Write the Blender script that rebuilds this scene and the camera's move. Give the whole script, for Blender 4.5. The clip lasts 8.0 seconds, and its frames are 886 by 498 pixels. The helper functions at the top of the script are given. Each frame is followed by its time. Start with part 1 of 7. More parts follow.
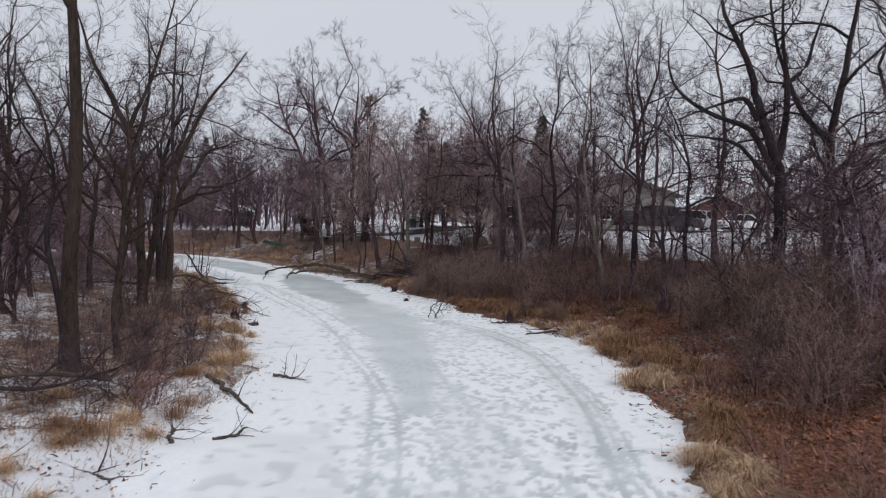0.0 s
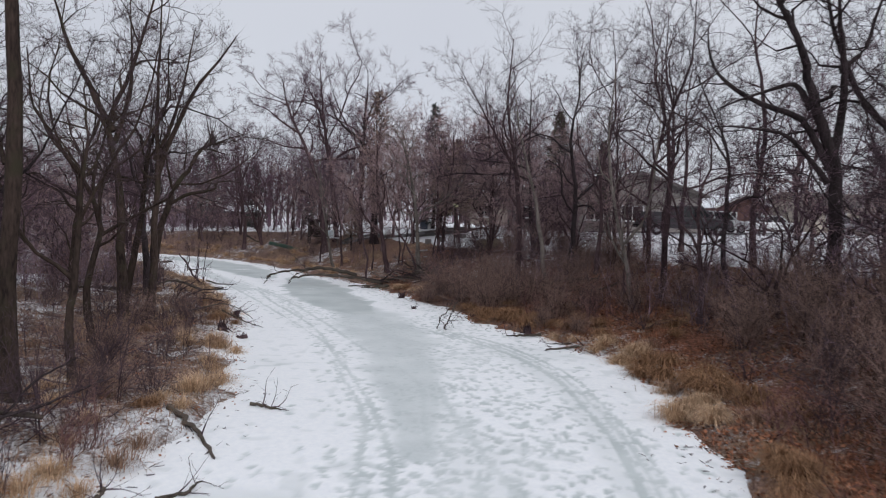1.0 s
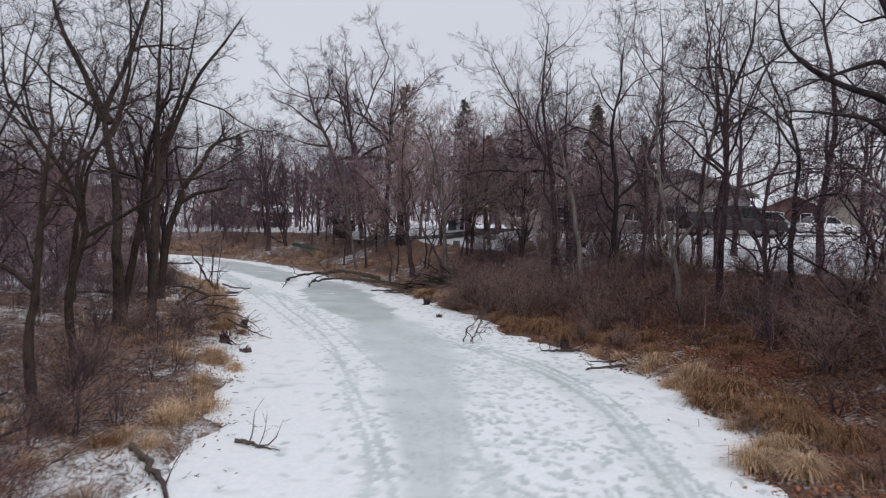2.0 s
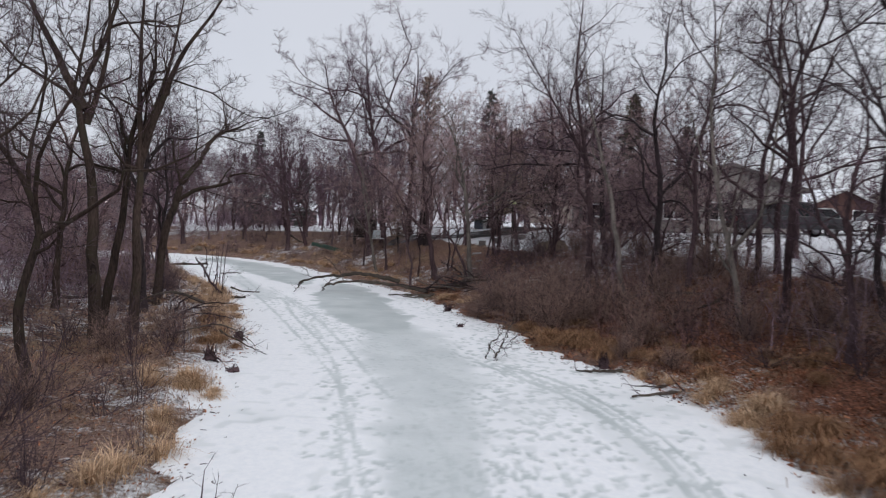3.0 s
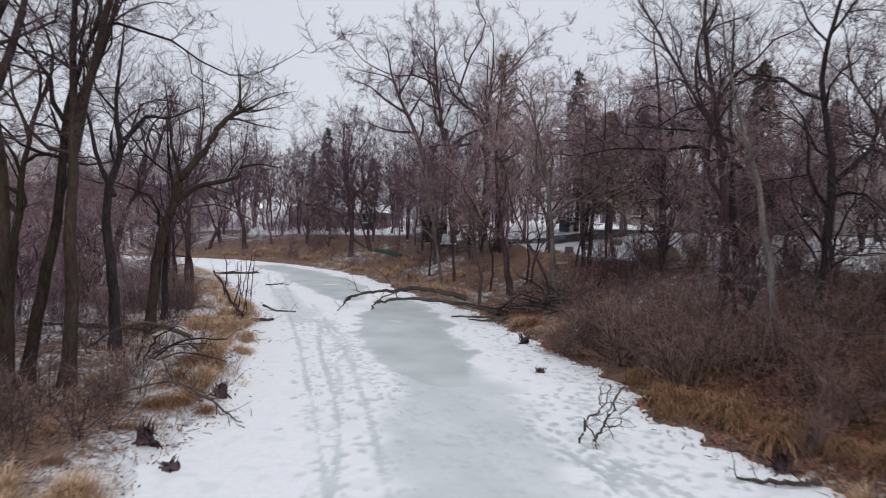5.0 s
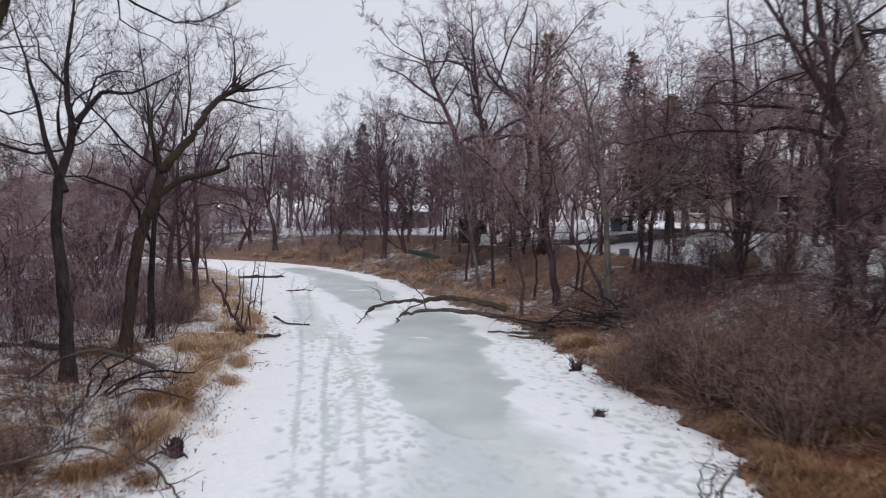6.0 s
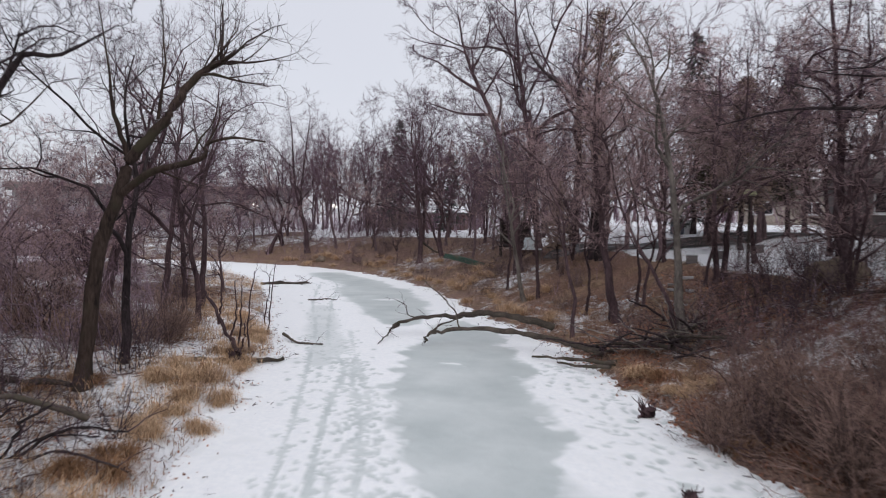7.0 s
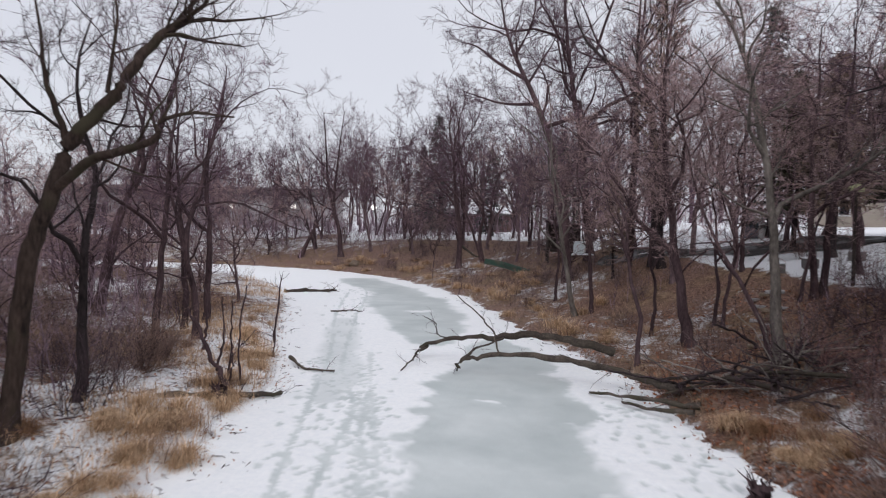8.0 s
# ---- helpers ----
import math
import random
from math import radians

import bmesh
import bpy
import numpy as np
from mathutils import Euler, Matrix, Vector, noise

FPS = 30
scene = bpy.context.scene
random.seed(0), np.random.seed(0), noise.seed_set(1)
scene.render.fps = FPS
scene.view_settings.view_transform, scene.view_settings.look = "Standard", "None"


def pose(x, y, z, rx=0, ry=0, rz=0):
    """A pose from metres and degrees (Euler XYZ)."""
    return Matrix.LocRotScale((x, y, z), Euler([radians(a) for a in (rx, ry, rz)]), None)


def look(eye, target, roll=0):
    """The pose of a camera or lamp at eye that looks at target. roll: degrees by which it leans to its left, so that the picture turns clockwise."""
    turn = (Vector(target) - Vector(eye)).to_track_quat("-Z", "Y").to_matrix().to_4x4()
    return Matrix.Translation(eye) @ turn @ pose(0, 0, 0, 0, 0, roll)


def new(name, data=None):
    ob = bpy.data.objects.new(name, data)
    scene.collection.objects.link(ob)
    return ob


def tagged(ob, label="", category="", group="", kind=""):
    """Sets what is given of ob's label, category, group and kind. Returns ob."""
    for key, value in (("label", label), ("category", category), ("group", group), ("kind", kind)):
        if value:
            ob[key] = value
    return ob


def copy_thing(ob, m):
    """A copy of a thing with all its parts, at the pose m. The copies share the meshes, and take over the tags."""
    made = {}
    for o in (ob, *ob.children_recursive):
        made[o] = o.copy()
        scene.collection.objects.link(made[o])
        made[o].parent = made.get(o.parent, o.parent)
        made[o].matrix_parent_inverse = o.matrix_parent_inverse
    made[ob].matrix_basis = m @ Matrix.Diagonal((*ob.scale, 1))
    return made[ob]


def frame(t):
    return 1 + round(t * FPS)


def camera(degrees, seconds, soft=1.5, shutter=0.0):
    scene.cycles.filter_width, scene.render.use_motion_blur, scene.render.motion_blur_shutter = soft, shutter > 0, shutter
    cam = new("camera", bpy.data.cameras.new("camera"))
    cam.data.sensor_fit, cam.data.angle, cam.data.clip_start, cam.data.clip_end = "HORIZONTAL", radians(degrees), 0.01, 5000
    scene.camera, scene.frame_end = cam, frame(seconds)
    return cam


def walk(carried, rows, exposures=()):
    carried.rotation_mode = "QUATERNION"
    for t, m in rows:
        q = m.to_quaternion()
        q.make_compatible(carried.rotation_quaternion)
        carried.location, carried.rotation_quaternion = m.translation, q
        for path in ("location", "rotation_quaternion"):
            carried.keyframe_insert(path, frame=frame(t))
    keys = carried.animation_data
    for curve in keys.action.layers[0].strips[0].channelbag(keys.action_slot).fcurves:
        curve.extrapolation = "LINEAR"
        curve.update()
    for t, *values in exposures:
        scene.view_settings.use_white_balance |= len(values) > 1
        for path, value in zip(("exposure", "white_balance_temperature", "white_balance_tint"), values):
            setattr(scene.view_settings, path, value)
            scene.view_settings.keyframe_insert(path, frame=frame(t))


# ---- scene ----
cam = camera(65.1, 8.0, soft=1.1, shutter=0.5)
PATH = [
    (0, (0.039, 0.051, 4.042), (0.052, 2.049, 3.96), 1.45),
    (0.5, (0.141, 1.376, 4.064), (0.137, 3.375, 3.983), 1.5),
    (1, (0.202, 2.703, 4.078), (0.174, 4.701, 3.997), 1.55),
    (1.5, (0.232, 3.982, 4.078), (0.139, 5.979, 3.997), 1.6),
    (2.8, (0.385, 7.708, 4.096), (0.222, 9.699, 4.01), 1.5),
    (3, (0.395, 8.373, 4.1), (0.194, 10.361, 4.011), 1.5),
    (3.5, (0.384, 9.998, 4.125), (0.11, 11.977, 4.032), 1.4),
    (4, (0.334, 11.75, 4.13), (0.023, 13.723, 4.036), 1.3),
    (4.5, (0.178, 13.709, 4.15), (-0.216, 15.667, 4.054), 1.2),
    (4.7, (0.087, 14.464, 4.14), (-0.325, 16.418, 4.048), 1.15),
    (6, (-0.673, 19.69, 4.13), (-1.232, 21.608, 4.035), 0.75),
    (6.5, (-1.142, 21.684, 4.134), (-1.77, 23.581, 4.04), 0.7),
    (7, (-1.566, 23.575, 4.131), (-2.244, 25.455, 4.038), 0.75),
    (7.5, (-2.106, 25.442, 4.127), (-2.858, 27.293, 4.036), 0.75),
    (8, (-2.68, 27.26, 4.129), (-3.475, 29.093, 4.039), 0.7),
]
walk(cam, [(t, look(eye, target, roll)) for t, eye, target, roll in PATH], [(0, -0.04, 6180, 9.5), (4, 0.05, 6180, 10), (8, 0.16, 6270, 11)])

# ---- overcast sky and a weak, wide sun behind the cloud ----
SUN_HEIGHT, SUN_TURN = 40.0, 150.0
world = bpy.data.worlds.new("overcast_sky")
scene.world = world
world.use_nodes = True
wn, wl = world.node_tree.nodes, world.node_tree.links
wn.clear()
w_out, w_back = wn.new("ShaderNodeOutputWorld"), wn.new("ShaderNodeBackground")
w_sky, w_mix, w_gain = wn.new("ShaderNodeTexSky"), wn.new("ShaderNodeMix"), wn.new("ShaderNodeVectorMath")
w_sky.sky_type, w_sky.sun_disc = "NISHITA", False
w_sky.sun_elevation, w_sky.sun_rotation = radians(SUN_HEIGHT), radians(SUN_TURN)
w_gain.operation = "SCALE"
w_gain.inputs["Scale"].default_value = 0.10
w_mix.data_type = "RGBA"
w_mix.inputs["Factor"].default_value = 0.93
w_coord, w_cloud, w_ramp = wn.new("ShaderNodeTexCoord"), wn.new("ShaderNodeTexNoise"), wn.new("ShaderNodeValToRGB")
w_cloud.inputs["Scale"].default_value, w_cloud.inputs["Detail"].default_value = 1.3, 3.0
w_ramp.color_ramp.elements[0].position, w_ramp.color_ramp.elements[0].color = 0.3, (0.628, 0.628, 0.675, 1)
w_ramp.color_ramp.elements[1].position, w_ramp.color_ramp.elements[1].color = 0.7, (0.705, 0.703, 0.73, 1)
wl.new(w_coord.outputs["Generated"], w_cloud.inputs["Vector"])
wl.new(w_cloud.outputs["Fac"], w_ramp.inputs["Fac"])
wl.new(w_sky.outputs["Color"], w_gain.inputs[0])
wl.new(w_gain.outputs[0], w_mix.inputs["A"])
wl.new(w_ramp.outputs["Color"], w_mix.inputs["B"])
wl.new(w_mix.outputs["Result"], w_back.inputs["Color"])
w_back.inputs["Strength"].default_value = 1.0
wl.new(w_back.outputs["Background"], w_out.inputs["Surface"])

sun = new("sun", bpy.data.lights.new("sun", "SUN"))
sun.data.energy, sun.data.angle, sun.data.color = 1.15, radians(40), (1.0, 0.97, 0.93)
sun.matrix_world = look((0, 0, 50), (30 * math.sin(radians(SUN_TURN - 180)), 30 * math.cos(radians(SUN_TURN - 180)), 25))


# ---- materials ----
def surface(name, dark, light, scale=4.0, rough=0.85, bump=0.3, fine=30.0, stain=None, stretch=(1, 1, 1), metal=0.0, spec=0.12, vary=0.25):
    """Two tones at two scales, a bump from the finer one, an optional stain, and a little change from object to object."""
    m = bpy.data.materials.new(name)
    m.use_nodes = True
    n, l = m.node_tree.nodes, m.node_tree.links
    p = n["Principled BSDF"]
    co, mp = n.new("ShaderNodeTexCoord"), n.new("ShaderNodeMapping")
    mp.inputs["Scale"].default_value = stretch
    l.new(co.outputs["Object"], mp.inputs["Vector"])
    big, small = n.new("ShaderNodeTexNoise"), n.new("ShaderNodeTexNoise")
    big.inputs["Scale"].default_value, big.inputs["Detail"].default_value = scale, 4
    small.inputs["Scale"].default_value, small.inputs["Detail"].default_value = fine, 3
    l.new(mp.outputs["Vector"], big.inputs["Vector"])
    l.new(mp.outputs["Vector"], small.inputs["Vector"])
    add = n.new("ShaderNodeMath")
    add.operation = "MULTIPLY_ADD"
    add.inputs[1].default_value = 0.5
    l.new(small.outputs["Fac"], add.inputs[0])
    half = n.new("ShaderNodeMath")
    half.operation = "MULTIPLY"
    half.inputs[1].default_value = 0.5
    l.new(big.outputs["Fac"], half.inputs[0])
    l.new(half.outputs[0], add.inputs[2])
    ramp = n.new("ShaderNodeValToRGB")
    ramp.color_ramp.elements[0].position, ramp.color_ramp.elements[0].color = 0.34, (*dark, 1)
    ramp.color_ramp.elements[1].position, ramp.color_ramp.elements[1].color = 0.66, (*light, 1)
    l.new(add.outputs[0], ramp.inputs["Fac"])
    colour = ramp.outputs["Color"]
    if stain:
        st, sr, mix = n.new("ShaderNodeTexNoise"), n.new("ShaderNodeValToRGB"), n.new("ShaderNodeMix")
        st.inputs["Scale"].default_value, st.inputs["Detail"].default_value = scale * 0.6 + 0.4, 3
        sr.color_ramp.elements[0].position, sr.color_ramp.elements[1].position = 0.52, 0.68
        l.new(co.outputs["Object"], st.inputs["Vector"])
        l.new(st.outputs["Fac"], sr.inputs["Fac"])
        mix.data_type = "RGBA"
        l.new(sr.outputs["Color"], mix.inputs["Factor"])
        l.new(colour, mix.inputs["A"])
        mix.inputs["B"].default_value = (*stain, 1)
        colour = mix.outputs["Result"]
    if vary:
        info, mr, hsv = n.new("ShaderNodeObjectInfo"), n.new("ShaderNodeMapRange"), n.new("ShaderNodeHueSaturation")
        mr.inputs["To Min"].default_value, mr.inputs["To Max"].default_value = 1 - vary, 1 + vary
        l.new(info.outputs["Random"], mr.inputs["Value"])
        l.new(mr.outputs["Result"], hsv.inputs["Value"])
        l.new(colour, hsv.inputs["Color"])
        colour = hsv.outputs["Color"]
    l.new(colour, p.inputs["Base Color"])
    if bump:
        b = n.new("ShaderNodeBump")
        b.inputs["Strength"].default_value, b.inputs["Distance"].default_value = bump, 0.02
        l.new(add.outputs[0], b.inputs["Height"])
        l.new(b.outputs["Normal"], p.inputs["Normal"])
    p.inputs["Roughness"].default_value, p.inputs["Metallic"].default_value = rough, metal
    p.inputs["Specular IOR Level"].default_value = spec
    return m


def island_surface(name, dark, light, rough=0.9):
    """Blades, leaves and twigs: each its own tone between two."""
    m = bpy.data.materials.new(name)
    m.use_nodes = True
    n, l = m.node_tree.nodes, m.node_tree.links
    p = n["Principled BSDF"]
    geo, ramp = n.new("ShaderNodeNewGeometry"), n.new("ShaderNodeValToRGB")
    ramp.color_ramp.elements[0].color, ramp.color_ramp.elements[1].color = (*dark, 1), (*light, 1)
    l.new(geo.outputs["Random Per Island"], ramp.inputs["Fac"])
    l.new(ramp.outputs["Color"], p.inputs["Base Color"])
    p.inputs["Roughness"].default_value, p.inputs["Specular IOR Level"].default_value = rough, 0.06
    return m


BARK = surface("bark_grey_brown", (0.024, 0.0155, 0.0175), (0.12, 0.078, 0.084), 3, 0.95, 0.9, 22, None, (1, 1, 0.25))
# brightened copy of BARK: light put into the colour of the woods behind
BARK_LIT = surface("bark_grey_lit", (0.062, 0.042, 0.046), (0.25, 0.174, 0.184), 3, 0.95, 0.8, 22, None, (1, 1, 0.25))
BARK_MOSS = surface("bark_brown_mossy", (0.018, 0.013, 0.012), (0.08, 0.056, 0.046), 2.5, 0.95, 0.9, 20, (0.048, 0.041, 0.028), (1, 1, 0.25))
BARK_PALE = surface("bark_pale_grey", (0.085, 0.073, 0.066), (0.27, 0.235, 0.21), 3, 0.95, 0.7, 24, None, (1, 1, 0.3))
BARK_DARK = surface("bark_dark", (0.014, 0.011, 0.012), (0.07, 0.054, 0.056), 3, 0.95, 0.9, 20, None, (1, 1, 0.25))
# TWIG and TWIG_LIGHT paled: distance haze and light in dense crowns put into colour
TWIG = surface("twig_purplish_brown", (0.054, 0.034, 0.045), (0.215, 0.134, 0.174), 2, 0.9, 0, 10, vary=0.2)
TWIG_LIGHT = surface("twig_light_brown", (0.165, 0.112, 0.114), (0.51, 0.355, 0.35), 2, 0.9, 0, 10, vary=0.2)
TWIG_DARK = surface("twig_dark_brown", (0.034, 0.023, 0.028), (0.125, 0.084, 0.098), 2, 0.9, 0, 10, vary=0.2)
SHRUB = island_surface("brush_grey_brown", (0.022, 0.015, 0.016), (0.33, 0.235, 0.235))
SHRUB_RED = island_surface("brush_red_brown", (0.024, 0.012, 0.014), (0.38, 0.215, 0.2))
SHRUB_MOUND = island_surface("brush_dense_red_brown", (0.012, 0.0078, 0.0075), (0.405, 0.272, 0.235))
GRASS_RUSSET = island_surface("dry_grass_russet", (0.10, 0.048, 0.026), (0.5, 0.3, 0.175))
STRAW = island_surface("dry_straw", (0.28, 0.175, 0.1), (0.84, 0.605, 0.41))
STRAW_BROWN = island_surface("dry_grass_brown", (0.15, 0.093, 0.066), (0.50, 0.335, 0.24))
STEM_RED = island_surface("dead_stems_russet", (0.03, 0.012, 0.009), (0.38, 0.165, 0.1))
LEAF = island_surface("fallen_leaf", (0.06, 0.022, 0.014), (0.5, 0.225, 0.13))
SPRUCE = island_surface("spruce_needles", (0.042, 0.05, 0.047), (0.11, 0.125, 0.11))
CEDAR = island_surface("cedar_foliage", (0.05, 0.052, 0.038), (0.14, 0.125, 0.085))
CEDAR_BROWN = island_surface("cedar_foliage_browned", (0.12, 0.085, 0.073), (0.32, 0.235, 0.19))
DEADWOOD = surface("weathered_deadwood", (0.035, 0.028, 0.024), (0.14, 0.115, 0.097), 3, 0.95, 0.8, 25, (0.06, 0.054, 0.038), (1, 1, 1))


# ---- the creek: its two shores, station by station ----
SHORES = [
    ((-4.4, -8), (3.6, -8)), ((-4.4, 2), (3.8, 2)), ((-4.45, 9.8), (4.05, 10.2)), ((-4.8, 13), (4.8, 12.9)), ((-4.35, 16), (4.95, 16)),
    ((-4.8, 18.6), (5.35, 19)), ((-5.6, 21), (5.2, 22)), ((-6.6, 24), (4.6, 24.4)), ((-7.4, 27.6), (3.5, 27)), ((-8.6, 31), (1.3, 30.3)),
    ((-10.4, 35), (0.1, 34.6)), ((-12.2, 38.5), (-2.2, 38.8)), ((-13.0, 41), (-4.0, 42.8)), ((-16, 45), (-6.6, 46.8)), ((-19.3, 49.8), (-10.5, 52.5)),
    ((-23.8, 56), (-14.6, 58.6)), ((-29, 61.5), (-19.5, 64.2)), ((-36, 66), (-27, 70.2)), ((-44, 67.2), (-38, 72.8)), ((-56, 65), (-54, 71)), ((-80, 56), (-82, 63)),
]


def smooth_line(points, per=6):
    """A Catmull-Rom line through the points."""
    p = np.array(points, float)
    p = np.vstack([2 * p[0] - p[1], p, 2 * p[-1] - p[-2]])
    out, u = [], np.linspace(0, 1, per, endpoint=False)[:, None]
    for i in range(1, len(p) - 2):
        a, b, c, d = p[i - 1], p[i], p[i + 1], p[i + 2]
        out.append(0.5 * (2 * b + (c - a) * u + (2 * a - 5 * b + 4 * c - d) * u**2 + (3 * b - a - 3 * c + d) * u**3))
    return np.vstack([*out, p[-2:-1]])


LEFT_SHORE, RIGHT_SHORE = smooth_line([a for a, b in SHORES]), smooth_line([b for a, b in SHORES])


def line_distance(q, line):
    """Distance of points q (n, 2) from a line, and on which side they lie (positive: to its right)."""
    best, side = np.full(len(q), 1e9), np.zeros(len(q))
    for a, b in zip(line[:-1], line[1:]):
        ab = b - a
        u = np.clip(((q - a) @ ab) / (ab @ ab), 0, 1)
        off = q - (a + u[:, None] * ab)
        d = np.hypot(off[:, 0], off[:, 1])
        s = (q[:, 0] - a[0]) * ab[1] - (q[:, 1] - a[1]) * ab[0]
        near = d < best
        best, side = np.where(near, d, best), np.where(near, s, side)
    return best, np.sign(side)


def ease(lo, hi, x):
    u = np.clip((x - lo) / (hi - lo), 0, 1)
    return u * u * (3 - 2 * u)


def value_noise(x, y, cell, seed):
    """Smooth random values from 0 to 1 on a grid of that cell."""
    table = np.random.default_rng(seed).random((256, 256))
    gx, gy = x / cell, y / cell
    i, j = np.floor(gx).astype(int), np.floor(gy).astype(int)
    u, v = gx - i, gy - j
    u, v = u * u * (3 - 2 * u), v * v * (3 - 2 * v)
    t = lambda a, b: table[a % 256, b % 256]
    return (t(i, j) * (1 - u) + t(i + 1, j) * u) * (1 - v) + (t(i, j + 1) * (1 - u) + t(i + 1, j + 1) * u) * v


def bank_distances(x, y):
    """How far outside the right shore and the left shore each place is (negative: on the creek's side)."""
    q = np.stack([np.ravel(x), np.ravel(y)], 1).astype(float)
    dr, sr = line_distance(q, RIGHT_SHORE)
    dl, sl = line_distance(q, LEFT_SHORE)
    wob = 0.55 * (value_noise(q[:, 0], q[:, 1], 0.9, 3) - 0.5) + 0.35 * (value_noise(q[:, 0], q[:, 1], 0.35, 4) - 0.5)
    return dr * sr + wob, -dl * sl + wob


def ground_heights(x, y):
    shape = np.shape(x)
    x, y = np.ravel(np.asarray(x, float)), np.ravel(np.asarray(y, float))
    r, l = bank_distances(x, y)
    lump = 0.5 * (value_noise(x, y, 2.2, 5) - 0.5) + 0.25 * (value_noise(x, y, 0.8, 6) - 0.5) + 0.1 * (value_noise(x, y, 0.3, 7) - 0.5)
    far_side = ease(-11, -20, x)
    right = 0.28 * ease(-0.1, 0.9, r) + (2.25 - 0.55 * far_side) * ease(0.9, 9.5, r) + (1 - 0.6 * far_side) * (1.0 * ease(9, 15, r) + 0.35 * ease(15, 45, r)) + lump * ease(0.2, 3, r) * (0.75 - 0.55 * ease(8, 12, r))
    left = 0.26 * ease(-0.1, 1.0, l) + 0.45 * ease(1, 9, l) + 2.0 * ease(36, 66, l) + lump * 0.6 * ease(0.2, 2, l)
    bed = -0.5 * ease(0, 1.2, -np.maximum(r, l))
    return np.where(r > 0, right, np.where(l > 0, left, bed)).reshape(shape) + 0.015


def ground_z(x, y):
    return float(ground_heights(np.array([x]), np.array([y]))[0])


def mesh_from_arrays(name, verts, quads, smooth=True, tris=None):
    """A mesh from numpy arrays of places and four-cornered (and three-cornered) faces."""
    me = bpy.data.meshes.new(name)
    verts = np.asarray(verts, np.float32)
    loops = np.asarray(quads, np.int32).ravel()
    sizes = np.full(len(quads), 4, np.int32)
    if tris is not None and len(tris):
        loops = np.concatenate([loops, np.asarray(tris, np.int32).ravel()])
        sizes = np.concatenate([sizes, np.full(len(tris), 3, np.int32)])
    me.vertices.add(len(verts))
    me.vertices.foreach_set("co", verts.ravel())
    me.loops.add(len(loops))
    me.loops.foreach_set("vertex_index", loops)
    me.polygons.add(len(sizes))
    me.polygons.foreach_set("loop_start", np.concatenate([[0], np.cumsum(sizes)[:-1]]).astype(np.int32))
    me.update(calc_edges=True)
    me.validate()
    if smooth:
        me.polygons.foreach_set("use_smooth", np.ones(len(me.polygons), bool))
    return me


def grid_faces(rows, cols):
    k = (np.arange(rows - 1)[:, None] * cols + np.arange(cols - 1)[None]).ravel()
    return np.stack([k, k + 1, k + cols + 1, k + cols], 1)


def set_values(me, name, values):
    a = me.attributes.new(name, "FLOAT", "POINT")
    a.data.foreach_set("value", np.asarray(values, np.float32))


def stretched(lo, hi, step, far, grow=1.16):
    core = list(np.arange(lo, hi, step))
    s, v, up = step, core[-1], []
    while v < far[1]:
        s *= grow
        v += s
        up.append(v)
    s, v, down = step, core[0], []
    while v > far[0]:
        s *= grow
        v -= s
        down.append(v)
    return np.array(down[::-1] + core + up)


gx, gy = stretched(-34, 18, 0.24, (-2200, 2200)), stretched(5, 74, 0.24, (-1200, 2500))
GX, GY = np.meshgrid(gx, gy)
GZ = ground_heights(GX, GY)
near_r, near_l = (a.reshape(GX.shape) for a in bank_distances(GX, GY))
# how much of each stretch the snow covers: little on the steep bank, patches on the low one, nearly all of the lawns
patch = value_noise(GX, GY, 5.0, 11)
cover = np.where(near_r > 0, 0.325 - 0.02 * ease(43, 40, GY) + 0.36 * (patch - 0.5) + 0.545 * ease(0, 1.3, near_r - 9.2 + 1.9 * ease(42, 50, GY) + 1.4 * (patch - 0.5)), 0.415 + 0.01 * ease(26, 32, GY) + 0.38 * (patch - 0.5) + 0.08 * ease(3, 0.2, near_l) + 0.015 * ease(31, 34, GY))
cover = np.where(near_r > 34, cover - 0.3, np.where(near_l > 16, cover - 0.14 * ease(16, 40, near_l), cover))
cover = np.where((near_r > 0) & (GX < -11), 0.31 + 0.3 * (patch - 0.5) + 0.36 * ease(10, 13, near_r + 4 * (patch - 0.5)), cover)
ground_mesh = mesh_from_arrays("ground", np.stack([GX.ravel(), GY.ravel(), GZ.ravel()], 1), grid_faces(len(gy), len(gx)))
set_values(ground_mesh, "cover", cover.ravel())
set_values(ground_mesh, "steep", (ease(0.3, 2.0, near_r) * (1 - ease(9, 12, near_r)) * np.where(GX < -10, 0.3, 1.0) * (1 - 0.75 * ease(39, 43, GY))).ravel())


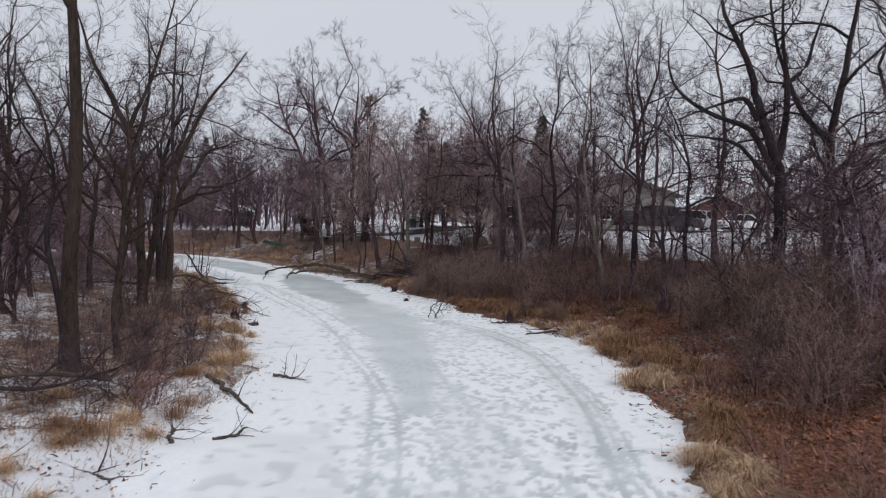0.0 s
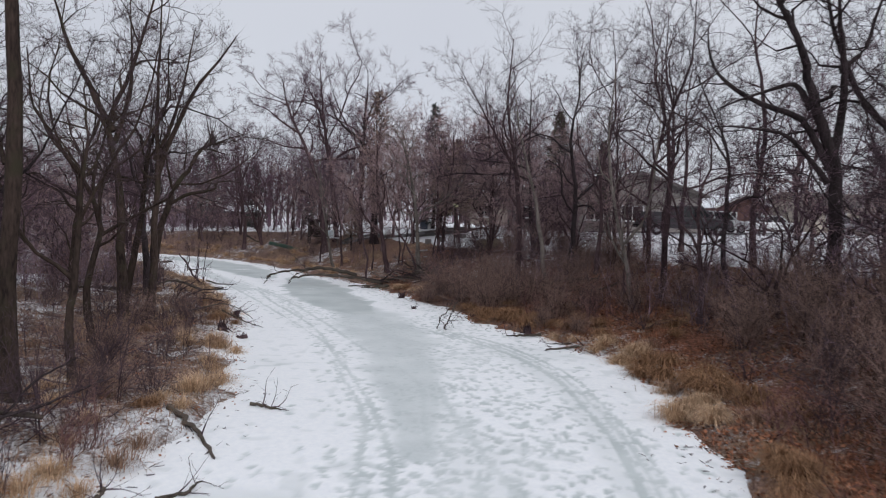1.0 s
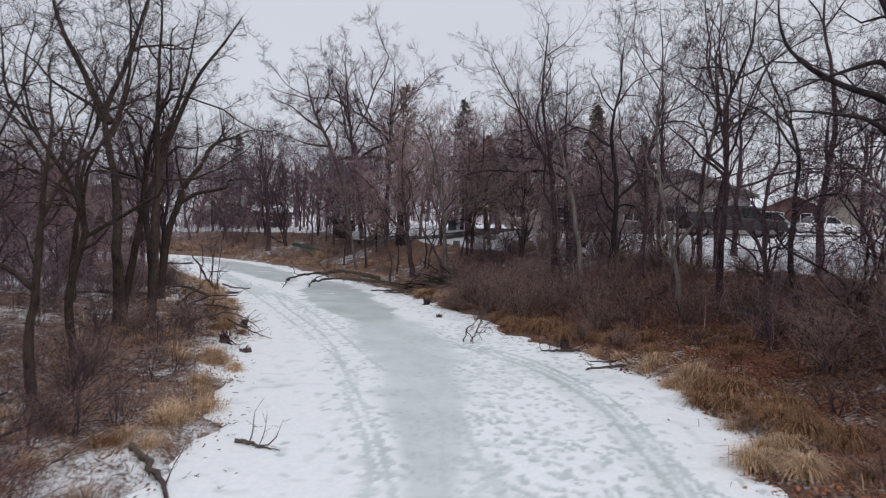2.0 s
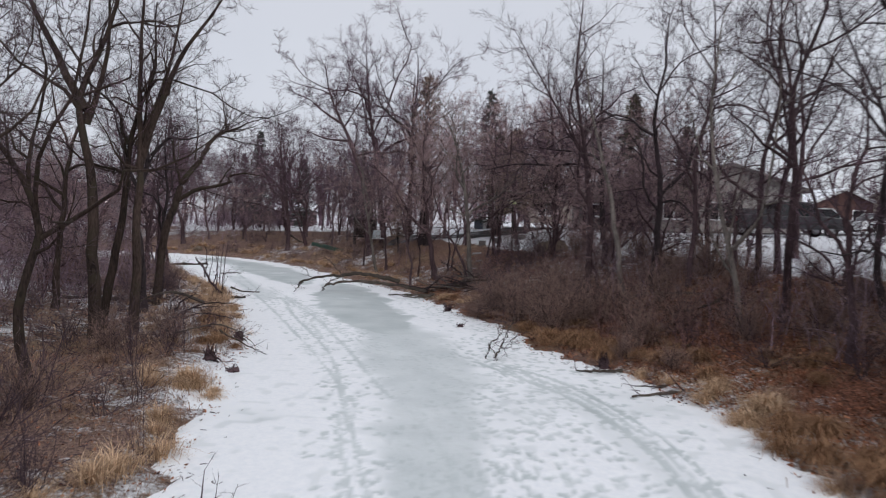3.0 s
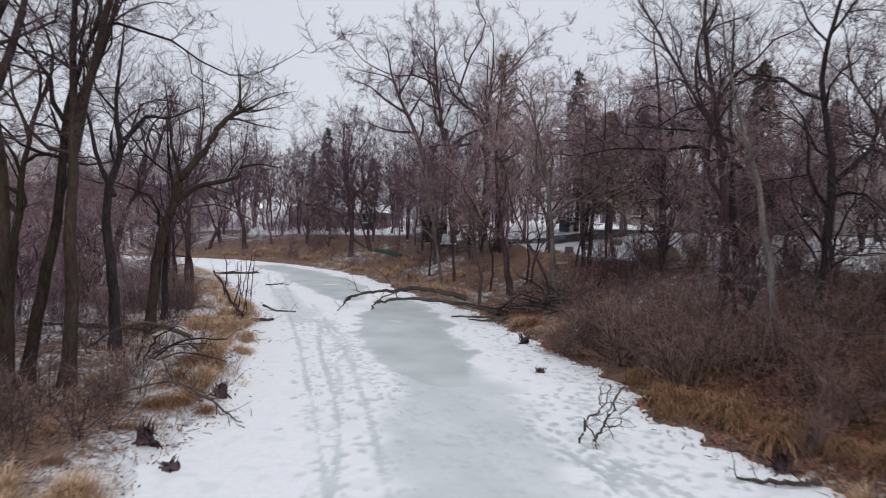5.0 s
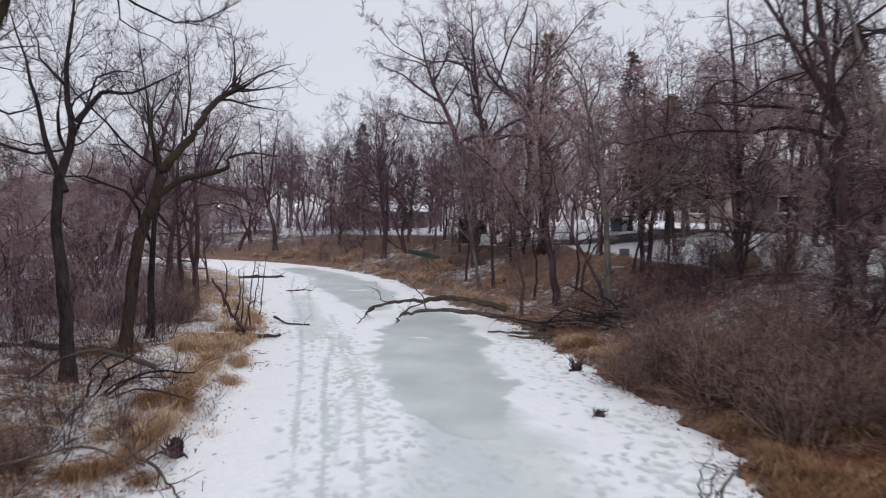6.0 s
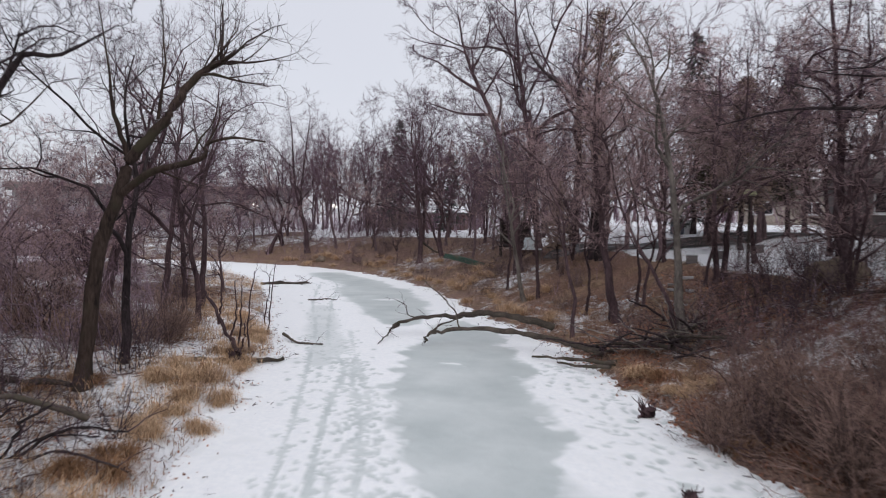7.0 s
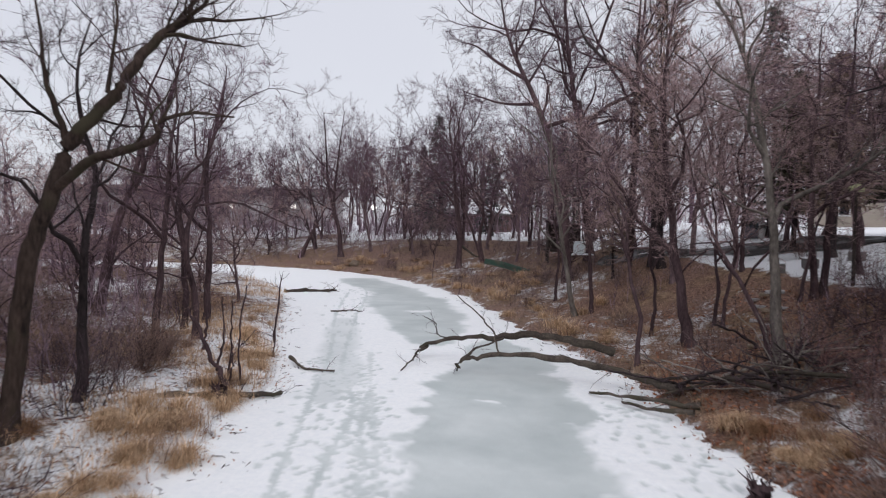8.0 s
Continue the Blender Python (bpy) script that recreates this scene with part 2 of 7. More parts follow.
def ground_material():
    m = bpy.data.materials.new("snowy_leaf_litter")
    m.use_nodes = True
    n, l = m.node_tree.nodes, m.node_tree.links
    p = n["Principled BSDF"]
    co = n.new("ShaderNodeTexCoord")

    def tex(scale, detail=5, rough=0.6):
        t = n.new("ShaderNodeTexNoise")
        t.inputs["Scale"].default_value, t.inputs["Detail"].default_value, t.inputs["Roughness"].default_value = scale, detail, rough
        l.new(co.outputs["Object"], t.inputs["Vector"])
        return t

    def ramp(source, a, b, ca, cb):
        r = n.new("ShaderNodeValToRGB")
        r.color_ramp.elements[0].position, r.color_ramp.elements[0].color = a, (*ca, 1)
        r.color_ramp.elements[1].position, r.color_ramp.elements[1].color = b, (*cb, 1)
        l.new(source, r.inputs["Fac"])
        return r.outputs["Color"]

    def mix(fac, a, b):
        x = n.new("ShaderNodeMix")
        x.data_type = "RGBA"
        l.new(fac, x.inputs["Factor"])
        l.new(a, x.inputs["A"])
        l.new(b, x.inputs["B"])
        return x.outputs["Result"]

    leaf, soil, broad = tex(14, 6, 0.75), tex(3.5), tex(0.5, 3)
    litter = ramp(leaf.outputs["Fac"], 0.36, 0.66, (0.010, 0.005, 0.004), (0.34, 0.155, 0.1))
    grey = ramp(leaf.outputs["Fac"], 0.34, 0.68, (0.035, 0.022, 0.019), (0.40, 0.262, 0.21))
    at_steep = n.new("ShaderNodeAttribute")
    at_steep.attribute_name = "steep"
    base = mix(at_steep.outputs["Fac"], grey, litter)
    straw = ramp(soil.outputs["Fac"], 0.4, 0.7, (0.12, 0.08, 0.052), (0.42, 0.30, 0.195))
    base = mix(ramp(broad.outputs["Fac"], 0.48, 0.62, (0, 0, 0), (0.7, 0.7, 0.7)), base, straw)
    at_cover = n.new("ShaderNodeAttribute")
    at_cover.attribute_name = "cover"
    patchy, crumbs = tex(1.5, 7, 0.72), tex(13, 5, 0.75)
    weigh = n.new("ShaderNodeMath")
    weigh.operation = "MULTIPLY_ADD"
    weigh.inputs[1].default_value = 0.42
    l.new(crumbs.outputs["Fac"], weigh.inputs[0])
    w2 = n.new("ShaderNodeMath")
    w2.operation = "MULTIPLY"
    w2.inputs[1].default_value = 0.58
    l.new(patchy.outputs["Fac"], w2.inputs[0])
    l.new(w2.outputs[0], weigh.inputs[2])
    over = n.new("ShaderNodeMath")
    over.operation = "ADD"
    l.new(weigh.outputs[0], over.inputs[0])
    l.new(at_cover.outputs["Fac"], over.inputs[1])
    sharp = n.new("ShaderNodeMapRange")
    sharp.inputs["From Min"].default_value, sharp.inputs["From Max"].default_value = 0.90, 1.0
    l.new(over.outputs[0], sharp.inputs["Value"])
    snow = ramp(crumbs.outputs["Fac"], 0.3, 0.7, (0.79, 0.80, 0.83), (0.90, 0.905, 0.92))
    l.new(mix(sharp.outputs["Result"], base, snow), p.inputs["Base Color"])
    p.inputs["Roughness"].default_value, p.inputs["Specular IOR Level"].default_value = 0.95, 0.1
    lift = n.new("ShaderNodeMath")
    lift.operation = "ADD"
    l.new(leaf.outputs["Fac"], lift.inputs[0])
    l.new(sharp.outputs["Result"], lift.inputs[1])
    b = n.new("ShaderNodeBump")
    b.inputs["Strength"].default_value, b.inputs["Distance"].default_value = 0.7, 0.05
    l.new(lift.outputs[0], b.inputs["Height"])
    l.new(b.outputs["Normal"], p.inputs["Normal"])
    return m


ground = tagged(new("ground", ground_mesh), "patchy snow over brown leaf litter on creek banks and lawns", "ground", kind="structure")
ground_mesh.materials.append(ground_material())

# ---- the frozen creek: snow cover worn through by tracks, footprints and wind ----
CELL, X0, Y0 = 0.04, -46.0, 0.0
worn = np.zeros((1900, 1400), np.float32)  # bare ice showing, rows along y
dent = np.zeros((1900, 1400), np.float32)  # depth of prints and ruts
ice_rng = np.random.default_rng(21)


def stamp(field, x, y, lx, ly, turn, amount, hard=2.0):
    """An ellipse pressed into the field."""
    reach = max(lx, ly) * 1.6
    i0, i1 = int((y - reach - Y0) / CELL), int((y + reach - Y0) / CELL) + 2
    j0, j1 = int((x - reach - X0) / CELL), int((x + reach - X0) / CELL) + 2
    if i0 < 0 or j0 < 0 or i1 > field.shape[0] or j1 > field.shape[1]:
        return
    yy, xx = np.mgrid[i0:i1, j0:j1] * CELL
    dx, dy = xx + X0 - x, yy + Y0 - y
    c, s = math.cos(turn), math.sin(turn)
    e = np.sqrt(((dx * c + dy * s) / lx) ** 2 + ((dy * c - dx * s) / ly) ** 2)
    part = field[i0:i1, j0:j1]
    np.maximum(part, amount * np.clip((1.35 - e) * hard, 0, 1), out=part)


def track(points, width, amount, rut, prints=0.0):
    """A rut along a line, with broken edges; prints: footprints a metre beside it."""
    line = smooth_line(points, 60)
    step = np.hypot(*np.diff(line, axis=0).T)
    at = np.concatenate([[0], np.cumsum(step)])
    for d in np.arange(0, at[-1], 0.09):
        x, y = np.interp(d, at, line[:, 0]), np.interp(d, at, line[:, 1])
        k = 0.55 + 0.9 * value_noise(np.array([x]), np.array([y]), 0.8, 31)[0]
        stamp(worn, x + ice_rng.normal(0, 0.02), y, width * k, width * k, 0, amount * min(1, k), 2.2)
        stamp(dent, x, y, width * 0.9, width * 0.9, 0, rut, 1.0)
        if ice_rng.random() < prints * 0.09:
            a = ice_rng.normal(0, 0.3)
            footprint(x + a, y + ice_rng.normal(0, 0.1), ice_rng.uniform(1.1, 2.2))


def footprint(x, y, turn):
    size = ice_rng.uniform(0.8, 1.15)
    stamp(worn, x, y, 0.125 * size, 0.058 * size, turn, ice_rng.uniform(0.5, 0.95), 1.6)
    stamp(dent, x, y, 0.125 * size, 0.058 * size, turn, ice_rng.uniform(0.5, 1), 1.6)


# ruts left by sledges and wheels
track([(-0.5, 4), (-0.5, 10.1), (-0.6, 12.4), (-0.9, 15), (-1.9, 19), (-3.3, 23.3), (-5.0, 28.4), (-8.6, 36), (-10.3, 40), (-12.9, 43.8), (-17, 51.4), (-22, 61), (-27, 66.3)], 0.06, 0.8, 0.8, 4.5)
track([(-1.1, 4), (-1.0, 10), (-1.2, 13), (-1.6, 17), (-2.9, 21.3), (-3.3, 23.6), (-4.9, 27.2), (-8.8, 35), (-11.4, 40), (-14.2, 45.2), (-18.3, 52), (-23, 61)], 0.055, 0.75, 0.7, 4.0)
track([(0.7, 4), (0.5, 10.1), (0.2, 12.4), (-0.3, 16.6), (-0.5, 19.5), (-1.6, 22.5), (-2.8, 24.8), (-4.9, 29.8), (-8.0, 36.4), (-9.3, 38.6), (-10.6, 41.2)], 0.055, 0.75, 0.7, 5.0)
track([(3.0, 4), (2.9, 10.2), (3.1, 12.3), (3.3, 14.9), (3.2, 18.1), (2.9, 21.1), (1.9, 24.2), (0.5, 26.4), (-0.6, 28)], 0.075, 0.9, 1.0, 2.5)
track([(3.5, 4), (3.4, 10.2), (3.55, 12.5), (3.75, 15), (3.65, 18.4), (3.35, 21.4), (2.4, 24.4), (1.5, 26.2), (0.2, 27.7)], 0.055, 0.9, 1.0, 2.0)
track([(2.3, 4), (2.1, 10.2), (1.7, 11.1), (0.9, 14.3), (0.4, 16.6), (-0.2, 20)], 0.07, 0.6, 0.6, 5.0)
track([(-5.5, 30), (-7.2, 34), (-7.6, 36), (-8.8, 38.3), (-10.4, 41), (-13, 45.5)], 0.05, 0.6, 0.5, 6.0)
track([(3.2, 4), (3.15, 10.2), (3.35, 12.4), (3.55, 15), (3.45, 18.2), (3.15, 21.2), (2.2, 24.2), (1.1, 26.2), (-0.1, 27.7)], 0.055, 0.7, 0.8, 0.5)
# trampled stretches
for k in range(2300):
    y = 5 + 27 * ice_rng.random() ** 1.1
    x = ice_rng.normal(1.1 - 0.12 * max(0, y - 16), 1.7)
    if -4 < x < 4.8:
        footprint(x, y, ice_rng.normal(1.65, 0.5))
for k in range(420):
    y = ice_rng.uniform(27, 44)
    footprint(-6.6 - 0.63 * (y - 34) + ice_rng.normal(0, 0.55), y, ice_rng.normal(2.0, 0.4))
for k in range(260):
    y = ice_rng.uniform(31, 43)
    footprint(-1.0 - 0.48 * (y - 34.5) + ice_rng.normal(0, 0.7), y, ice_rng.normal(2.0, 0.6))

# wind-swept bare ice: stretches along the creek as places with a half width, and how bare
BARE = [
    ([(-3.7, 32.6, 0.7), (-4.6, 34.4, 1.35), (-5.6, 36.6, 1.75), (-6.9, 39.4, 1.95), (-7.9, 42.8, 1.75), (-9.2, 46.6, 1.25), (-10.2, 49.0, 0.5)], 1.0),
    ([(-0.3, 14.5, 0.4), (-0.7, 19, 0.8), (-1.3, 23.5, 1.3), (-2.1, 27.2, 1.6), (-3.1, 31, 1.5), (-4.3, 34, 1.2)], 0.6),
    ([(-12.0, 48.0, 0.7), (-14.2, 52.0, 1.6), (-16.8, 56.2, 1.9), (-20.3, 61.2, 1.5), (-25.5, 66.5, 1.3)], 0.85),
    ([(-11.2, 40.3, 0.35), (-12.2, 42.6, 0.6), (-14.2, 45.8, 0.65), (-17.2, 51, 0.5)], 0.45),
    ([(0.8, 10, 0.5), (0.7, 13.5, 0.8), (0.2, 17, 0.6)], 0.25),
    ([(3.0, 11, 0.35), (3.3, 15, 0.45), (3.0, 20, 0.4), (1.6, 25, 0.4)], 0.28),
]

# scraps of snow left on the bare ice
ISLETS = [(-7.9, 41.8, 0.5, 0.16), (-7.4, 41.6, 0.3, 0.12), (-15.5, 54.6, 0.7, 0.5)]


def ice_sheet():
    a, b = smooth_line([s[0] for s in SHORES], 300), smooth_line([s[1] for s in SHORES], 300)
    mid = (a + b) / 2
    at = np.concatenate([[0], np.cumsum(np.hypot(*np.diff(mid, axis=0).T))])
    first, dense = np.interp(2.0, mid[:, 1], at), np.interp(47.0, mid[: 300 * 14, 1], at[: 300 * 14])
    rows = np.concatenate([np.arange(0, first, 0.5), np.arange(first, dense, 0.075), np.arange(dense, at[-1], 0.3)])
    cols = np.linspace(-0.12, 1.12, 165)
    ax, ay, bx, by = (np.interp(rows, at, v) for v in (a[:, 0], a[:, 1], b[:, 0], b[:, 1]))
    x = ax[:, None] * (1 - cols) + bx[:, None] * cols
    y = ay[:, None] * (1 - cols) + by[:, None] * cols
    i = np.clip(((y - Y0) / CELL).astype(int), 0, worn.shape[0] - 1)
    j = np.clip(((x - X0) / CELL).astype(int), 0, worn.shape[1] - 1)
    inside = (x > X0) & (y > Y0) & (y < Y0 + 1899 * CELL)
    prints, pressed = np.where(inside, worn[i, j], 0), np.where(inside, dent[i, j], 0)
    bare = np.zeros_like(x)
    ragged = 0.65 * (value_noise(x, y, 1.5, 41) - 0.5) + 0.5 * (value_noise(x, y, 0.45, 42) - 0.5) + 0.22 * (value_noise(x, y, 0.16, 43) - 0.5)
    for stretch, amount in BARE:
        line = smooth_line(stretch, 5)
        e = np.full(x.shape, 1e9)
        for (px, py, pw), (qx, qy, qw) in zip(line[:-1], line[1:]):
            dx, dy = qx - px, qy - py
            u = np.clip(((x - px) * dx + (y - py) * dy) / (dx * dx + dy * dy), 0, 1)
            e = np.minimum(e, np.hypot(x - px - u * dx, y - py - u * dy) / (pw + u * (qw - pw)))
        soft = 0.26 * (1 - amount) / 0.5
        bare = np.maximum(bare, amount * ease(1.12 + soft, 0.82 - soft, e + 0.55 * ragged))
    for ix, iy, lx, ly in ISLETS:
        bare *= 1 - 0.8 * ease(1.2, 0.5, np.hypot((x - ix) / lx, (y - iy) / ly) + 2.4 * ragged)
    thin = 0.22 * ease(0.55, 0.8, value_noise(x, y, 2.4, 46)) * (0.4 + 0.6 * value_noise(x, y, 0.5, 47)) + 0.2 * ease(0.66, 0.85, value_noise(x, y, 0.28, 48))
    bare = np.maximum(bare, thin * ease(34, 22, y) + 0.5 * thin)
    thick = 0.035 * (1 - 0.85 * bare) * (0.6 + 0.8 * value_noise(x, y, 0.7, 44)) + 0.006 * value_noise(x, y, 0.15, 45)
    z = thick * (1 - 0.8 * pressed) + 0.004
    me = mesh_from_arrays("ice", np.stack([x.ravel(), y.ravel(), z.ravel()], 1), grid_faces(len(rows), len(cols)))
    set_values(me, "bare", np.maximum(bare, prints * 0.95).ravel())
    return me


def ice_material():
    m = bpy.data.materials.new("snow_dusted_ice")
    m.use_nodes = True
    n, l = m.node_tree.nodes, m.node_tree.links
    p = n["Principled BSDF"]
    co, at = n.new("ShaderNodeTexCoord"), n.new("ShaderNodeAttribute")
    at.attribute_name = "bare"
    grain, cloud = n.new("ShaderNodeTexNoise"), n.new("ShaderNodeTexNoise")
    grain.inputs["Scale"].default_value, grain.inputs["Detail"].default_value, grain.inputs["Roughness"].default_value = 9, 6, 0.7
    cloud.inputs["Scale"].default_value, cloud.inputs["Detail"].default_value = 0.6, 5
    for t in (grain, cloud):
        l.new(co.outputs["Object"], t.inputs["Vector"])
    snow, ice = n.new("ShaderNodeValToRGB"), n.new("ShaderNodeValToRGB")
    snow.color_ramp.elements[0].position, snow.color_ramp.elements[0].color = 0.3, (0.84, 0.86, 0.885, 1)
    snow.color_ramp.elements[1].position, snow.color_ramp.elements[1].color = 0.62, (0.94, 0.945, 0.95, 1)
    ice.color_ramp.elements[0].position, ice.color_ramp.elements[0].color = 0.32, (0.51, 0.56, 0.557, 1)
    ice.color_ramp.elements[1].position, ice.color_ramp.elements[1].color = 0.68, (0.68, 0.72, 0.716, 1)
    l.new(grain.outputs["Fac"], snow.inputs["Fac"])
    l.new(cloud.outputs["Fac"], ice.inputs["Fac"])
    off = n.new("ShaderNodeMath")
    off.operation = "MULTIPLY_ADD"
    off.inputs[1].default_value, off.inputs[2].default_value = 0.5, -0.25
    l.new(grain.outputs["Fac"], off.inputs[0])
    add = n.new("ShaderNodeMath")
    add.operation = "ADD"
    l.new(off.outputs[0], add.inputs[0])
    l.new(at.outputs["Fac"], add.inputs[1])
    edge = n.new("ShaderNodeMapRange")
    edge.inputs["From Min"].default_value, edge.inputs["From Max"].default_value = 0.10, 0.78
    l.new(add.outputs[0], edge.inputs["Value"])
    mix = n.new("ShaderNodeMix")
    mix.data_type = "RGBA"
    l.new(edge.outputs["Result"], mix.inputs["Factor"])
    l.new(snow.outputs["Color"], mix.inputs["A"])
    l.new(ice.outputs["Color"], mix.inputs["B"])
    l.new(mix.outputs["Result"], p.inputs["Base Color"])
    rr = n.new("ShaderNodeMapRange")
    rr.inputs["To Min"].default_value, rr.inputs["To Max"].default_value = 0.95, 0.42
    l.new(edge.outputs["Result"], rr.inputs["Value"])
    l.new(rr.outputs["Result"], p.inputs["Roughness"])
    p.inputs["Specular IOR Level"].default_value = 0.25
    b = n.new("ShaderNodeBump")
    b.inputs["Strength"].default_value, b.inputs["Distance"].default_value = 0.35, 0.02
    l.new(grain.outputs["Fac"], b.inputs["Height"])
    l.new(b.outputs["Normal"], p.inputs["Normal"])
    return m


ice_mesh = ice_sheet()
ice_mesh.materials.append(ice_material())
tagged(new("ice", ice_mesh), "snow-dusted grey creek ice with footprints and sledge ruts", "ice", kind="structure")


# ---- branches, vectorised: whole generations of shoots at once ----
def unit(v):
    return v / np.maximum(np.linalg.norm(v, axis=-1, keepdims=True), 1e-9)


def across(t):
    """Two directions square to t."""
    ref = np.where(np.abs(t[..., 2:3]) > 0.9, np.array([1.0, 0, 0]), np.array([0, 0, 1.0]))
    u = unit(np.cross(t, ref))
    return u, np.cross(t, u)


def tubes(batches):
    """Tapered tubes as places and faces; each batch is (points (b, n, 3), radii (b, n), sides). Three-sided ones end in a point."""
    verts, quads, tris, base = [], [], [], 0
    for pts, rad, sides in batches:
        b, n = rad.shape
        t = unit(np.gradient(pts, axis=1))
        u, v = across(t)
        a = np.arange(sides) * 2 * math.pi / sides
        ring = pts[:, :, None] + rad[:, :, None, None] * (np.cos(a)[:, None] * u[:, :, None] + np.sin(a)[:, None] * v[:, :, None])
        k, k2 = np.arange(sides), (np.arange(sides) + 1) % sides
        if sides == 3:
            size = (n - 1) * 3 + 1
            verts.append(np.concatenate([ring[:, :-1].reshape(b, -1, 3), pts[:, -1:]], 1).reshape(-1, 3))
            i = (np.arange(b)[:, None, None] * size + np.arange(n - 2)[None, :, None] * 3) + base
            if n > 2:
                quads.append(np.stack([i + k, i + k2, i + 3 + k2, i + 3 + k], -1).reshape(-1, 4))
            j = np.arange(b)[:, None] * size + base
            last = j + (n - 2) * 3
            tris.append(np.stack([last + k, last + k2, j + size - 1 + 0 * k], -1).reshape(-1, 3))
            base += b * size
        else:
            verts.append(ring.reshape(-1, 3))
            i = (np.arange(b)[:, None, None] * n + np.arange(n - 1)[None, :, None]) * sides + base
            quads.append(np.stack([i + k, i + k2, i + sides + k2, i + sides + k], -1).reshape(-1, 4))
            base += b * n * sides
    return np.vstack(verts), np.vstack(quads) if quads else np.zeros((0, 4), int), True, np.vstack(tris) if tris else None


def shoots(rng, pts, rad, length, count, span, angle, ratio, segs, wander, up, thick, droop=0.0, shrink=0.55, least=0.004):
    """count new shoots from each parent line: points, radii and lengths."""
    b, n, _ = pts.shape
    t = np.linspace(span[0], span[1], count)[None] + rng.uniform(-0.5, 0.5, (b, count)) * (span[1] - span[0]) / max(count, 1)
    t = np.clip(t, 0.02, 0.995)
    i = np.minimum((t * (n - 1)).astype(int), n - 2)
    f = (t * (n - 1) - i)[..., None]
    row = np.arange(b)[:, None]
    start = pts[row, i] * (1 - f) + pts[row, i + 1] * f
    tang = unit(pts[row, i + 1] - pts[row, i])
    r_at = rad[row, i] * (1 - f[..., 0]) + rad[row, i + 1] * f[..., 0]
    u, v = across(tang)
    az = (np.arange(count) * 2.4)[None] + rng.uniform(0, 6.28, (b, 1)) + rng.normal(0, 0.5, (b, count))
    an = np.radians(rng.uniform(angle[0], angle[1], (b, count)))
    d = np.cos(an)[..., None] * tang + np.sin(an)[..., None] * (np.cos(az)[..., None] * u + np.sin(az)[..., None] * v)
    new_len = length[:, None] * ratio * (1 - shrink * t) * rng.uniform(0.65, 1.25, (b, count))
    new_rad = np.maximum(np.minimum(r_at * 0.75, new_len * thick), least)
    start, d, new_len, new_rad = start.reshape(-1, 3), d.reshape(-1, 3), new_len.ravel(), new_rad.ravel()
    line = [start]
    for s in range(segs):
        bend = up - droop * s / segs
        d = unit(d + rng.normal(0, wander, d.shape) + np.array([0, 0, bend]))
        line.append(line[-1] + d * (new_len / segs)[:, None])
    out = np.stack(line, 1)
    radii = np.maximum(new_rad[:, None] * np.linspace(1, 0.14, segs + 1)[None] ** 1.15, least * 0.7)
    return out, radii, new_len


def bent_line(points, per=4):
    return smooth_line([tuple(p) for p in points], per)


def trunk_line(rng, stem, radius, top=0.3, segs_per=4, flare=1.35):
    """One stem with a flared foot and uneven girth."""
    p = bent_line(stem, segs_per)
    p[1:] += np.cumsum(rng.normal(0, 0.03, p[1:].shape), 0) * np.array([1, 1, 0])
    t = np.linspace(0, 1, len(p))
    r = radius * (1 - (1 - top) * t) * (1 + rng.normal(0, 0.03, len(p)))
    r[0] *= flare
    return p[None], r[None], np.array([np.linalg.norm(np.diff(p, axis=0), axis=1).sum()])


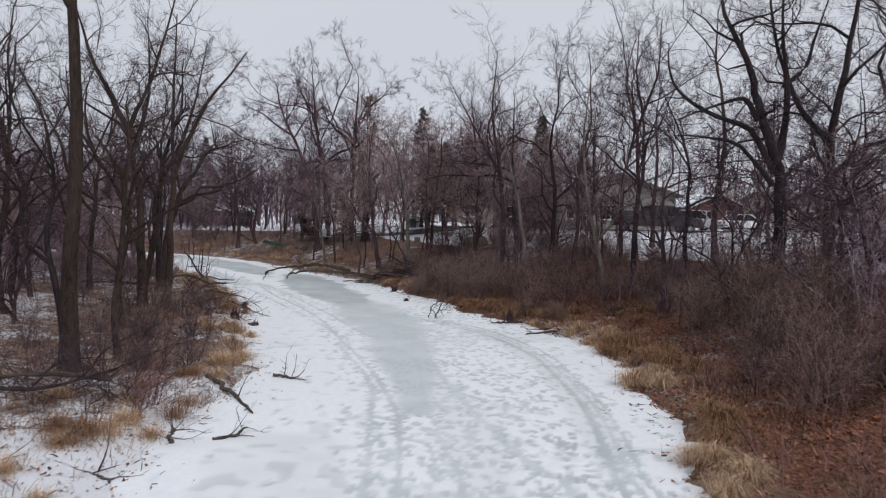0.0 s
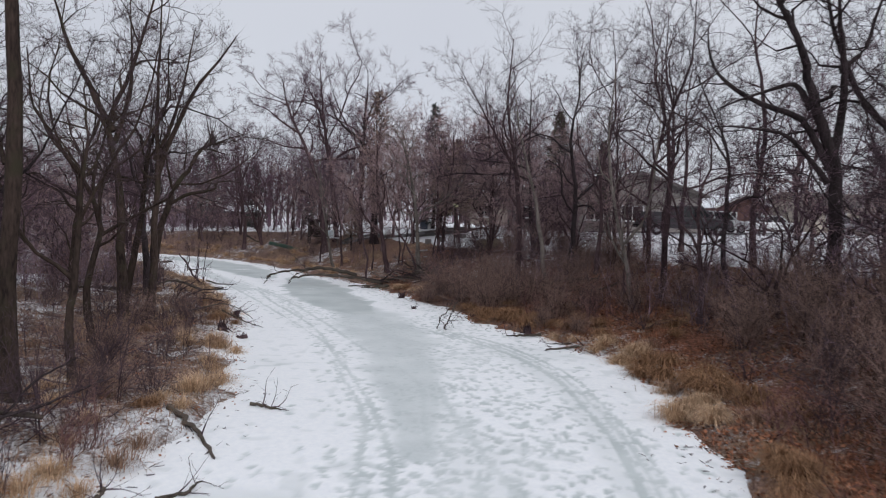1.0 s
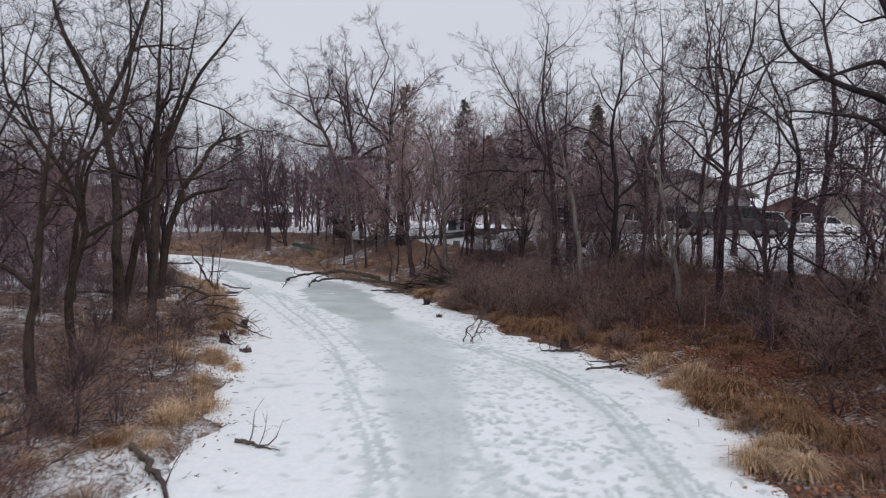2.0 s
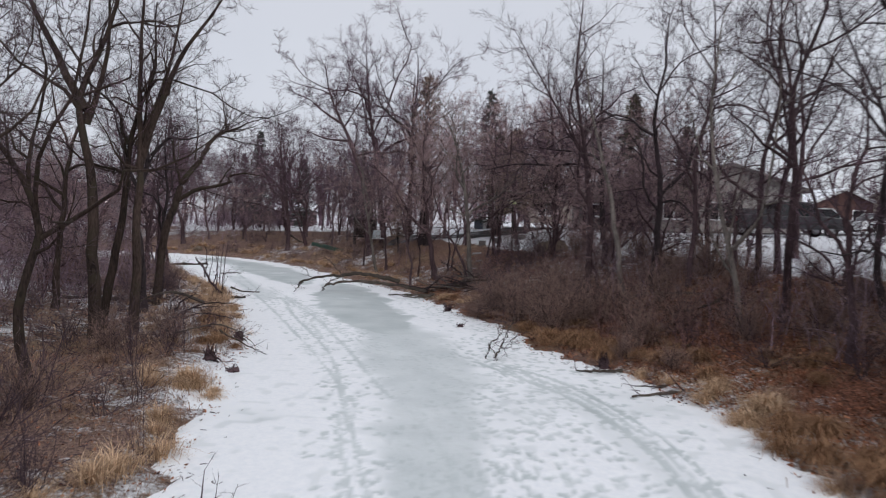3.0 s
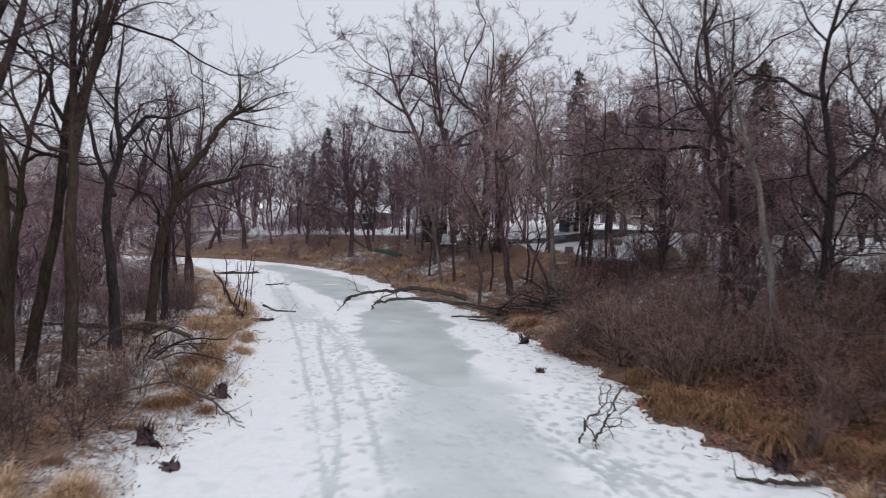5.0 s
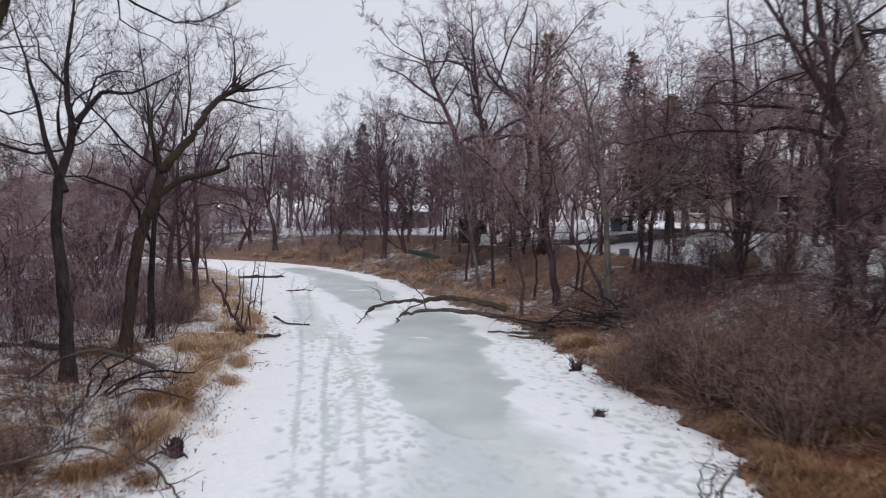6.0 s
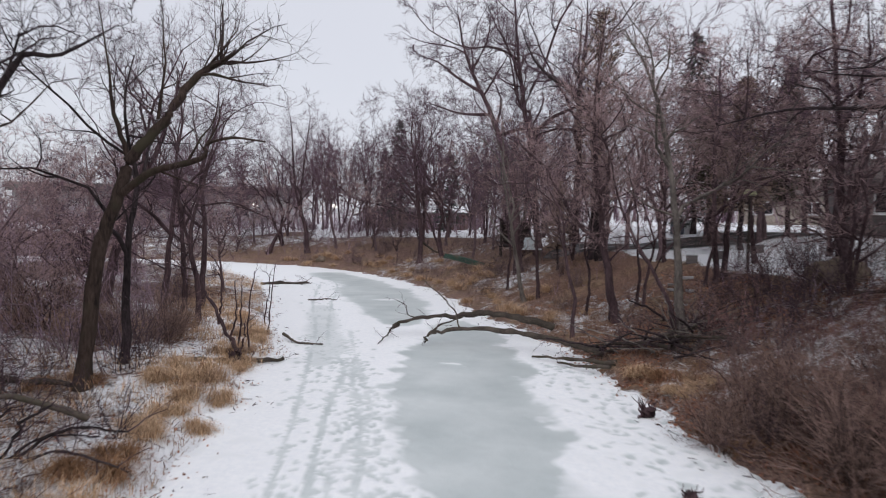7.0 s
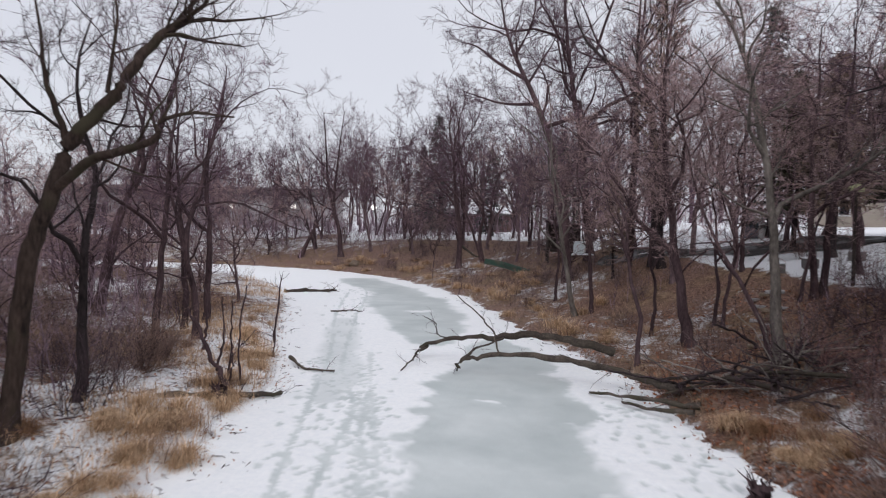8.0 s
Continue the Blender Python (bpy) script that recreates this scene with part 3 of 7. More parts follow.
def build_tree(name, rng, stems, limbs=7, span=(0.45, 1.0), angle=(30, 62), ratio=0.42, branches=6, twigs=6, fine=4, up=0.06, wander=0.19, droop=0.0, bark=None, twig=None, extra=(), sides=9, top=0.12, leaders=0, fork=0.45, open_angle=(24, 55), least=0.005, extra_limbs=0, lead=1.0, stout=1.0):
    """A bare tree at the origin: stems are lists of places with a radius; extra: limbs given by hand; leaders: limbs that the stem splits into at fork of its height; stout: how thick limbs are for their length."""
    bark, twig = bark or BARK, twig or TWIG
    wood, crown, mains = [], [], []
    for stem, radius in stems:
        p, r, n = trunk_line(rng, stem, radius, top)
        wood.append((p, r, sides))
        mains.append((p, r, n, limbs, span))
        if leaders:
            q = shoots(rng, p, r, n, leaders, (fork, min(0.9, fork + 0.3)), open_angle, 0.72 * lead * (1 - fork) / 0.6, 9, wander * 1.5, 0.05, 0.02 * stout, 0, 0.3)
            wood.append((q[0], q[1], 6))
            mains.append((*q, max(4, limbs - 2), (0.22, 1.0)))
    for stem, radius in extra:
        p, r, n = trunk_line(rng, stem, radius, 0.14, 3, 1.1)
        wood.append((p, r, 7))
        mains.append((p, r, n, extra_limbs or max(4, limbs - 1), (0.25, 1.0)))
    for p, r, n, count, reach in mains:
        l1 = shoots(rng, p, r, n, count, reach, angle, ratio, 6, wander * 1.5, up, 0.0165 * stout, droop, 0.35)
        wood.append((l1[0], l1[1], 4))
        l2 = shoots(rng, *l1, branches, (0.15, 1.0), (28, 68), 0.5, 4, wander * 1.3, up * 0.8, 0.0125 * stout, droop, 0.45, least * 1.3)
        wood.append((l2[0], l2[1], 3))
        l3 = shoots(rng, *l2, twigs, (0.12, 1.0), (20, 55), 0.64, 2, wander * 0.6, up * 1.3, 0.009, droop, 0.4, least * 1.05)
        crown.append((l3[0], l3[1], 3))
        if fine:
            l4 = shoots(rng, *l3, fine, (0.15, 1.0), (14, 44), 0.8, 1, 0.12, up * 1.5, 0.0055, droop, 0.3, least * 0.8)
            crown.append((l4[0], l4[1], 3))
        tip = shoots(rng, p, r, n, 8, (0.7, 1.0), (15, 60), 0.13, 2, wander, up, 0.01, droop, 0.3, least)
        crown.append((tip[0], tip[1], 3))
    tree = new(name)
    tree.empty_display_size = 0.3
    for part_name, batches, mat in (("trunk", wood, bark), ("crown", crown, twig)):
        me = mesh_from_arrays(part_name, *tubes(batches))
        me.materials.append(mat)
        new(part_name, me).parent = tree
    return tree


def place(ob, x, y, turn=0.0, size=1.0, sink=0.06, lean=0.0):
    """Stands a thing on the ground."""
    ob.matrix_basis = pose(x, y, ground_z(x, y) - sink, lean, 0, turn) @ Matrix.Scale(size, 4)
    return ob


def straight(h, dx=0.0, dy=0.0, sway=0.15, rng=None):
    """A stem's places: up to h, ending dx, dy aside."""
    rng = rng or np.random.default_rng(1)
    h *= 0.87
    t = np.linspace(0, 1, 6)
    s = rng.normal(0, sway * 1.5, (6, 2)) * (t[:, None] ** 0.7)
    return [(dx * a**1.3 + s[i, 0], dy * a**1.3 + s[i, 1], h * a) for i, a in enumerate(t)]


tree_rng = np.random.default_rng(5)
BARE_TREE, WOODS = "tree", "bare trees along the creek"


def hero(x, y, stems, label, size=1.0, **more):
    more.setdefault("leaders", 0 if "extra" in more else 3)
    more.setdefault("fork", 0.38)
    # beyond y 40 the paler twig colour stands in for distance haze
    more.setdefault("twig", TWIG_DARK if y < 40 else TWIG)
    t = build_tree("bare_tree", tree_rng, stems, **more)
    tagged(place(t, x, y, 0, size), label, BARE_TREE, WOODS)
    return t


R = tree_rng
# low bank
hero(-8.35, 15.9, [(straight(17.5, 0.6, 0.2, 0.06, R), 0.2)], "tall straight dark-barked bare tree on the low snowy bank", limbs=9, span=(0.62, 1.0), ratio=0.3, bark=BARK_MOSS, extra=[([(0, 0, 8.3), (-0.6, 0.2, 9.4), (-1.3, 0.3, 11.2)], 0.09), ([(0.1, 0, 8.6), (0.7, -0.1, 9.6), (1.2, -0.3, 11)], 0.08), ([(-0.05, 0, 4.6), (-0.6, 0.3, 5.4), (-1.3, 0.5, 6.6)], 0.045)], top=0.18)
hero(-8.9, 16.6, [(straight(8.5, -1.1, 0.5, 0.12, R), 0.1)], "slender bare tree leaning off a taller trunk", limbs=8, span=(0.35, 1.0), ratio=0.34, bark=BARK_DARK)
hero(-8.1, 17.8, [(straight(8.0, -0.1, 0.6, 0.14, R), 0.105)], "thin dark bare tree in brush on the low bank", limbs=9, span=(0.3, 1.0), ratio=0.32, bark=BARK_MOSS)
hero(-11.4, 27.0, [([(0, 0, 0), (-0.1, 0, 2.5), (-0.35, 0.2, 5), (-0.6, 0.3, 7.0), (0.3, 0.5, 9.5), (0.9, 0.8, 12.5)], 0.19)], "large forked bare tree with mossy trunk on the low bank", limbs=9, span=(0.55, 1.0), ratio=0.34, bark=BARK_MOSS,
     extra=[([(-0.55, 0.3, 6.6), (-1.4, 0.3, 8.2), (-2.2, 0.2, 10.0), (-2.6, 0, 12)], 0.13), ([(-0.5, 0.3, 6.2), (-0.2, 0.8, 8.4), (-0.4, 1.1, 11.5)], 0.1)])
hero(-10.9, 28.0, [([(0, 0, 0), (0.1, 0, 2.5), (0.2, 0, 5.2), (0.1, 0.2, 8), (0.2, 0.3, 11.6)], 0.16)], "bare tree whose limbs spread out over the ice", limbs=9, span=(0.48, 1.0), ratio=0.34, bark=BARK_MOSS,
     extra=[([(0.2, 0, 5.0), (0.9, -0.3, 6.6), (1.8, -0.7, 7.9), (2.7, -0.9, 9.0), (3.4, -1.0, 9.9)], 0.11), ([(0.15, 0, 5.6), (0.7, 0.3, 7.4), (1.3, 0.5, 10.6)], 0.1)])
hero(-11.8, 27.9, [(straight(11.5, 1.4, 0.6, 0.1, R), 0.15)], "bare tree standing close beside a mossy forked one", limbs=8, span=(0.5, 1.0), ratio=0.33, bark=BARK_MOSS)
for x, y, h, dx, dy, r, label in ((-15.6, 31.2, 11.5, 0.3, 0.4, 0.13, "crooked bare tree deeper in the low woods"), (-10.1, 22.4, 9.5, -0.5, 0.5, 0.12, "slender crooked bare tree in brush"), (-13.6, 21.8, 10.5, -0.4, 0.5, 0.15, "crooked bare tree in dark brush"), (-16.3, 26.6, 11, 0.2, 0.5, 0.15, "crooked bare tree in the low woods")):
    hero(x, y, [(straight(h, dx, dy, 0.32, R), r)], label, limbs=6, span=(0.3, 1.0), ratio=0.34, leaders=5, fork=0.36, wander=0.23, bark=BARK_MOSS, twigs=4, fine=4)
hero(-12.7, 31.8, [([(0, 0, 0), (0.12, 0, 2), (-0.1, 0.1, 4.0), (0.28, 0.1, 5.5), (0.12, 0.1, 6.8), (0.25, 0.2, 8.8)], 0.16)], "dark winding bare tree on the low bank", limbs=7, span=(0.5, 1.0), ratio=0.34, bark=BARK_DARK, wander=0.22,
     extra=[([(0.25, 0.1, 5.7), (0.9, 0.1, 6.3), (1.6, 0.2, 6.3), (2.6, 0.3, 6.7)], 0.07), ([(-0.1, 0.1, 4.2), (-0.6, 0.2, 5.4), (-0.9, 0.2, 6.6), (-1.5, 0.3, 8.2)], 0.08)])
# the leaning one with a fan of shoots at its broken end
hero(-13.8, 34.8, [([(0, 0, 0), (0.25, 0.2, 2.67), (0.41, 0.35, 3.6), (0.56, 0.5, 4.45), (0.68, 0.7, 5.07), (0.9, 1.0, 5.58), (1.09, 1.3, 6.14), (1.28, 1.55, 6.67), (1.5, 1.7, 6.97), (1.85, 1.9, 7.3)], 0.165)], "mossy bare tree leaning over the ice, shoots fanned at its top", limbs=13, span=(0.88, 1.0), angle=(12, 60), ratio=0.42, branches=5, twigs=4, fine=2, up=0.07, wander=0.1, extra_limbs=6, bark=BARK_MOSS, top=0.42,
     extra=[([(0.49, 0.45, 4.1), (1.29, 0.5, 4.64), (2.11, 0.5, 4.85), (2.66, 0.5, 5.03), (2.7, 0.55, 5.25), (3.34, 0.6, 5.38), (4.09, 0.6, 5.28)], 0.095), ([(0.65, 0.7, 4.95), (0.59, 0.6, 5.49), (0.5, 0.5, 6.13), (0.54, 0.4, 6.75), (0.4, 0.3, 8.2)], 0.07), ([(1.0, 1.2, 5.9), (1.1, 1.3, 7.2), (0.9, 1.4, 8.8)], 0.04)])
hero(-14.75, 36.9, [(straight(8.8, 0.2, 0.2, 0.12, R), 0.12)], "dark bare tree standing upright beside a leaning one", limbs=8, span=(0.45, 1.0), ratio=0.33, bark=BARK_DARK)
hero(-18.7, 42.7, [(straight(10, 0.9, 0.4, 0.2, R), 0.12)], "bare tree on the low snowy bank", limbs=7, span=(0.22, 1.0), ratio=0.34)
hero(-17.8, 43.4, [(straight(9, 0.3, 0.3, 0.2, R), 0.11)], "slim bare tree in brush near the shore", limbs=7, span=(0.22, 1.0), ratio=0.34)
hero(-19.8, 45.0, [(straight(9.5, -0.4, 0.3, 0.2, R), 0.11)], "slim bare tree in tan grass", limbs=7, span=(0.22, 1.0), ratio=0.34)
hero(-20.0, 46.2, [(straight(10.5, 0.6, 0.3, 0.2, R), 0.13)], "bare tree in tan grass on the point", limbs=9, span=(0.4, 1.0), ratio=0.34)
hero(-22.6, 44.0, [(straight(10.5, 3.4, 0.8, 0.15, R), 0.2)], "bare tree leaning far over towards the creek", limbs=8, span=(0.5, 1.0), ratio=0.36)
# high bank
hero(11.6, 24.0, [([(0, 0, 0), (0.24, 0, 1.6), (0.08, 0, 3.2), (-0.25, 0, 4.6), (-0.85, 0, 6.1), (-1.26, 0, 7.35), (-1.75, 0, 8.55), (-2.2, 0, 9.6), (-2.5, 0, 11.4)], 0.25)], "big dark bare tree with wide crooked limbs above the bank", limbs=10, span=(0.45, 1.0), angle=(40, 75), ratio=0.34, bark=BARK_DARK, twig=TWIG_DARK, wander=0.26, extra_limbs=9,
     extra=[([(-0.7, 0, 5.8), (-1.0, 0.1, 6.5), (-1.5, 0, 6.5), (-2.34, 0, 6.2), (-3.46, 0, 5.75)], 0.11), ([(-0.15, 0, 4.2), (-0.9, 0, 5.5), (-2.16, 0, 5.95), (-3.23, 0, 6.6), (-3.8, 0, 7.3), (-3.9, 0, 8.4)], 0.12), ([(-0.2, -0.2, 3.6), (-1.4, -0.4, 4.85), (-2.64, -0.4, 5.16), (-3.8, -0.4, 5.2)], 0.09), ([(-0.05, 0, 4.0), (0.23, 0.1, 5.46), (0.21, 0.1, 7.55), (0.03, 0.1, 8.75), (0.06, 0.1, 11.2)], 0.16), ([(0.2, 0.1, 7.0), (0.9, 0.1, 7.75), (1.2, 0.1, 8.95), (1.65, 0.1, 10.4)], 0.09)])
hero(13.4, 23.8, [([(0, 0, 0), (0.05, 0, 2.5), (-0.1, 0, 5.0), (0.3, 0, 8.2), (0.9, 0, 12.4)], 0.26)], "big dark bare tree with crooked limbs above the bank", limbs=11, span=(0.35, 1.0), angle=(40, 78), ratio=0.42, bark=BARK_DARK, twig=TWIG_DARK, wander=0.2,
     extra=[([(0, 0, 3.6), (1.0, -0.3, 4.6), (2.4, -0.5, 5.0), (4.2, -0.6, 5.4)], 0.12), ([(0, 0, 4.8), (-1.2, 0.2, 6.2), (-2.0, 0.3, 8.8), (-2.2, 0.3, 11)], 0.12)])
hero(16.6, 25.5, [(straight(12, 0.5, 0, 0.3, R), 0.2)], "dark bare tree at the top of the bank", limbs=11, span=(0.3, 1.0), angle=(35, 70), ratio=0.42, bark=BARK_DARK, twig=TWIG, wander=0.2)
hero(8.7, 32.9, [(straight(12.5, 0.4, 0.2, 0.2, R), 0.12)], "bare tree on the wooded bank", limbs=7, span=(0.22, 1.0), ratio=0.34)
hero(7.2, 29.6, [([(0, 0, 0), (-0.25, 0, 1.6), (-0.7, 0.1, 4.0), (-0.9, 0.2, 7.2), (-0.6, 0.3, 9.6)], 0.1)], "pale leaning bare tree on the bank", limbs=7, span=(0.22, 1.0), ratio=0.34, bark=BARK_PALE, extra=[([(-0.35, 0, 2.4), (0.5, 0, 3.6), (0.9, 0.1, 6.0), (0.9, 0.1, 8.6)], 0.07)])
hero(8.2, 29.2, [(straight(13, 0.7, 0.2, 0.15, R), 0.13)], "bare tree beside a pale leaning one", limbs=9, span=(0.4, 1.0), ratio=0.38)
hero(9.9, 27.0, [(straight(9.2, -0.9, 0.2, 0.2, R), 0.11)], "bare tree in dark brush on the bank", limbs=7, span=(0.22, 1.0), ratio=0.34, bark=BARK_DARK)
hero(3.4, 36.6, [([(0, 0, 0), (0.1, 0, 3), (-0.1, 0, 6.5), (-0.5, 0, 9.5), (-0.4, 0, 13.2)], 0.17)], "tall bare tree with ascending branches on the bank", 0.92, limbs=15, span=(0.3, 1.0), angle=(28, 58), ratio=0.36, twigs=6, extra=[([(-0.1, 0, 6.0), (-1.0, 0, 7.6), (-2.2, 0, 9.8), (-3.4, 0.1, 11.9)], 0.075)])
hero(5.9, 36.3, [(straight(12.2, 0.2, 0, 0.15, R), 0.15)], "dense twiggy bare tree on the bank", bark=BARK_DARK, limbs=9, span=(0.25, 1.0), ratio=0.36, twigs=5, least=0.007)
hero(4.7, 35.6, [([(0, 0, 0), (-0.2, 0, 1.8), (-0.5, 0, 4), (-1.2, 0.1, 7), (-1.6, 0.2, 9)], 0.13)], "pale-barked leaning bare tree on the bank", limbs=8, span=(0.55, 1.0), ratio=0.26, bark=BARK_PALE, leaders=0)
hero(6.6, 33.6, [(straight(12.4, 0.8, 0.2, 0.2, R), 0.1)], "slim bare tree amid brush on the bank", limbs=10, span=(0.3, 1.0), ratio=0.36)
hero(4.8, 42.1, [([(0, 0, 0), (-0.14, 0, 1.8), (-0.23, 0, 4.2), (-0.24, 0, 6.7), (-0.2, 0, 9.4)], 0.17)], "dark bare tree with long level limbs above the bank", twigs=5, limbs=8, span=(0.45, 1.0), ratio=0.32, bark=BARK_DARK, extra_limbs=8, droop=0.03,
     extra=[([(-0.25, 0, 4.8), (-0.63, 0, 5.08), (-1.55, 0, 5.28), (-2.49, 0, 5.35), (-3.5, 0, 5.5)], 0.085), ([(0.0, 0, 3.9), (-0.61, 0, 4.42), (-1.53, 0, 4.69), (-2.78, 0, 4.6), (-4.4, 0, 4.63), (-5.9, 0, 4.3)], 0.1)])
hero(2.8, 48.1, [(straight(11.8, -0.6, 0, 0.15, R), 0.17)], "bare tree near the lawn's edge", limbs=7, span=(0.25, 1.0), ratio=0.36)
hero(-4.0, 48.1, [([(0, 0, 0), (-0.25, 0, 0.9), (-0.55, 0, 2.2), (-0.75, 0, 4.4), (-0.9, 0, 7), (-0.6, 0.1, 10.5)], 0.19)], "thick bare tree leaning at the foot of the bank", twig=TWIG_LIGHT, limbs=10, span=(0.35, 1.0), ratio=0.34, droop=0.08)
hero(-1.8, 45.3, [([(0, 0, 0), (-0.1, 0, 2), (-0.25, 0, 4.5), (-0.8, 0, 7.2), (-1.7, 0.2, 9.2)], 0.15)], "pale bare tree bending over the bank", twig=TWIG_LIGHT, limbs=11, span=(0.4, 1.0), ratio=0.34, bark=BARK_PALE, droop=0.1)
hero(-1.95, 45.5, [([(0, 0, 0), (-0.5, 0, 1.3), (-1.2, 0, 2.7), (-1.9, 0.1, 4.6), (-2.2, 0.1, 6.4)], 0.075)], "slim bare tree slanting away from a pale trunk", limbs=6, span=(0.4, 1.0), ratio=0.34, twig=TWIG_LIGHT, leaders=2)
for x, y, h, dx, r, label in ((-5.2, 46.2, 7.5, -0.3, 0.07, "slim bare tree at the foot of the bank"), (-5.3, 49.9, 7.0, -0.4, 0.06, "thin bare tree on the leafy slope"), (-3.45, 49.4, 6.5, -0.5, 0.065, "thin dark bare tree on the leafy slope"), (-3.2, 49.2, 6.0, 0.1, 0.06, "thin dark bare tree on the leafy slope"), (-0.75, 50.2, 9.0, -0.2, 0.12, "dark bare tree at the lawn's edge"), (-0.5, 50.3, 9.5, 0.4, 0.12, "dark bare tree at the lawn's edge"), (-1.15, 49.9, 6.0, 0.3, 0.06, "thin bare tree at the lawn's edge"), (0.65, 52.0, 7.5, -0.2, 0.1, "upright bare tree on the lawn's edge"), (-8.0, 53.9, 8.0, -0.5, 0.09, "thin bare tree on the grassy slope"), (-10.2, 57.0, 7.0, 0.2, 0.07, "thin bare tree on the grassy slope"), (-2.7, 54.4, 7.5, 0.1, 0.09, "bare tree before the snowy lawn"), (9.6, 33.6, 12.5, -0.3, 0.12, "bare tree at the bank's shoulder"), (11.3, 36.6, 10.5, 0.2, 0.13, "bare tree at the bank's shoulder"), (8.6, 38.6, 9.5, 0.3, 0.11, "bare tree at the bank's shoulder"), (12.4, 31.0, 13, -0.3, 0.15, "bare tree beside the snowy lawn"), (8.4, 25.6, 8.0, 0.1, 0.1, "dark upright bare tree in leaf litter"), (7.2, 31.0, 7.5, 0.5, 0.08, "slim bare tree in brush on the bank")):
    # again paler past y 40, haze put into the twig colour
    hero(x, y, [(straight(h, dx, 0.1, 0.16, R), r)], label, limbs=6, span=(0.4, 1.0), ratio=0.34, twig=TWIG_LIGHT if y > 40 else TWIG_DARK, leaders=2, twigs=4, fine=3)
hero(-8.6, 53.8, [([(0, 0, 0), (-0.4, 0, 2), (-1.0, 0, 5), (-1.2, 0.1, 9)], 0.11)], "leaning pale bare tree on the grassy slope", limbs=8, span=(0.4, 1.0), ratio=0.34, bark=BARK_PALE)
hero(-10.4, 60.2, [([(0, 0, 0), (-0.23, 0.2, 2.5), (-0.6, 0.4, 4.7), (-1.62, 0.8, 7.7), (-2.78, 1.1, 10.4), (-3.63, 1.3, 12.5), (-4.1, 1.4, 14.6)], 0.26)], "large bare tree arching from the slope", limbs=10, span=(0.5, 1.0), angle=(30, 65), ratio=0.3, branches=7, twigs=6, fine=5, least=0.008, wander=0.2, extra_limbs=9,
     extra=[([(-1.56, 0.8, 7.6), (-0.44, 0.6, 7.9), (0.7, 0.4, 7.9), (2.05, 0.3, 7.95)], 0.12), ([(-2.1, 0.9, 8.8), (-3.5, 1.1, 8.9), (-4.84, 1.4, 9.3), (-6.4, 1.8, 9.9)], 0.1), ([(-2.6, 1.0, 10.1), (-4.18, 1.2, 11.1), (-5.35, 1.4, 12.0), (-6.6, 1.8, 12.5)], 0.1), ([(-3.2, 1.2, 11.4), (-2.4, 1.3, 13.0), (-2.2, 1.3, 14.6)], 0.08)])
hero(-10.1, 63.6, [([(0, 0, 0), (-0.25, 0, 3.8), (-0.7, 0, 7.3), (-1.1, 0, 10.3), (-1.45, 0, 13.2), (-1.5, 0, 15.2)], 0.24)], "tall bare tree with a wide rounded crown", limbs=9, span=(0.4, 1.0), ratio=0.3, angle=(30, 60), leaders=8, fork=0.36, least=0.008, lead=0.95, wander=0.18, branches=7, fine=5)
hero(-8.2, 65.4, [(straight(17, 0.4, 0, 0.2, R), 0.24)], "tall bare tree with a wide rounded crown", limbs=9, span=(0.4, 1.0), ratio=0.3, angle=(30, 60), leaders=8, fork=0.36, least=0.008, lead=0.9, wander=0.18, branches=7, fine=5)
hero(-6.3, 58.9, [([(0, 0, 0), (0.0, 0, 2.5), (-0.07, 0, 4.6), (-0.37, 0, 7.2), (-0.9, 0, 9.2), (-0.8, 0, 12.2)], 0.24)], "dark bare tree with heavy crooked limbs", limbs=8, span=(0.5, 1.0), ratio=0.3, least=0.008, bark=BARK_DARK, stout=1.25, wander=0.24,
     extra=[([(-0.37, 0, 7.1), (-1.35, 0, 8.5), (-2.6, 0, 9.45), (-3.4, 0, 10.5), (-3.9, 0, 11.9)], 0.14), ([(-0.9, 0, 8.2), (-0.7, 0.3, 10.2), (0.3, 0.5, 12.4)], 0.1)])
hero(-20.3, 70.5, [(straight(13, -0.7, 0, 0.2, R), 0.2)], "bare tree at the bend of the creek", limbs=11, span=(0.4, 1.0), ratio=0.36)
hero(-33.4, 76.8, [([(0, 0, 0), (-0.5, 0, 2.5), (-1.4, 0, 6), (-2.0, 0, 12)], 0.24)], "bare tree forked low beyond the bend", limbs=11, span=(0.45, 1.0), ratio=0.38, extra=[([(-0.7, 0, 3.2), (-0.6, 0, 6), (0.3, 0, 12)], 0.16)])
hero(-37.2, 76.4, [([(0, 0, 0), (1.3, 0, 2.4), (2.8, 0, 4.8)], 0.2)], "leaning bare trunk beyond the bend", limbs=4, span=(0.6, 1.0), ratio=0.5)

# woods behind: eight kinds, copied and turned
KINDS = []
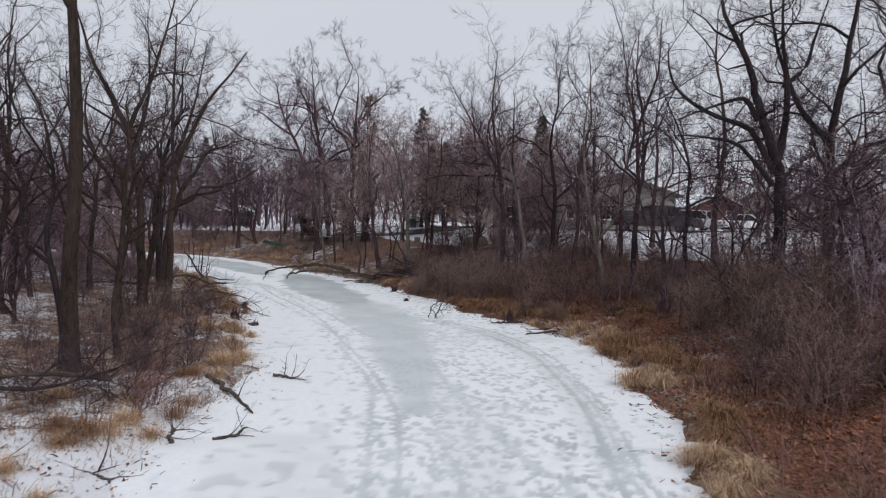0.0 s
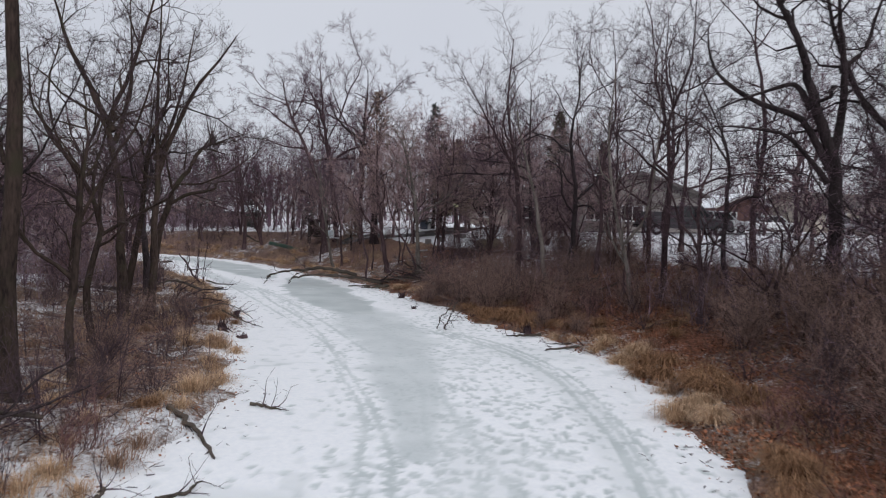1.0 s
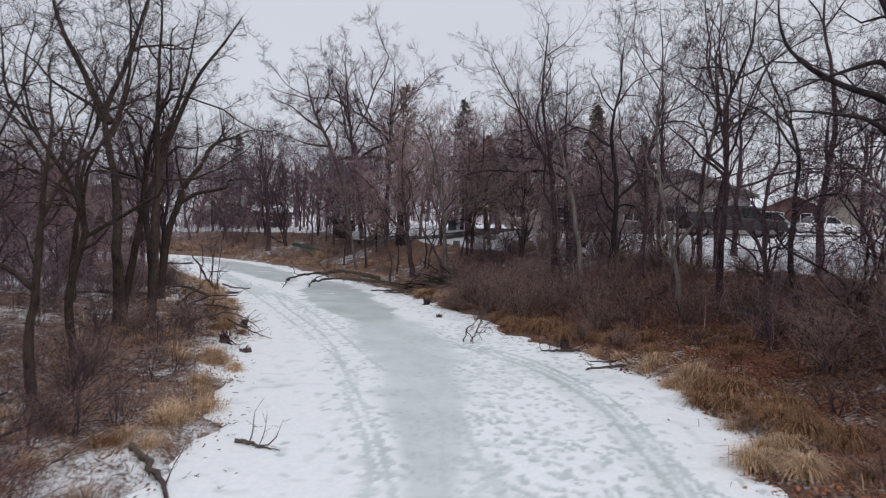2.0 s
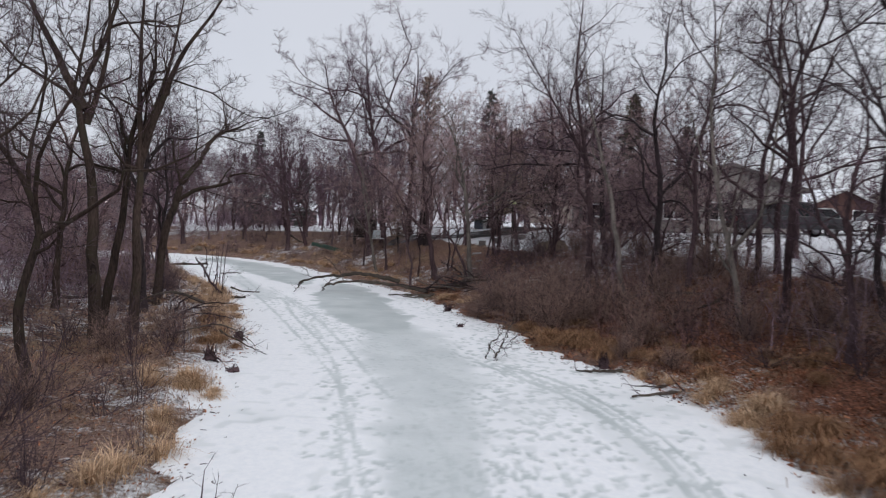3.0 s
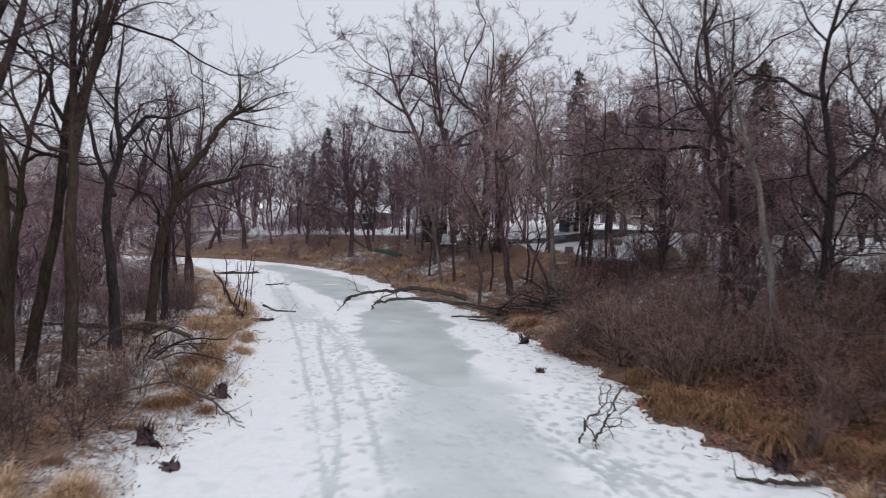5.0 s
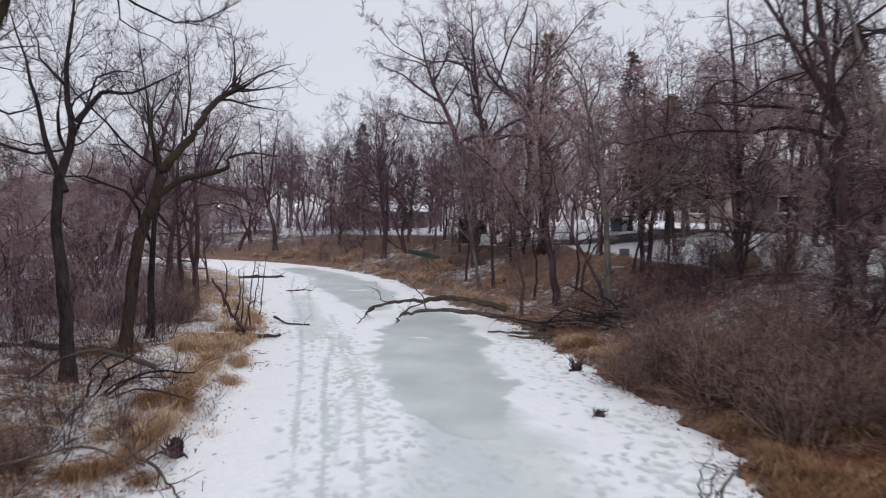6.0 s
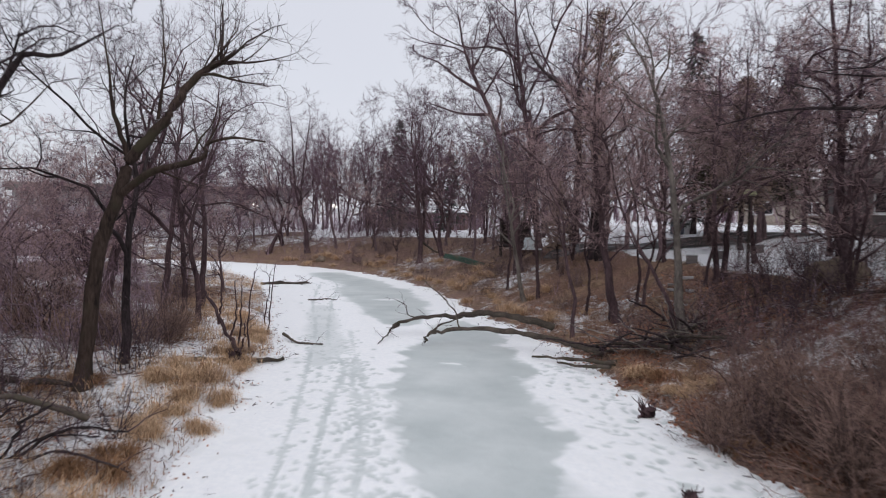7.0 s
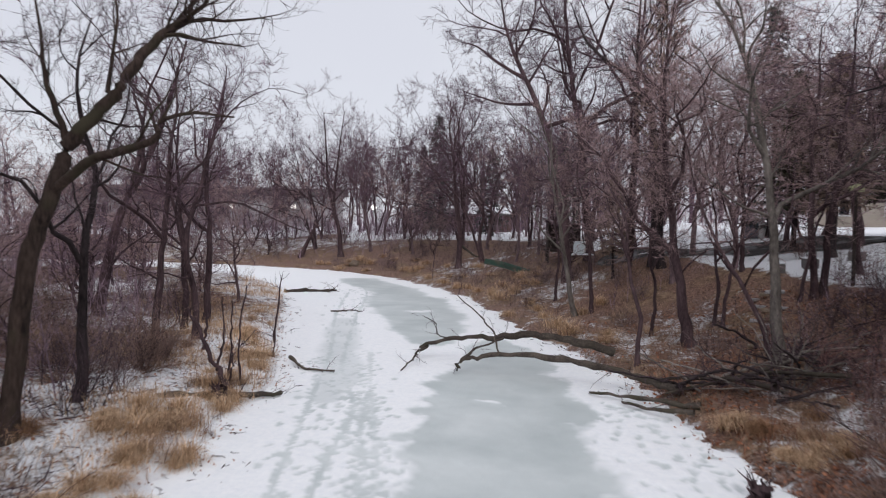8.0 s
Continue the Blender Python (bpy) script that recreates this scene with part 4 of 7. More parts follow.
for k in range(8):
    h = (8.8, 10, 11.5, 9.5, 12, 10.5, 8, 11)[k]
    stems = [(straight(h * 0.72, R.normal(0, 0.7), R.normal(0, 0.7), 0.25, R), 0.0085 * h + R.uniform(0, 0.03))]
    if k % 3 == 1:
        stems.append((straight(h * 0.75, R.normal(0, 1.8), R.normal(0, 1.2), 0.2, R), 0.0075 * h))
    # bark brightened in two kinds of three to lift the dim woods
    t = build_tree("bare_tree", R, stems, limbs=6, span=(0.45, 1.0), ratio=0.4, branches=6, twigs=5, fine=4, stout=1.25, leaders=6 if k % 3 != 1 else 3, fork=(0.3, 0.35, 0.36)[k % 3], open_angle=(20, 50), lead=1.25, wander=0.14, least=0.0075, bark=(BARK_LIT, BARK, BARK_LIT)[k % 3], sides=7)
    tagged(t, ("bare grey-brown tree in the creekside woods", "twin-stemmed bare tree in the creekside woods", "bare tree with a rounded twiggy crown")[k % 3], BARE_TREE, WOODS)
    KINDS.append(t)
SPOTS, UNDER, DENSE = [], [], []


def scatter(count, box, ok, apart, seed, spots=SPOTS):
    rng, made = np.random.default_rng(seed), []
    for attempt in range(count * 30):
        if len(made) == count:
            break
        x, y = rng.uniform(box[0], box[1]), rng.uniform(box[2], box[3])
        r, l = (float(a[0]) for a in bank_distances(np.array([x]), np.array([y])))
        if ok(x, y, r, l) and all((x - a) ** 2 + (y - b) ** 2 > apart**2 for a, b in spots):
            spots.append((x, y))
            made.append((x, y, rng))
    return made


# low, many-stemmed understory trees
for k in range(4):
    h = (4.6, 5.6, 6.4, 5.0)[k]
    stems = [(straight(h * R.uniform(0.75, 1.05), R.normal(0, 1.1), R.normal(0, 1.1), 0.22, R), 0.045 + 0.01 * k) for j in range(3)]
    t = build_tree("understory_tree", R, stems, limbs=7, span=(0.15, 1.0), angle=(28, 65), ratio=0.42, branches=5, twigs=4, fine=4, bark=BARK, sides=6, least=0.008, twig=TWIG if k % 2 else TWIG_LIGHT)
    UNDER.append(tagged(t, "low many-stemmed leafless tree in the understory", BARE_TREE, "understory trees"))
# dense ones, their crowns thick with fine drooping twigs
for k in range(4):
    h = (9.0, 8.2, 9.8, 9.4)[k]
    stems = [(straight(h, R.normal(0, 0.8), R.normal(0, 0.8), 0.25, R), 0.12)]
    # first three brightened by colour against their own shade; near fourth left dark
    t = build_tree("dense_tree", R, stems, limbs=8, span=(0.24, 1.0), angle=(35, 75), ratio=0.44, branches=6, twigs=6, fine=5, leaders=4, fork=0.24, open_angle=(28, 62), up=0.02, droop=0.05, sides=7, least=0.009, bark=BARK_DARK if k == 3 else BARK_LIT, twig=TWIG_DARK if k == 3 else TWIG_LIGHT)
    DENSE.append(tagged(t, "bare tree whose crown is thick with fine drooping twigs", BARE_TREE, "dense twiggy trees"))
used = set()
wood_spots = (
    scatter(19, (-46, -9, 14, 56), lambda x, y, r, l: l > 6.5 and -x > 0.56 * y - 1 and not (28 < y < 46 and l < 12), 2.5, 1)
    + scatter(30, (-80, -30, 40, 100), lambda x, y, r, l: l > 6 or r > 5, 3.2, 2)
    + scatter(16, (-75, -40, 76, 102), lambda x, y, r, l: r > 4, 2.8, 22)
    + scatter(2, (14, 26, 27, 46), lambda x, y, r, l: 5 < r < 13 and abs(x - 13.4) > 0.8, 2.6, 3)
    + scatter(6, (-9, 11, 44, 66), lambda x, y, r, l: 7 < r < 16 and not (4 < x and y > 52) and not (x < 2 and y < 58), 2.6, 4)
    + scatter(15, (-46, -16, 73, 92), lambda x, y, r, l: 3.5 < r, 2.6, 7)
    + scatter(15, (-34, -6, 62, 92), lambda x, y, r, l: r > 5, 2.8, 5)
    + scatter(5, (17, 34, 20, 42), lambda x, y, r, l: r > 8, 3.0, 6)
)
for x, y, rng in wood_spots:
    k = int(rng.integers(0, 8))
    m = pose(x, y, ground_z(x, y) - 0.06, rng.normal(0, 2), rng.normal(0, 2), rng.uniform(0, 360)) @ Matrix.Scale(rng.uniform(0.75, 1.12) * (1.18 if y > 70 else 1.0), 4)
    if k in used:
        t = copy_thing(KINDS[k], m)
        t.matrix_basis = m
    else:
        KINDS[k].matrix_basis = m
        used.add(k)

DENSE_NEAR = [(11.8, 20.6, 0.75), (14.8, 25.6, 0.8), (17.6, 29.5, 0.85)]
DENSE_AT = [(-5.2, 55.6, 0.9), (-3.0, 56.2, 1.0), (1.2, 57.6, 1.0), (6.9, 44.4, 0.9), (4.4, 55.4, 0.9), (6.6, 38.6, 0.75), (5.2, 43.2, 0.75), (6.8, 57.5, 0.85), (-4.8, 60.4, 1.05), (3.4, 60.6, 1.0), (0.6, 62.5, 1.0), (-17.4, 20.6, 1.0), (-19.6, 36.8, 0.62), (-18.6, 31.2, 0.7), (-26.8, 47.2, 0.75), (-23.0, 51.6, 0.6), (-28.6, 39.0, 0.75), (-22.0, 27.5, 0.7), (-16.2, 22.0, 0.6), (-33.0, 50.0, 0.8), (-38.0, 60.5, 0.8), (-1.0, 60.8, 1.0), (2.6, 46.6, 0.8), (-14.4, 69.2, 0.75), (-12.0, 67.2, 0.8), (-26.4, 76.0, 0.75), (-40.5, 79.0, 0.8)]
for n, (x, y, size) in enumerate(DENSE_AT):
    m = pose(x, y, ground_z(x, y) - 0.05, 0, 0, 77 * n) @ Matrix.Scale(size, 4)
    t = DENSE[n] if n < 3 else copy_thing(DENSE[n % 3], m)
    t.matrix_basis = m
for n, (x, y, size) in enumerate(DENSE_NEAR):
    m = pose(x, y, ground_z(x, y) - 0.05, 0, 0, 110 * n) @ Matrix.Scale(size, 4)
    t = copy_thing(DENSE[3], m) if n else DENSE[3]
    t.matrix_basis = m
low_spots = (
    scatter(6, (8, 24, 13, 46), lambda x, y, r, l: 4.5 < r < 11 and not (8.5 < x < 13 and 30 < y < 46), 1.4, 8)
    + scatter(8, (-1, 9, 36, 54), lambda x, y, r, l: 4.5 < r < 13 and (x > 2.5 or y < 44), 1.5, 9)
    + scatter(17, (-32, -8, 13, 60), lambda x, y, r, l: 4 < l < 16 and -x > 0.5 * y - 1, 1.8, 10)
    + scatter(16, (-60, -6, 58, 90), lambda x, y, r, l: 4 < r < 16 or l > 10, 2.4, 11)
    + scatter(2, (2, 8, 38, 54), lambda x, y, r, l: 6 < r < 15, 1.6, 13)
    + scatter(9, (9, 17, 15, 26), lambda x, y, r, l: 5 < r < 11, 1.4, 43)
    + scatter(2, (8.5, 14, 32, 46), lambda x, y, r, l: 5 < r < 16, 1.8, 44)
    + scatter(8, (20, 40, 24, 52), lambda x, y, r, l: r > 12, 3, 12)
)
for n, (x, y, rng) in enumerate(low_spots):
    m = pose(x, y, ground_z(x, y) - 0.05, 0, 0, rng.uniform(0, 360)) @ Matrix.Scale(rng.uniform(0.7, 1.15), 4)
    t = UNDER[n] if n < 4 else copy_thing(UNDER[int(rng.integers(0, 4))], m)
    t.matrix_basis = m


# conifers
def conifer(name, rng, h, width, bare, whorls, per, mat, label, narrow=False, per_bough=18):
    """A trunk, drooping boughs in whorls and short needle sprays on each bough."""
    p, r, n = trunk_line(rng, straight(h, 0, 0, 0.05, rng), 0.012 * h + 0.03, 0.12)
    boughs = []
    need_v, need_f, base = [], [], 0
    for w in range(whorls):
        t = bare + (1 - bare) * (w + 0.5) / whorls
        reach = width * (1 - t) ** (0.8 if not narrow else 0.45) * (1 - 0.35 * max(0, bare + 0.16 - t) / 0.16) + 0.12
        for k in range(per):
            a = rng.uniform(0, 6.28)
            d = np.array([math.cos(a), math.sin(a), 0])
            s = np.array([0, 0, h * t + rng.normal(0, 0.12)])
            ln = reach * rng.uniform(0.7, 1.15)
            rise = 1.1 if narrow else -0.1
            q = np.stack([s, s + d * ln * 0.5 + (0, 0, ln * rise * 0.4 - 0.05), s + d * ln + (0, 0, ln * (rise * 0.9) - 0.12)])
            boughs.append(q)
    q = np.stack(boughs)
    b = len(q)
    u = rng.uniform(0.15, 1.0, (b, per_bough))
    at = np.where((u < 0.5)[..., None], q[:, None, 0] + (q[:, None, 1] - q[:, None, 0]) * (u * 2)[..., None], q[:, None, 1] + (q[:, None, 2] - q[:, None, 1]) * (u * 2 - 1)[..., None])
    out = unit(q[:, 2] - q[:, 0])[:, None]
    d = unit(out + rng.normal(0, 0.75, at.shape) + (0, 0, 0.25 if narrow else -0.35))
    ln = rng.uniform(0.16, 0.42, at.shape[:2])[..., None]
    side = unit(np.cross(d, rng.normal(0, 1, at.shape))) * rng.uniform(0.02, 0.05, at.shape[:2])[..., None]
    v = np.stack([at - side * 0.5, at + d * ln * 0.55 - side, at + d * ln, at + d * ln * 0.55 + side], 2).reshape(-1, 3)
    f = np.arange(len(v)).reshape(-1, 4)
    tree = new(name)
    br = np.linspace(1, 0.3, 3)[None] * 0.022 * np.ones((b, 1))
    for part_name, arrays, m in (("trunk", tubes([(p, r, 8), (q, br, 4)]), BARK_DARK), ("foliage", (v, f), mat)):
        me = mesh_from_arrays(part_name, *arrays)
        me.materials.append(m)
        new(part_name, me).parent = tree
    return tagged(tree, label, "conifer", "conifers")


spruce_a = place(conifer("spruce", R, 11.5, 2.6, 0.06, 34, 7, SPRUCE, "dark green spruce with drooping boughs"), -29.6, 88.2)
place(conifer("spruce", R, 8.5, 2.2, 0.05, 28, 7, SPRUCE, "smaller dark green spruce behind the bend"), -25.0, 90.5)
for x, y, s in ((-33.5, 93, 0.8), (-1.6, 63.8, 0.95), (-16.5, 84, 0.75)):
    copy_thing(spruce_a, pose(x, y, ground_z(x, y) - 0.05, 0, 0, x * 40)).scale = (s, s, s)
place(conifer("cedar", R, 12.0, 1.5, 0.2, 34, 6, CEDAR_BROWN, "tall narrow cedar browned by winter", True, 9), -5.9, 58.2)
cedar_a = place(conifer("cedar", R, 8.6, 1.9, 0.24, 26, 8, CEDAR, "olive-brown cedar with a bare lower stem"), 7.6, 52.6)
cedar_b = place(conifer("cedar", R, 7.6, 2.1, 0.26, 24, 8, CEDAR_BROWN, "browned cedar with a bare lower stem"), 0.4, 56.5)
for x, y, s, src in ((10.6, 51.5, 0.75, cedar_a), (-0.8, 59.2, 0.85, cedar_a), (2.4, 58.4, 0.9, cedar_a), (-8.0, 58.6, 0.6, cedar_b)):
    copy_thing(src, pose(x, y, ground_z(x, y) - 0.05, 0, 0, x * 50)).scale = (s, s, s)


# distant woods round the horizon, one mass of small trees
def distant_woods():
    rng = np.random.default_rng(77)
    spots = [(rng.uniform(-190, 130), rng.uniform(128, 185)) for k in range(110)] + [(rng.uniform(-150, -82), rng.uniform(10, 92)) for k in range(80)] + [(rng.uniform(42, 120), rng.uniform(15, 128)) for k in range(80)] + [(rng.uniform(-48, 40), rng.uniform(96, 128)) for k in range(70)]
    stems = []
    for x, y in spots:
        h = rng.uniform(8, 14)
        b = np.array([x, y, ground_z(x, y) - 0.1])
        top = b + (rng.normal(0, 0.8), rng.normal(0, 0.8), h)
        stems.append(np.stack([b, b * 0.6 + top * 0.4 + (rng.normal(0, 0.2), 0, 0), top]))
    p = np.stack(stems)
    r = np.array([0.2, 0.15, 0.04])[None] * np.ones((len(p), 1))
    n = p[:, -1, 2] - p[:, 0, 2]
    l1 = shoots(rng, p, r, n, 11, (0.15, 1.0), (25, 60), 0.42, 3, 0.2, 0.08, 0.02, 0, 0.35, 0.02)
    l2 = shoots(rng, *l1, 5, (0.2, 1.0), (25, 60), 0.5, 1, 0.15, 0.08, 0.015, 0, 0.4, 0.016)
    l3 = shoots(rng, *l2, 2, (0.2, 1.0), (20, 60), 0.75, 1, 0.15, 0.08, 0.014, 0, 0.4, 0.02)
    me = mesh_from_arrays("distant_woods", *tubes([(p, r, 5), (l1[0], l1[1], 3), (l2[0], l2[1], 3), (l3[0], l3[1], 3)]))
    me.materials.append(TWIG)
    tagged(new("distant_woods", me), "distant grey-brown bare woods round the horizon", "woods", kind="stuff")


distant_woods()


# ---- brush, grass and leaves ----
def shrub_mesh(name, rng, stems, h, spread, kids, twigs, mat, droop=0.0):
    a, tilt = rng.uniform(0, 6.28, stems), np.abs(rng.normal(0, spread, stems))
    d = np.stack([np.sin(tilt) * np.cos(a), np.sin(tilt) * np.sin(a), np.cos(tilt)], 1)
    start = np.stack([rng.normal(0, 0.14, stems), rng.normal(0, 0.14, stems), np.zeros(stems)], 1)
    ln = h * rng.uniform(0.55, 1.15, stems)
    line = [start]
    for s in range(4):
        d = unit(d + rng.normal(0, 0.12, d.shape) + (0, 0, 0.05 - droop * s))
        line.append(line[-1] + d * (ln / 4)[:, None])
    p = np.stack(line, 1)
    r = rng.uniform(0.007, 0.016, stems)[:, None] * np.linspace(1, 0.3, 5)[None]
    l1 = shoots(rng, p, r, ln, kids, (0.2, 1.0), (15, 55), 0.45, 2, 0.16, 0.04 - droop * 0.5, 0.01, 0, 0.4, 0.0045)
    l2 = shoots(rng, *l1, twigs, (0.2, 1.0), (15, 55), 0.6, 1, 0.16, 0.02, 0.009, 0, 0.4, 0.004)
    stems_me, twigs_me = mesh_from_arrays("stem_clump", *tubes([(p, r, 3)])), mesh_from_arrays("twig_spray", *tubes([(l1[0], l1[1], 3), (l2[0], l2[1], 3)]))
    for me in (stems_me, twigs_me):
        me.materials.append(mat)
    return stems_me, twigs_me


b_rng = np.random.default_rng(9)
BRUSH = {
    "grey": [shrub_mesh("shrub", b_rng, 20, 1.7, 0.75, 8, 5, SHRUB, 0.03) for k in range(3)],
    "red": [shrub_mesh("shrub", b_rng, 20, 1.7, 0.75, 8, 5, SHRUB_RED, 0.03) for k in range(2)],
    "mound": [shrub_mesh("shrub", b_rng, 60, 1.5, 0.95, 10, 6, SHRUB_MOUND, 0.07) for k in range(3)],
    "sprawl": [shrub_mesh("shrub", b_rng, 15, 1.9, 1.05, 7, 4, TWIG_DARK, 0.05) for k in range(3)],
    "open": [shrub_mesh("shrub", b_rng, 9, 2.3, 0.6, 6, 4, TWIG_DARK, 0.02) for k in range(2)],
}
BRUSH_LABEL = {"sprawl": "dark leafless shrub with low sprawling boughs", "mound": "dense rounded mound of red-brown leafless brush", "grey": "leafless grey-brown brush on the bank", "red": "leafless red-brown brush on the steep bank", "open": "open dark leafless shrub with few stems"}


def shrub(kind, x, y, size, rng):
    ob = new("shrub")
    for part_name, me in zip(("stem_clump", "twig_spray"), BRUSH[kind][int(rng.integers(0, len(BRUSH[kind])))]):
        tagged(new(part_name, me), kind="stuff").parent = ob
    place(ob, x, y, rng.uniform(0, 360), size, 0.04)
    return tagged(ob, BRUSH_LABEL[kind], "shrub", "brush on the banks")


shrub_spots = []
# rounded mounds along the foot and the shoulder of the high bank, then on the low one
MOUNDS = [(-1.0, 36.7, 0.9), (-0.2, 36.9, 1.0), (0.8, 36.6, 1.05), (0.7, 34.9, 1.1), (1.7, 34.6, 1.1), (2.5, 35.4, 1.15), (1.9, 37.9, 1.0), (-0.1, 38.2, 0.75), (1.9, 32.6, 1.0), (2.8, 33.0, 1.05), (3.9, 33.2, 1.0), (5.6, 33.1, 0.95), (5.7, 30.4, 0.9), (4.4, 31.2, 0.95), (2.4, 38.8, 0.85), (3.3, 36.9, 0.9), (7.3, 31.2, 0.9), (6.9, 28.2, 0.8), (4.3, 29.6, 0.75), (8.6, 27.6, 0.95), (9.2, 24.0, 1.1), (10.4, 25.2, 1.1), (8.4, 21.8, 1.05), (9.6, 21.0, 1.2), (8.9, 18.4, 1.1), (10.0, 18.2, 1.2), (8.4, 15.4, 1.1), (9.2, 13.6, 1.1), (7.6, 13.4, 0.95), (10.6, 22.6, 1.2), (11.4, 20.4, 1.2), (3.6, 28.2, 0.5), (4.6, 26.8, 0.5), (7.6, 34.4, 1.1), (8.7, 32.8, 0.75), (7.6, 36.4, 0.8), (9.6, 30.8, 0.65), (10.2, 28.8, 0.75), (6.6, 37.6, 1.0), (8.6, 35.4, 0.65), (6.0, 40.0, 1.0), (5.0, 42.2, 1.0), (3.6, 43.6, 0.9),
          (-9.3, 27.3, 0.7), (-9.9, 25.2, 0.75), (-8.4, 20.0, 0.6), (-7.0, 16.6, 0.5), (-16.4, 40.6, 0.9), (-15.6, 39.4, 0.8), (-17.2, 38.6, 1.0)]
for x, y, size in MOUNDS:
    shrub_spots.append((x, y))
    shrub("mound", x, y, size, b_rng)
for x, y, size in ((-8.2, 19.2, 0.9), (-7.4, 17.9, 0.8), (-6.6, 15.4, 0.8), (-7.2, 20.6, 0.7), (-6.2, 14.0, 0.7), (-7.4, 14.2, 0.9), (-8.3, 28.7, 0.5), (-9.2, 29.4, 0.6), (-9.9, 28.6, 0.7), (-10.4, 29.6, 0.7), (-10.4, 27.0, 0.8), (-11.2, 25.4, 0.9), (-10.6, 32.6, 0.7), (-5.8, 16.6, 0.5), (-8.4, 25.4, 0.7), (9.4, 16.4, 1.1), (8.2, 17.2, 0.9), (7.4, 19.6, 0.8), (8.0, 24.2, 0.9), (6.8, 26.4, 0.8), (5.4, 28.8, 0.7), (3.4, 34.6, 0.8), (2.2, 36.4, 0.9), (4.6, 38.6, 0.9), (0.4, 41.2, 0.8), (7.0, 15.0, 0.9), (0.1, 46.4, 1.0), (0.7, 47.5, 0.95), (1.4, 46.1, 1.1), (2.0, 47.7, 1.0), (1.2, 44.3, 1.0), (0.3, 45.3, 0.9), (2.3, 45.5, 1.0), (0.8, 43.4, 0.8), (1.9, 43.6, 0.9), (-0.6, 47.3, 0.8), (0.4, 37.4, 0.8), (1.4, 36.2, 0.9), (-0.4, 36.2, 0.6), (2.9, 34.0, 0.9)):
    shrub_spots.append((x, y))
    shrub("sprawl", x, y, size, b_rng)
for x, y, rng in scatter(16, (3.5, 16, 9, 31), lambda x, y, r, l: 2.2 < r < 8.5, 1.1, 12, shrub_spots):
    shrub("red" if rng.random() < 0.72 else "grey", x, y, rng.uniform(0.5, 0.9), rng)
for x, y, rng in scatter(14, (-4, 9, 36, 48), lambda x, y, r, l: 2.5 < r < 9, 1.0, 14, shrub_spots):
    shrub("grey" if rng.random() < 0.5 else "red", x, y, rng.uniform(0.5, 0.9), rng)
for x, y, rng in scatter(14, (-12, -5, 8, 17), lambda x, y, r, l: 0.5 < l < 6, 0.7, 36, shrub_spots):
    shrub("open" if rng.random() < 0.6 else "red", x, y, rng.uniform(0.35, 0.7), rng)
for x, y, size in ((-8.2, 26.0, 0.6), (-9.0, 24.8, 0.75), (-9.6, 28.4, 0.7), (-7.0, 21.5, 0.65), (-8.6, 20.5, 0.9), (-7.2, 15.0, 0.95), (-6.6, 14.0, 0.8), (-7.8, 13.4, 0.9), (-6.4, 16.4, 0.75), (-14.6, 33.0, 0.9), (-14.0, 36.6, 0.8), (-15.2, 37.4, 1.0), (-6.0, 17.0, 0.7), (-5.4, 18.6, 0.5)):
    shrub("open", x, y, size, b_rng)
for x, y, rng in scatter(14, (-9, 7, 40, 58), lambda x, y, r, l: 2.2 < r < 11 and x > -1, 0.9, 34, shrub_spots):
    shrub(("red", "grey", "grey", "open")[int(rng.integers(0, 4))], x, y, rng.uniform(0.5, 0.9), rng)
for x, y, rng in scatter(13, (-24, -11, 30, 48), lambda x, y, r, l: 3.0 < l < 10, 1.0, 35, shrub_spots):
    shrub(("open", "red", "mound")[int(rng.integers(0, 3))], x, y, rng.uniform(0.6, 1.1), rng)
for x, y, rng in scatter(30, (-40, -5, 46, 80), lambda x, y, r, l: 1.2 < r < 9, 1.4, 15, shrub_spots):
    shrub("grey", x, y, rng.uniform(0.45, 0.75), rng)
for x, y, rng in scatter(26, (-16, -5, 10, 34), lambda x, y, r, l: 0.8 < l < 8, 0.9, 16, shrub_spots):
    shrub(("grey", "open", "sprawl")[int(rng.integers(0, 3))], x, y, rng.uniform(0.4, 0.75), rng)
for x, y, rng in scatter(8, (-30, -12, 34, 58), lambda x, y, r, l: 2.0 < l < 12, 1.2, 17, shrub_spots):
    shrub("grey" if rng.random() < 0.7 else "open", x, y, rng.uniform(0.5, 0.85), rng)
for x, y, rng in scatter(28, (-75, -14, 40, 82), lambda x, y, r, l: l > 9 or r > 7, 2.0, 18, shrub_spots):
    shrub("grey", x, y, rng.uniform(0.6, 1.0), rng)


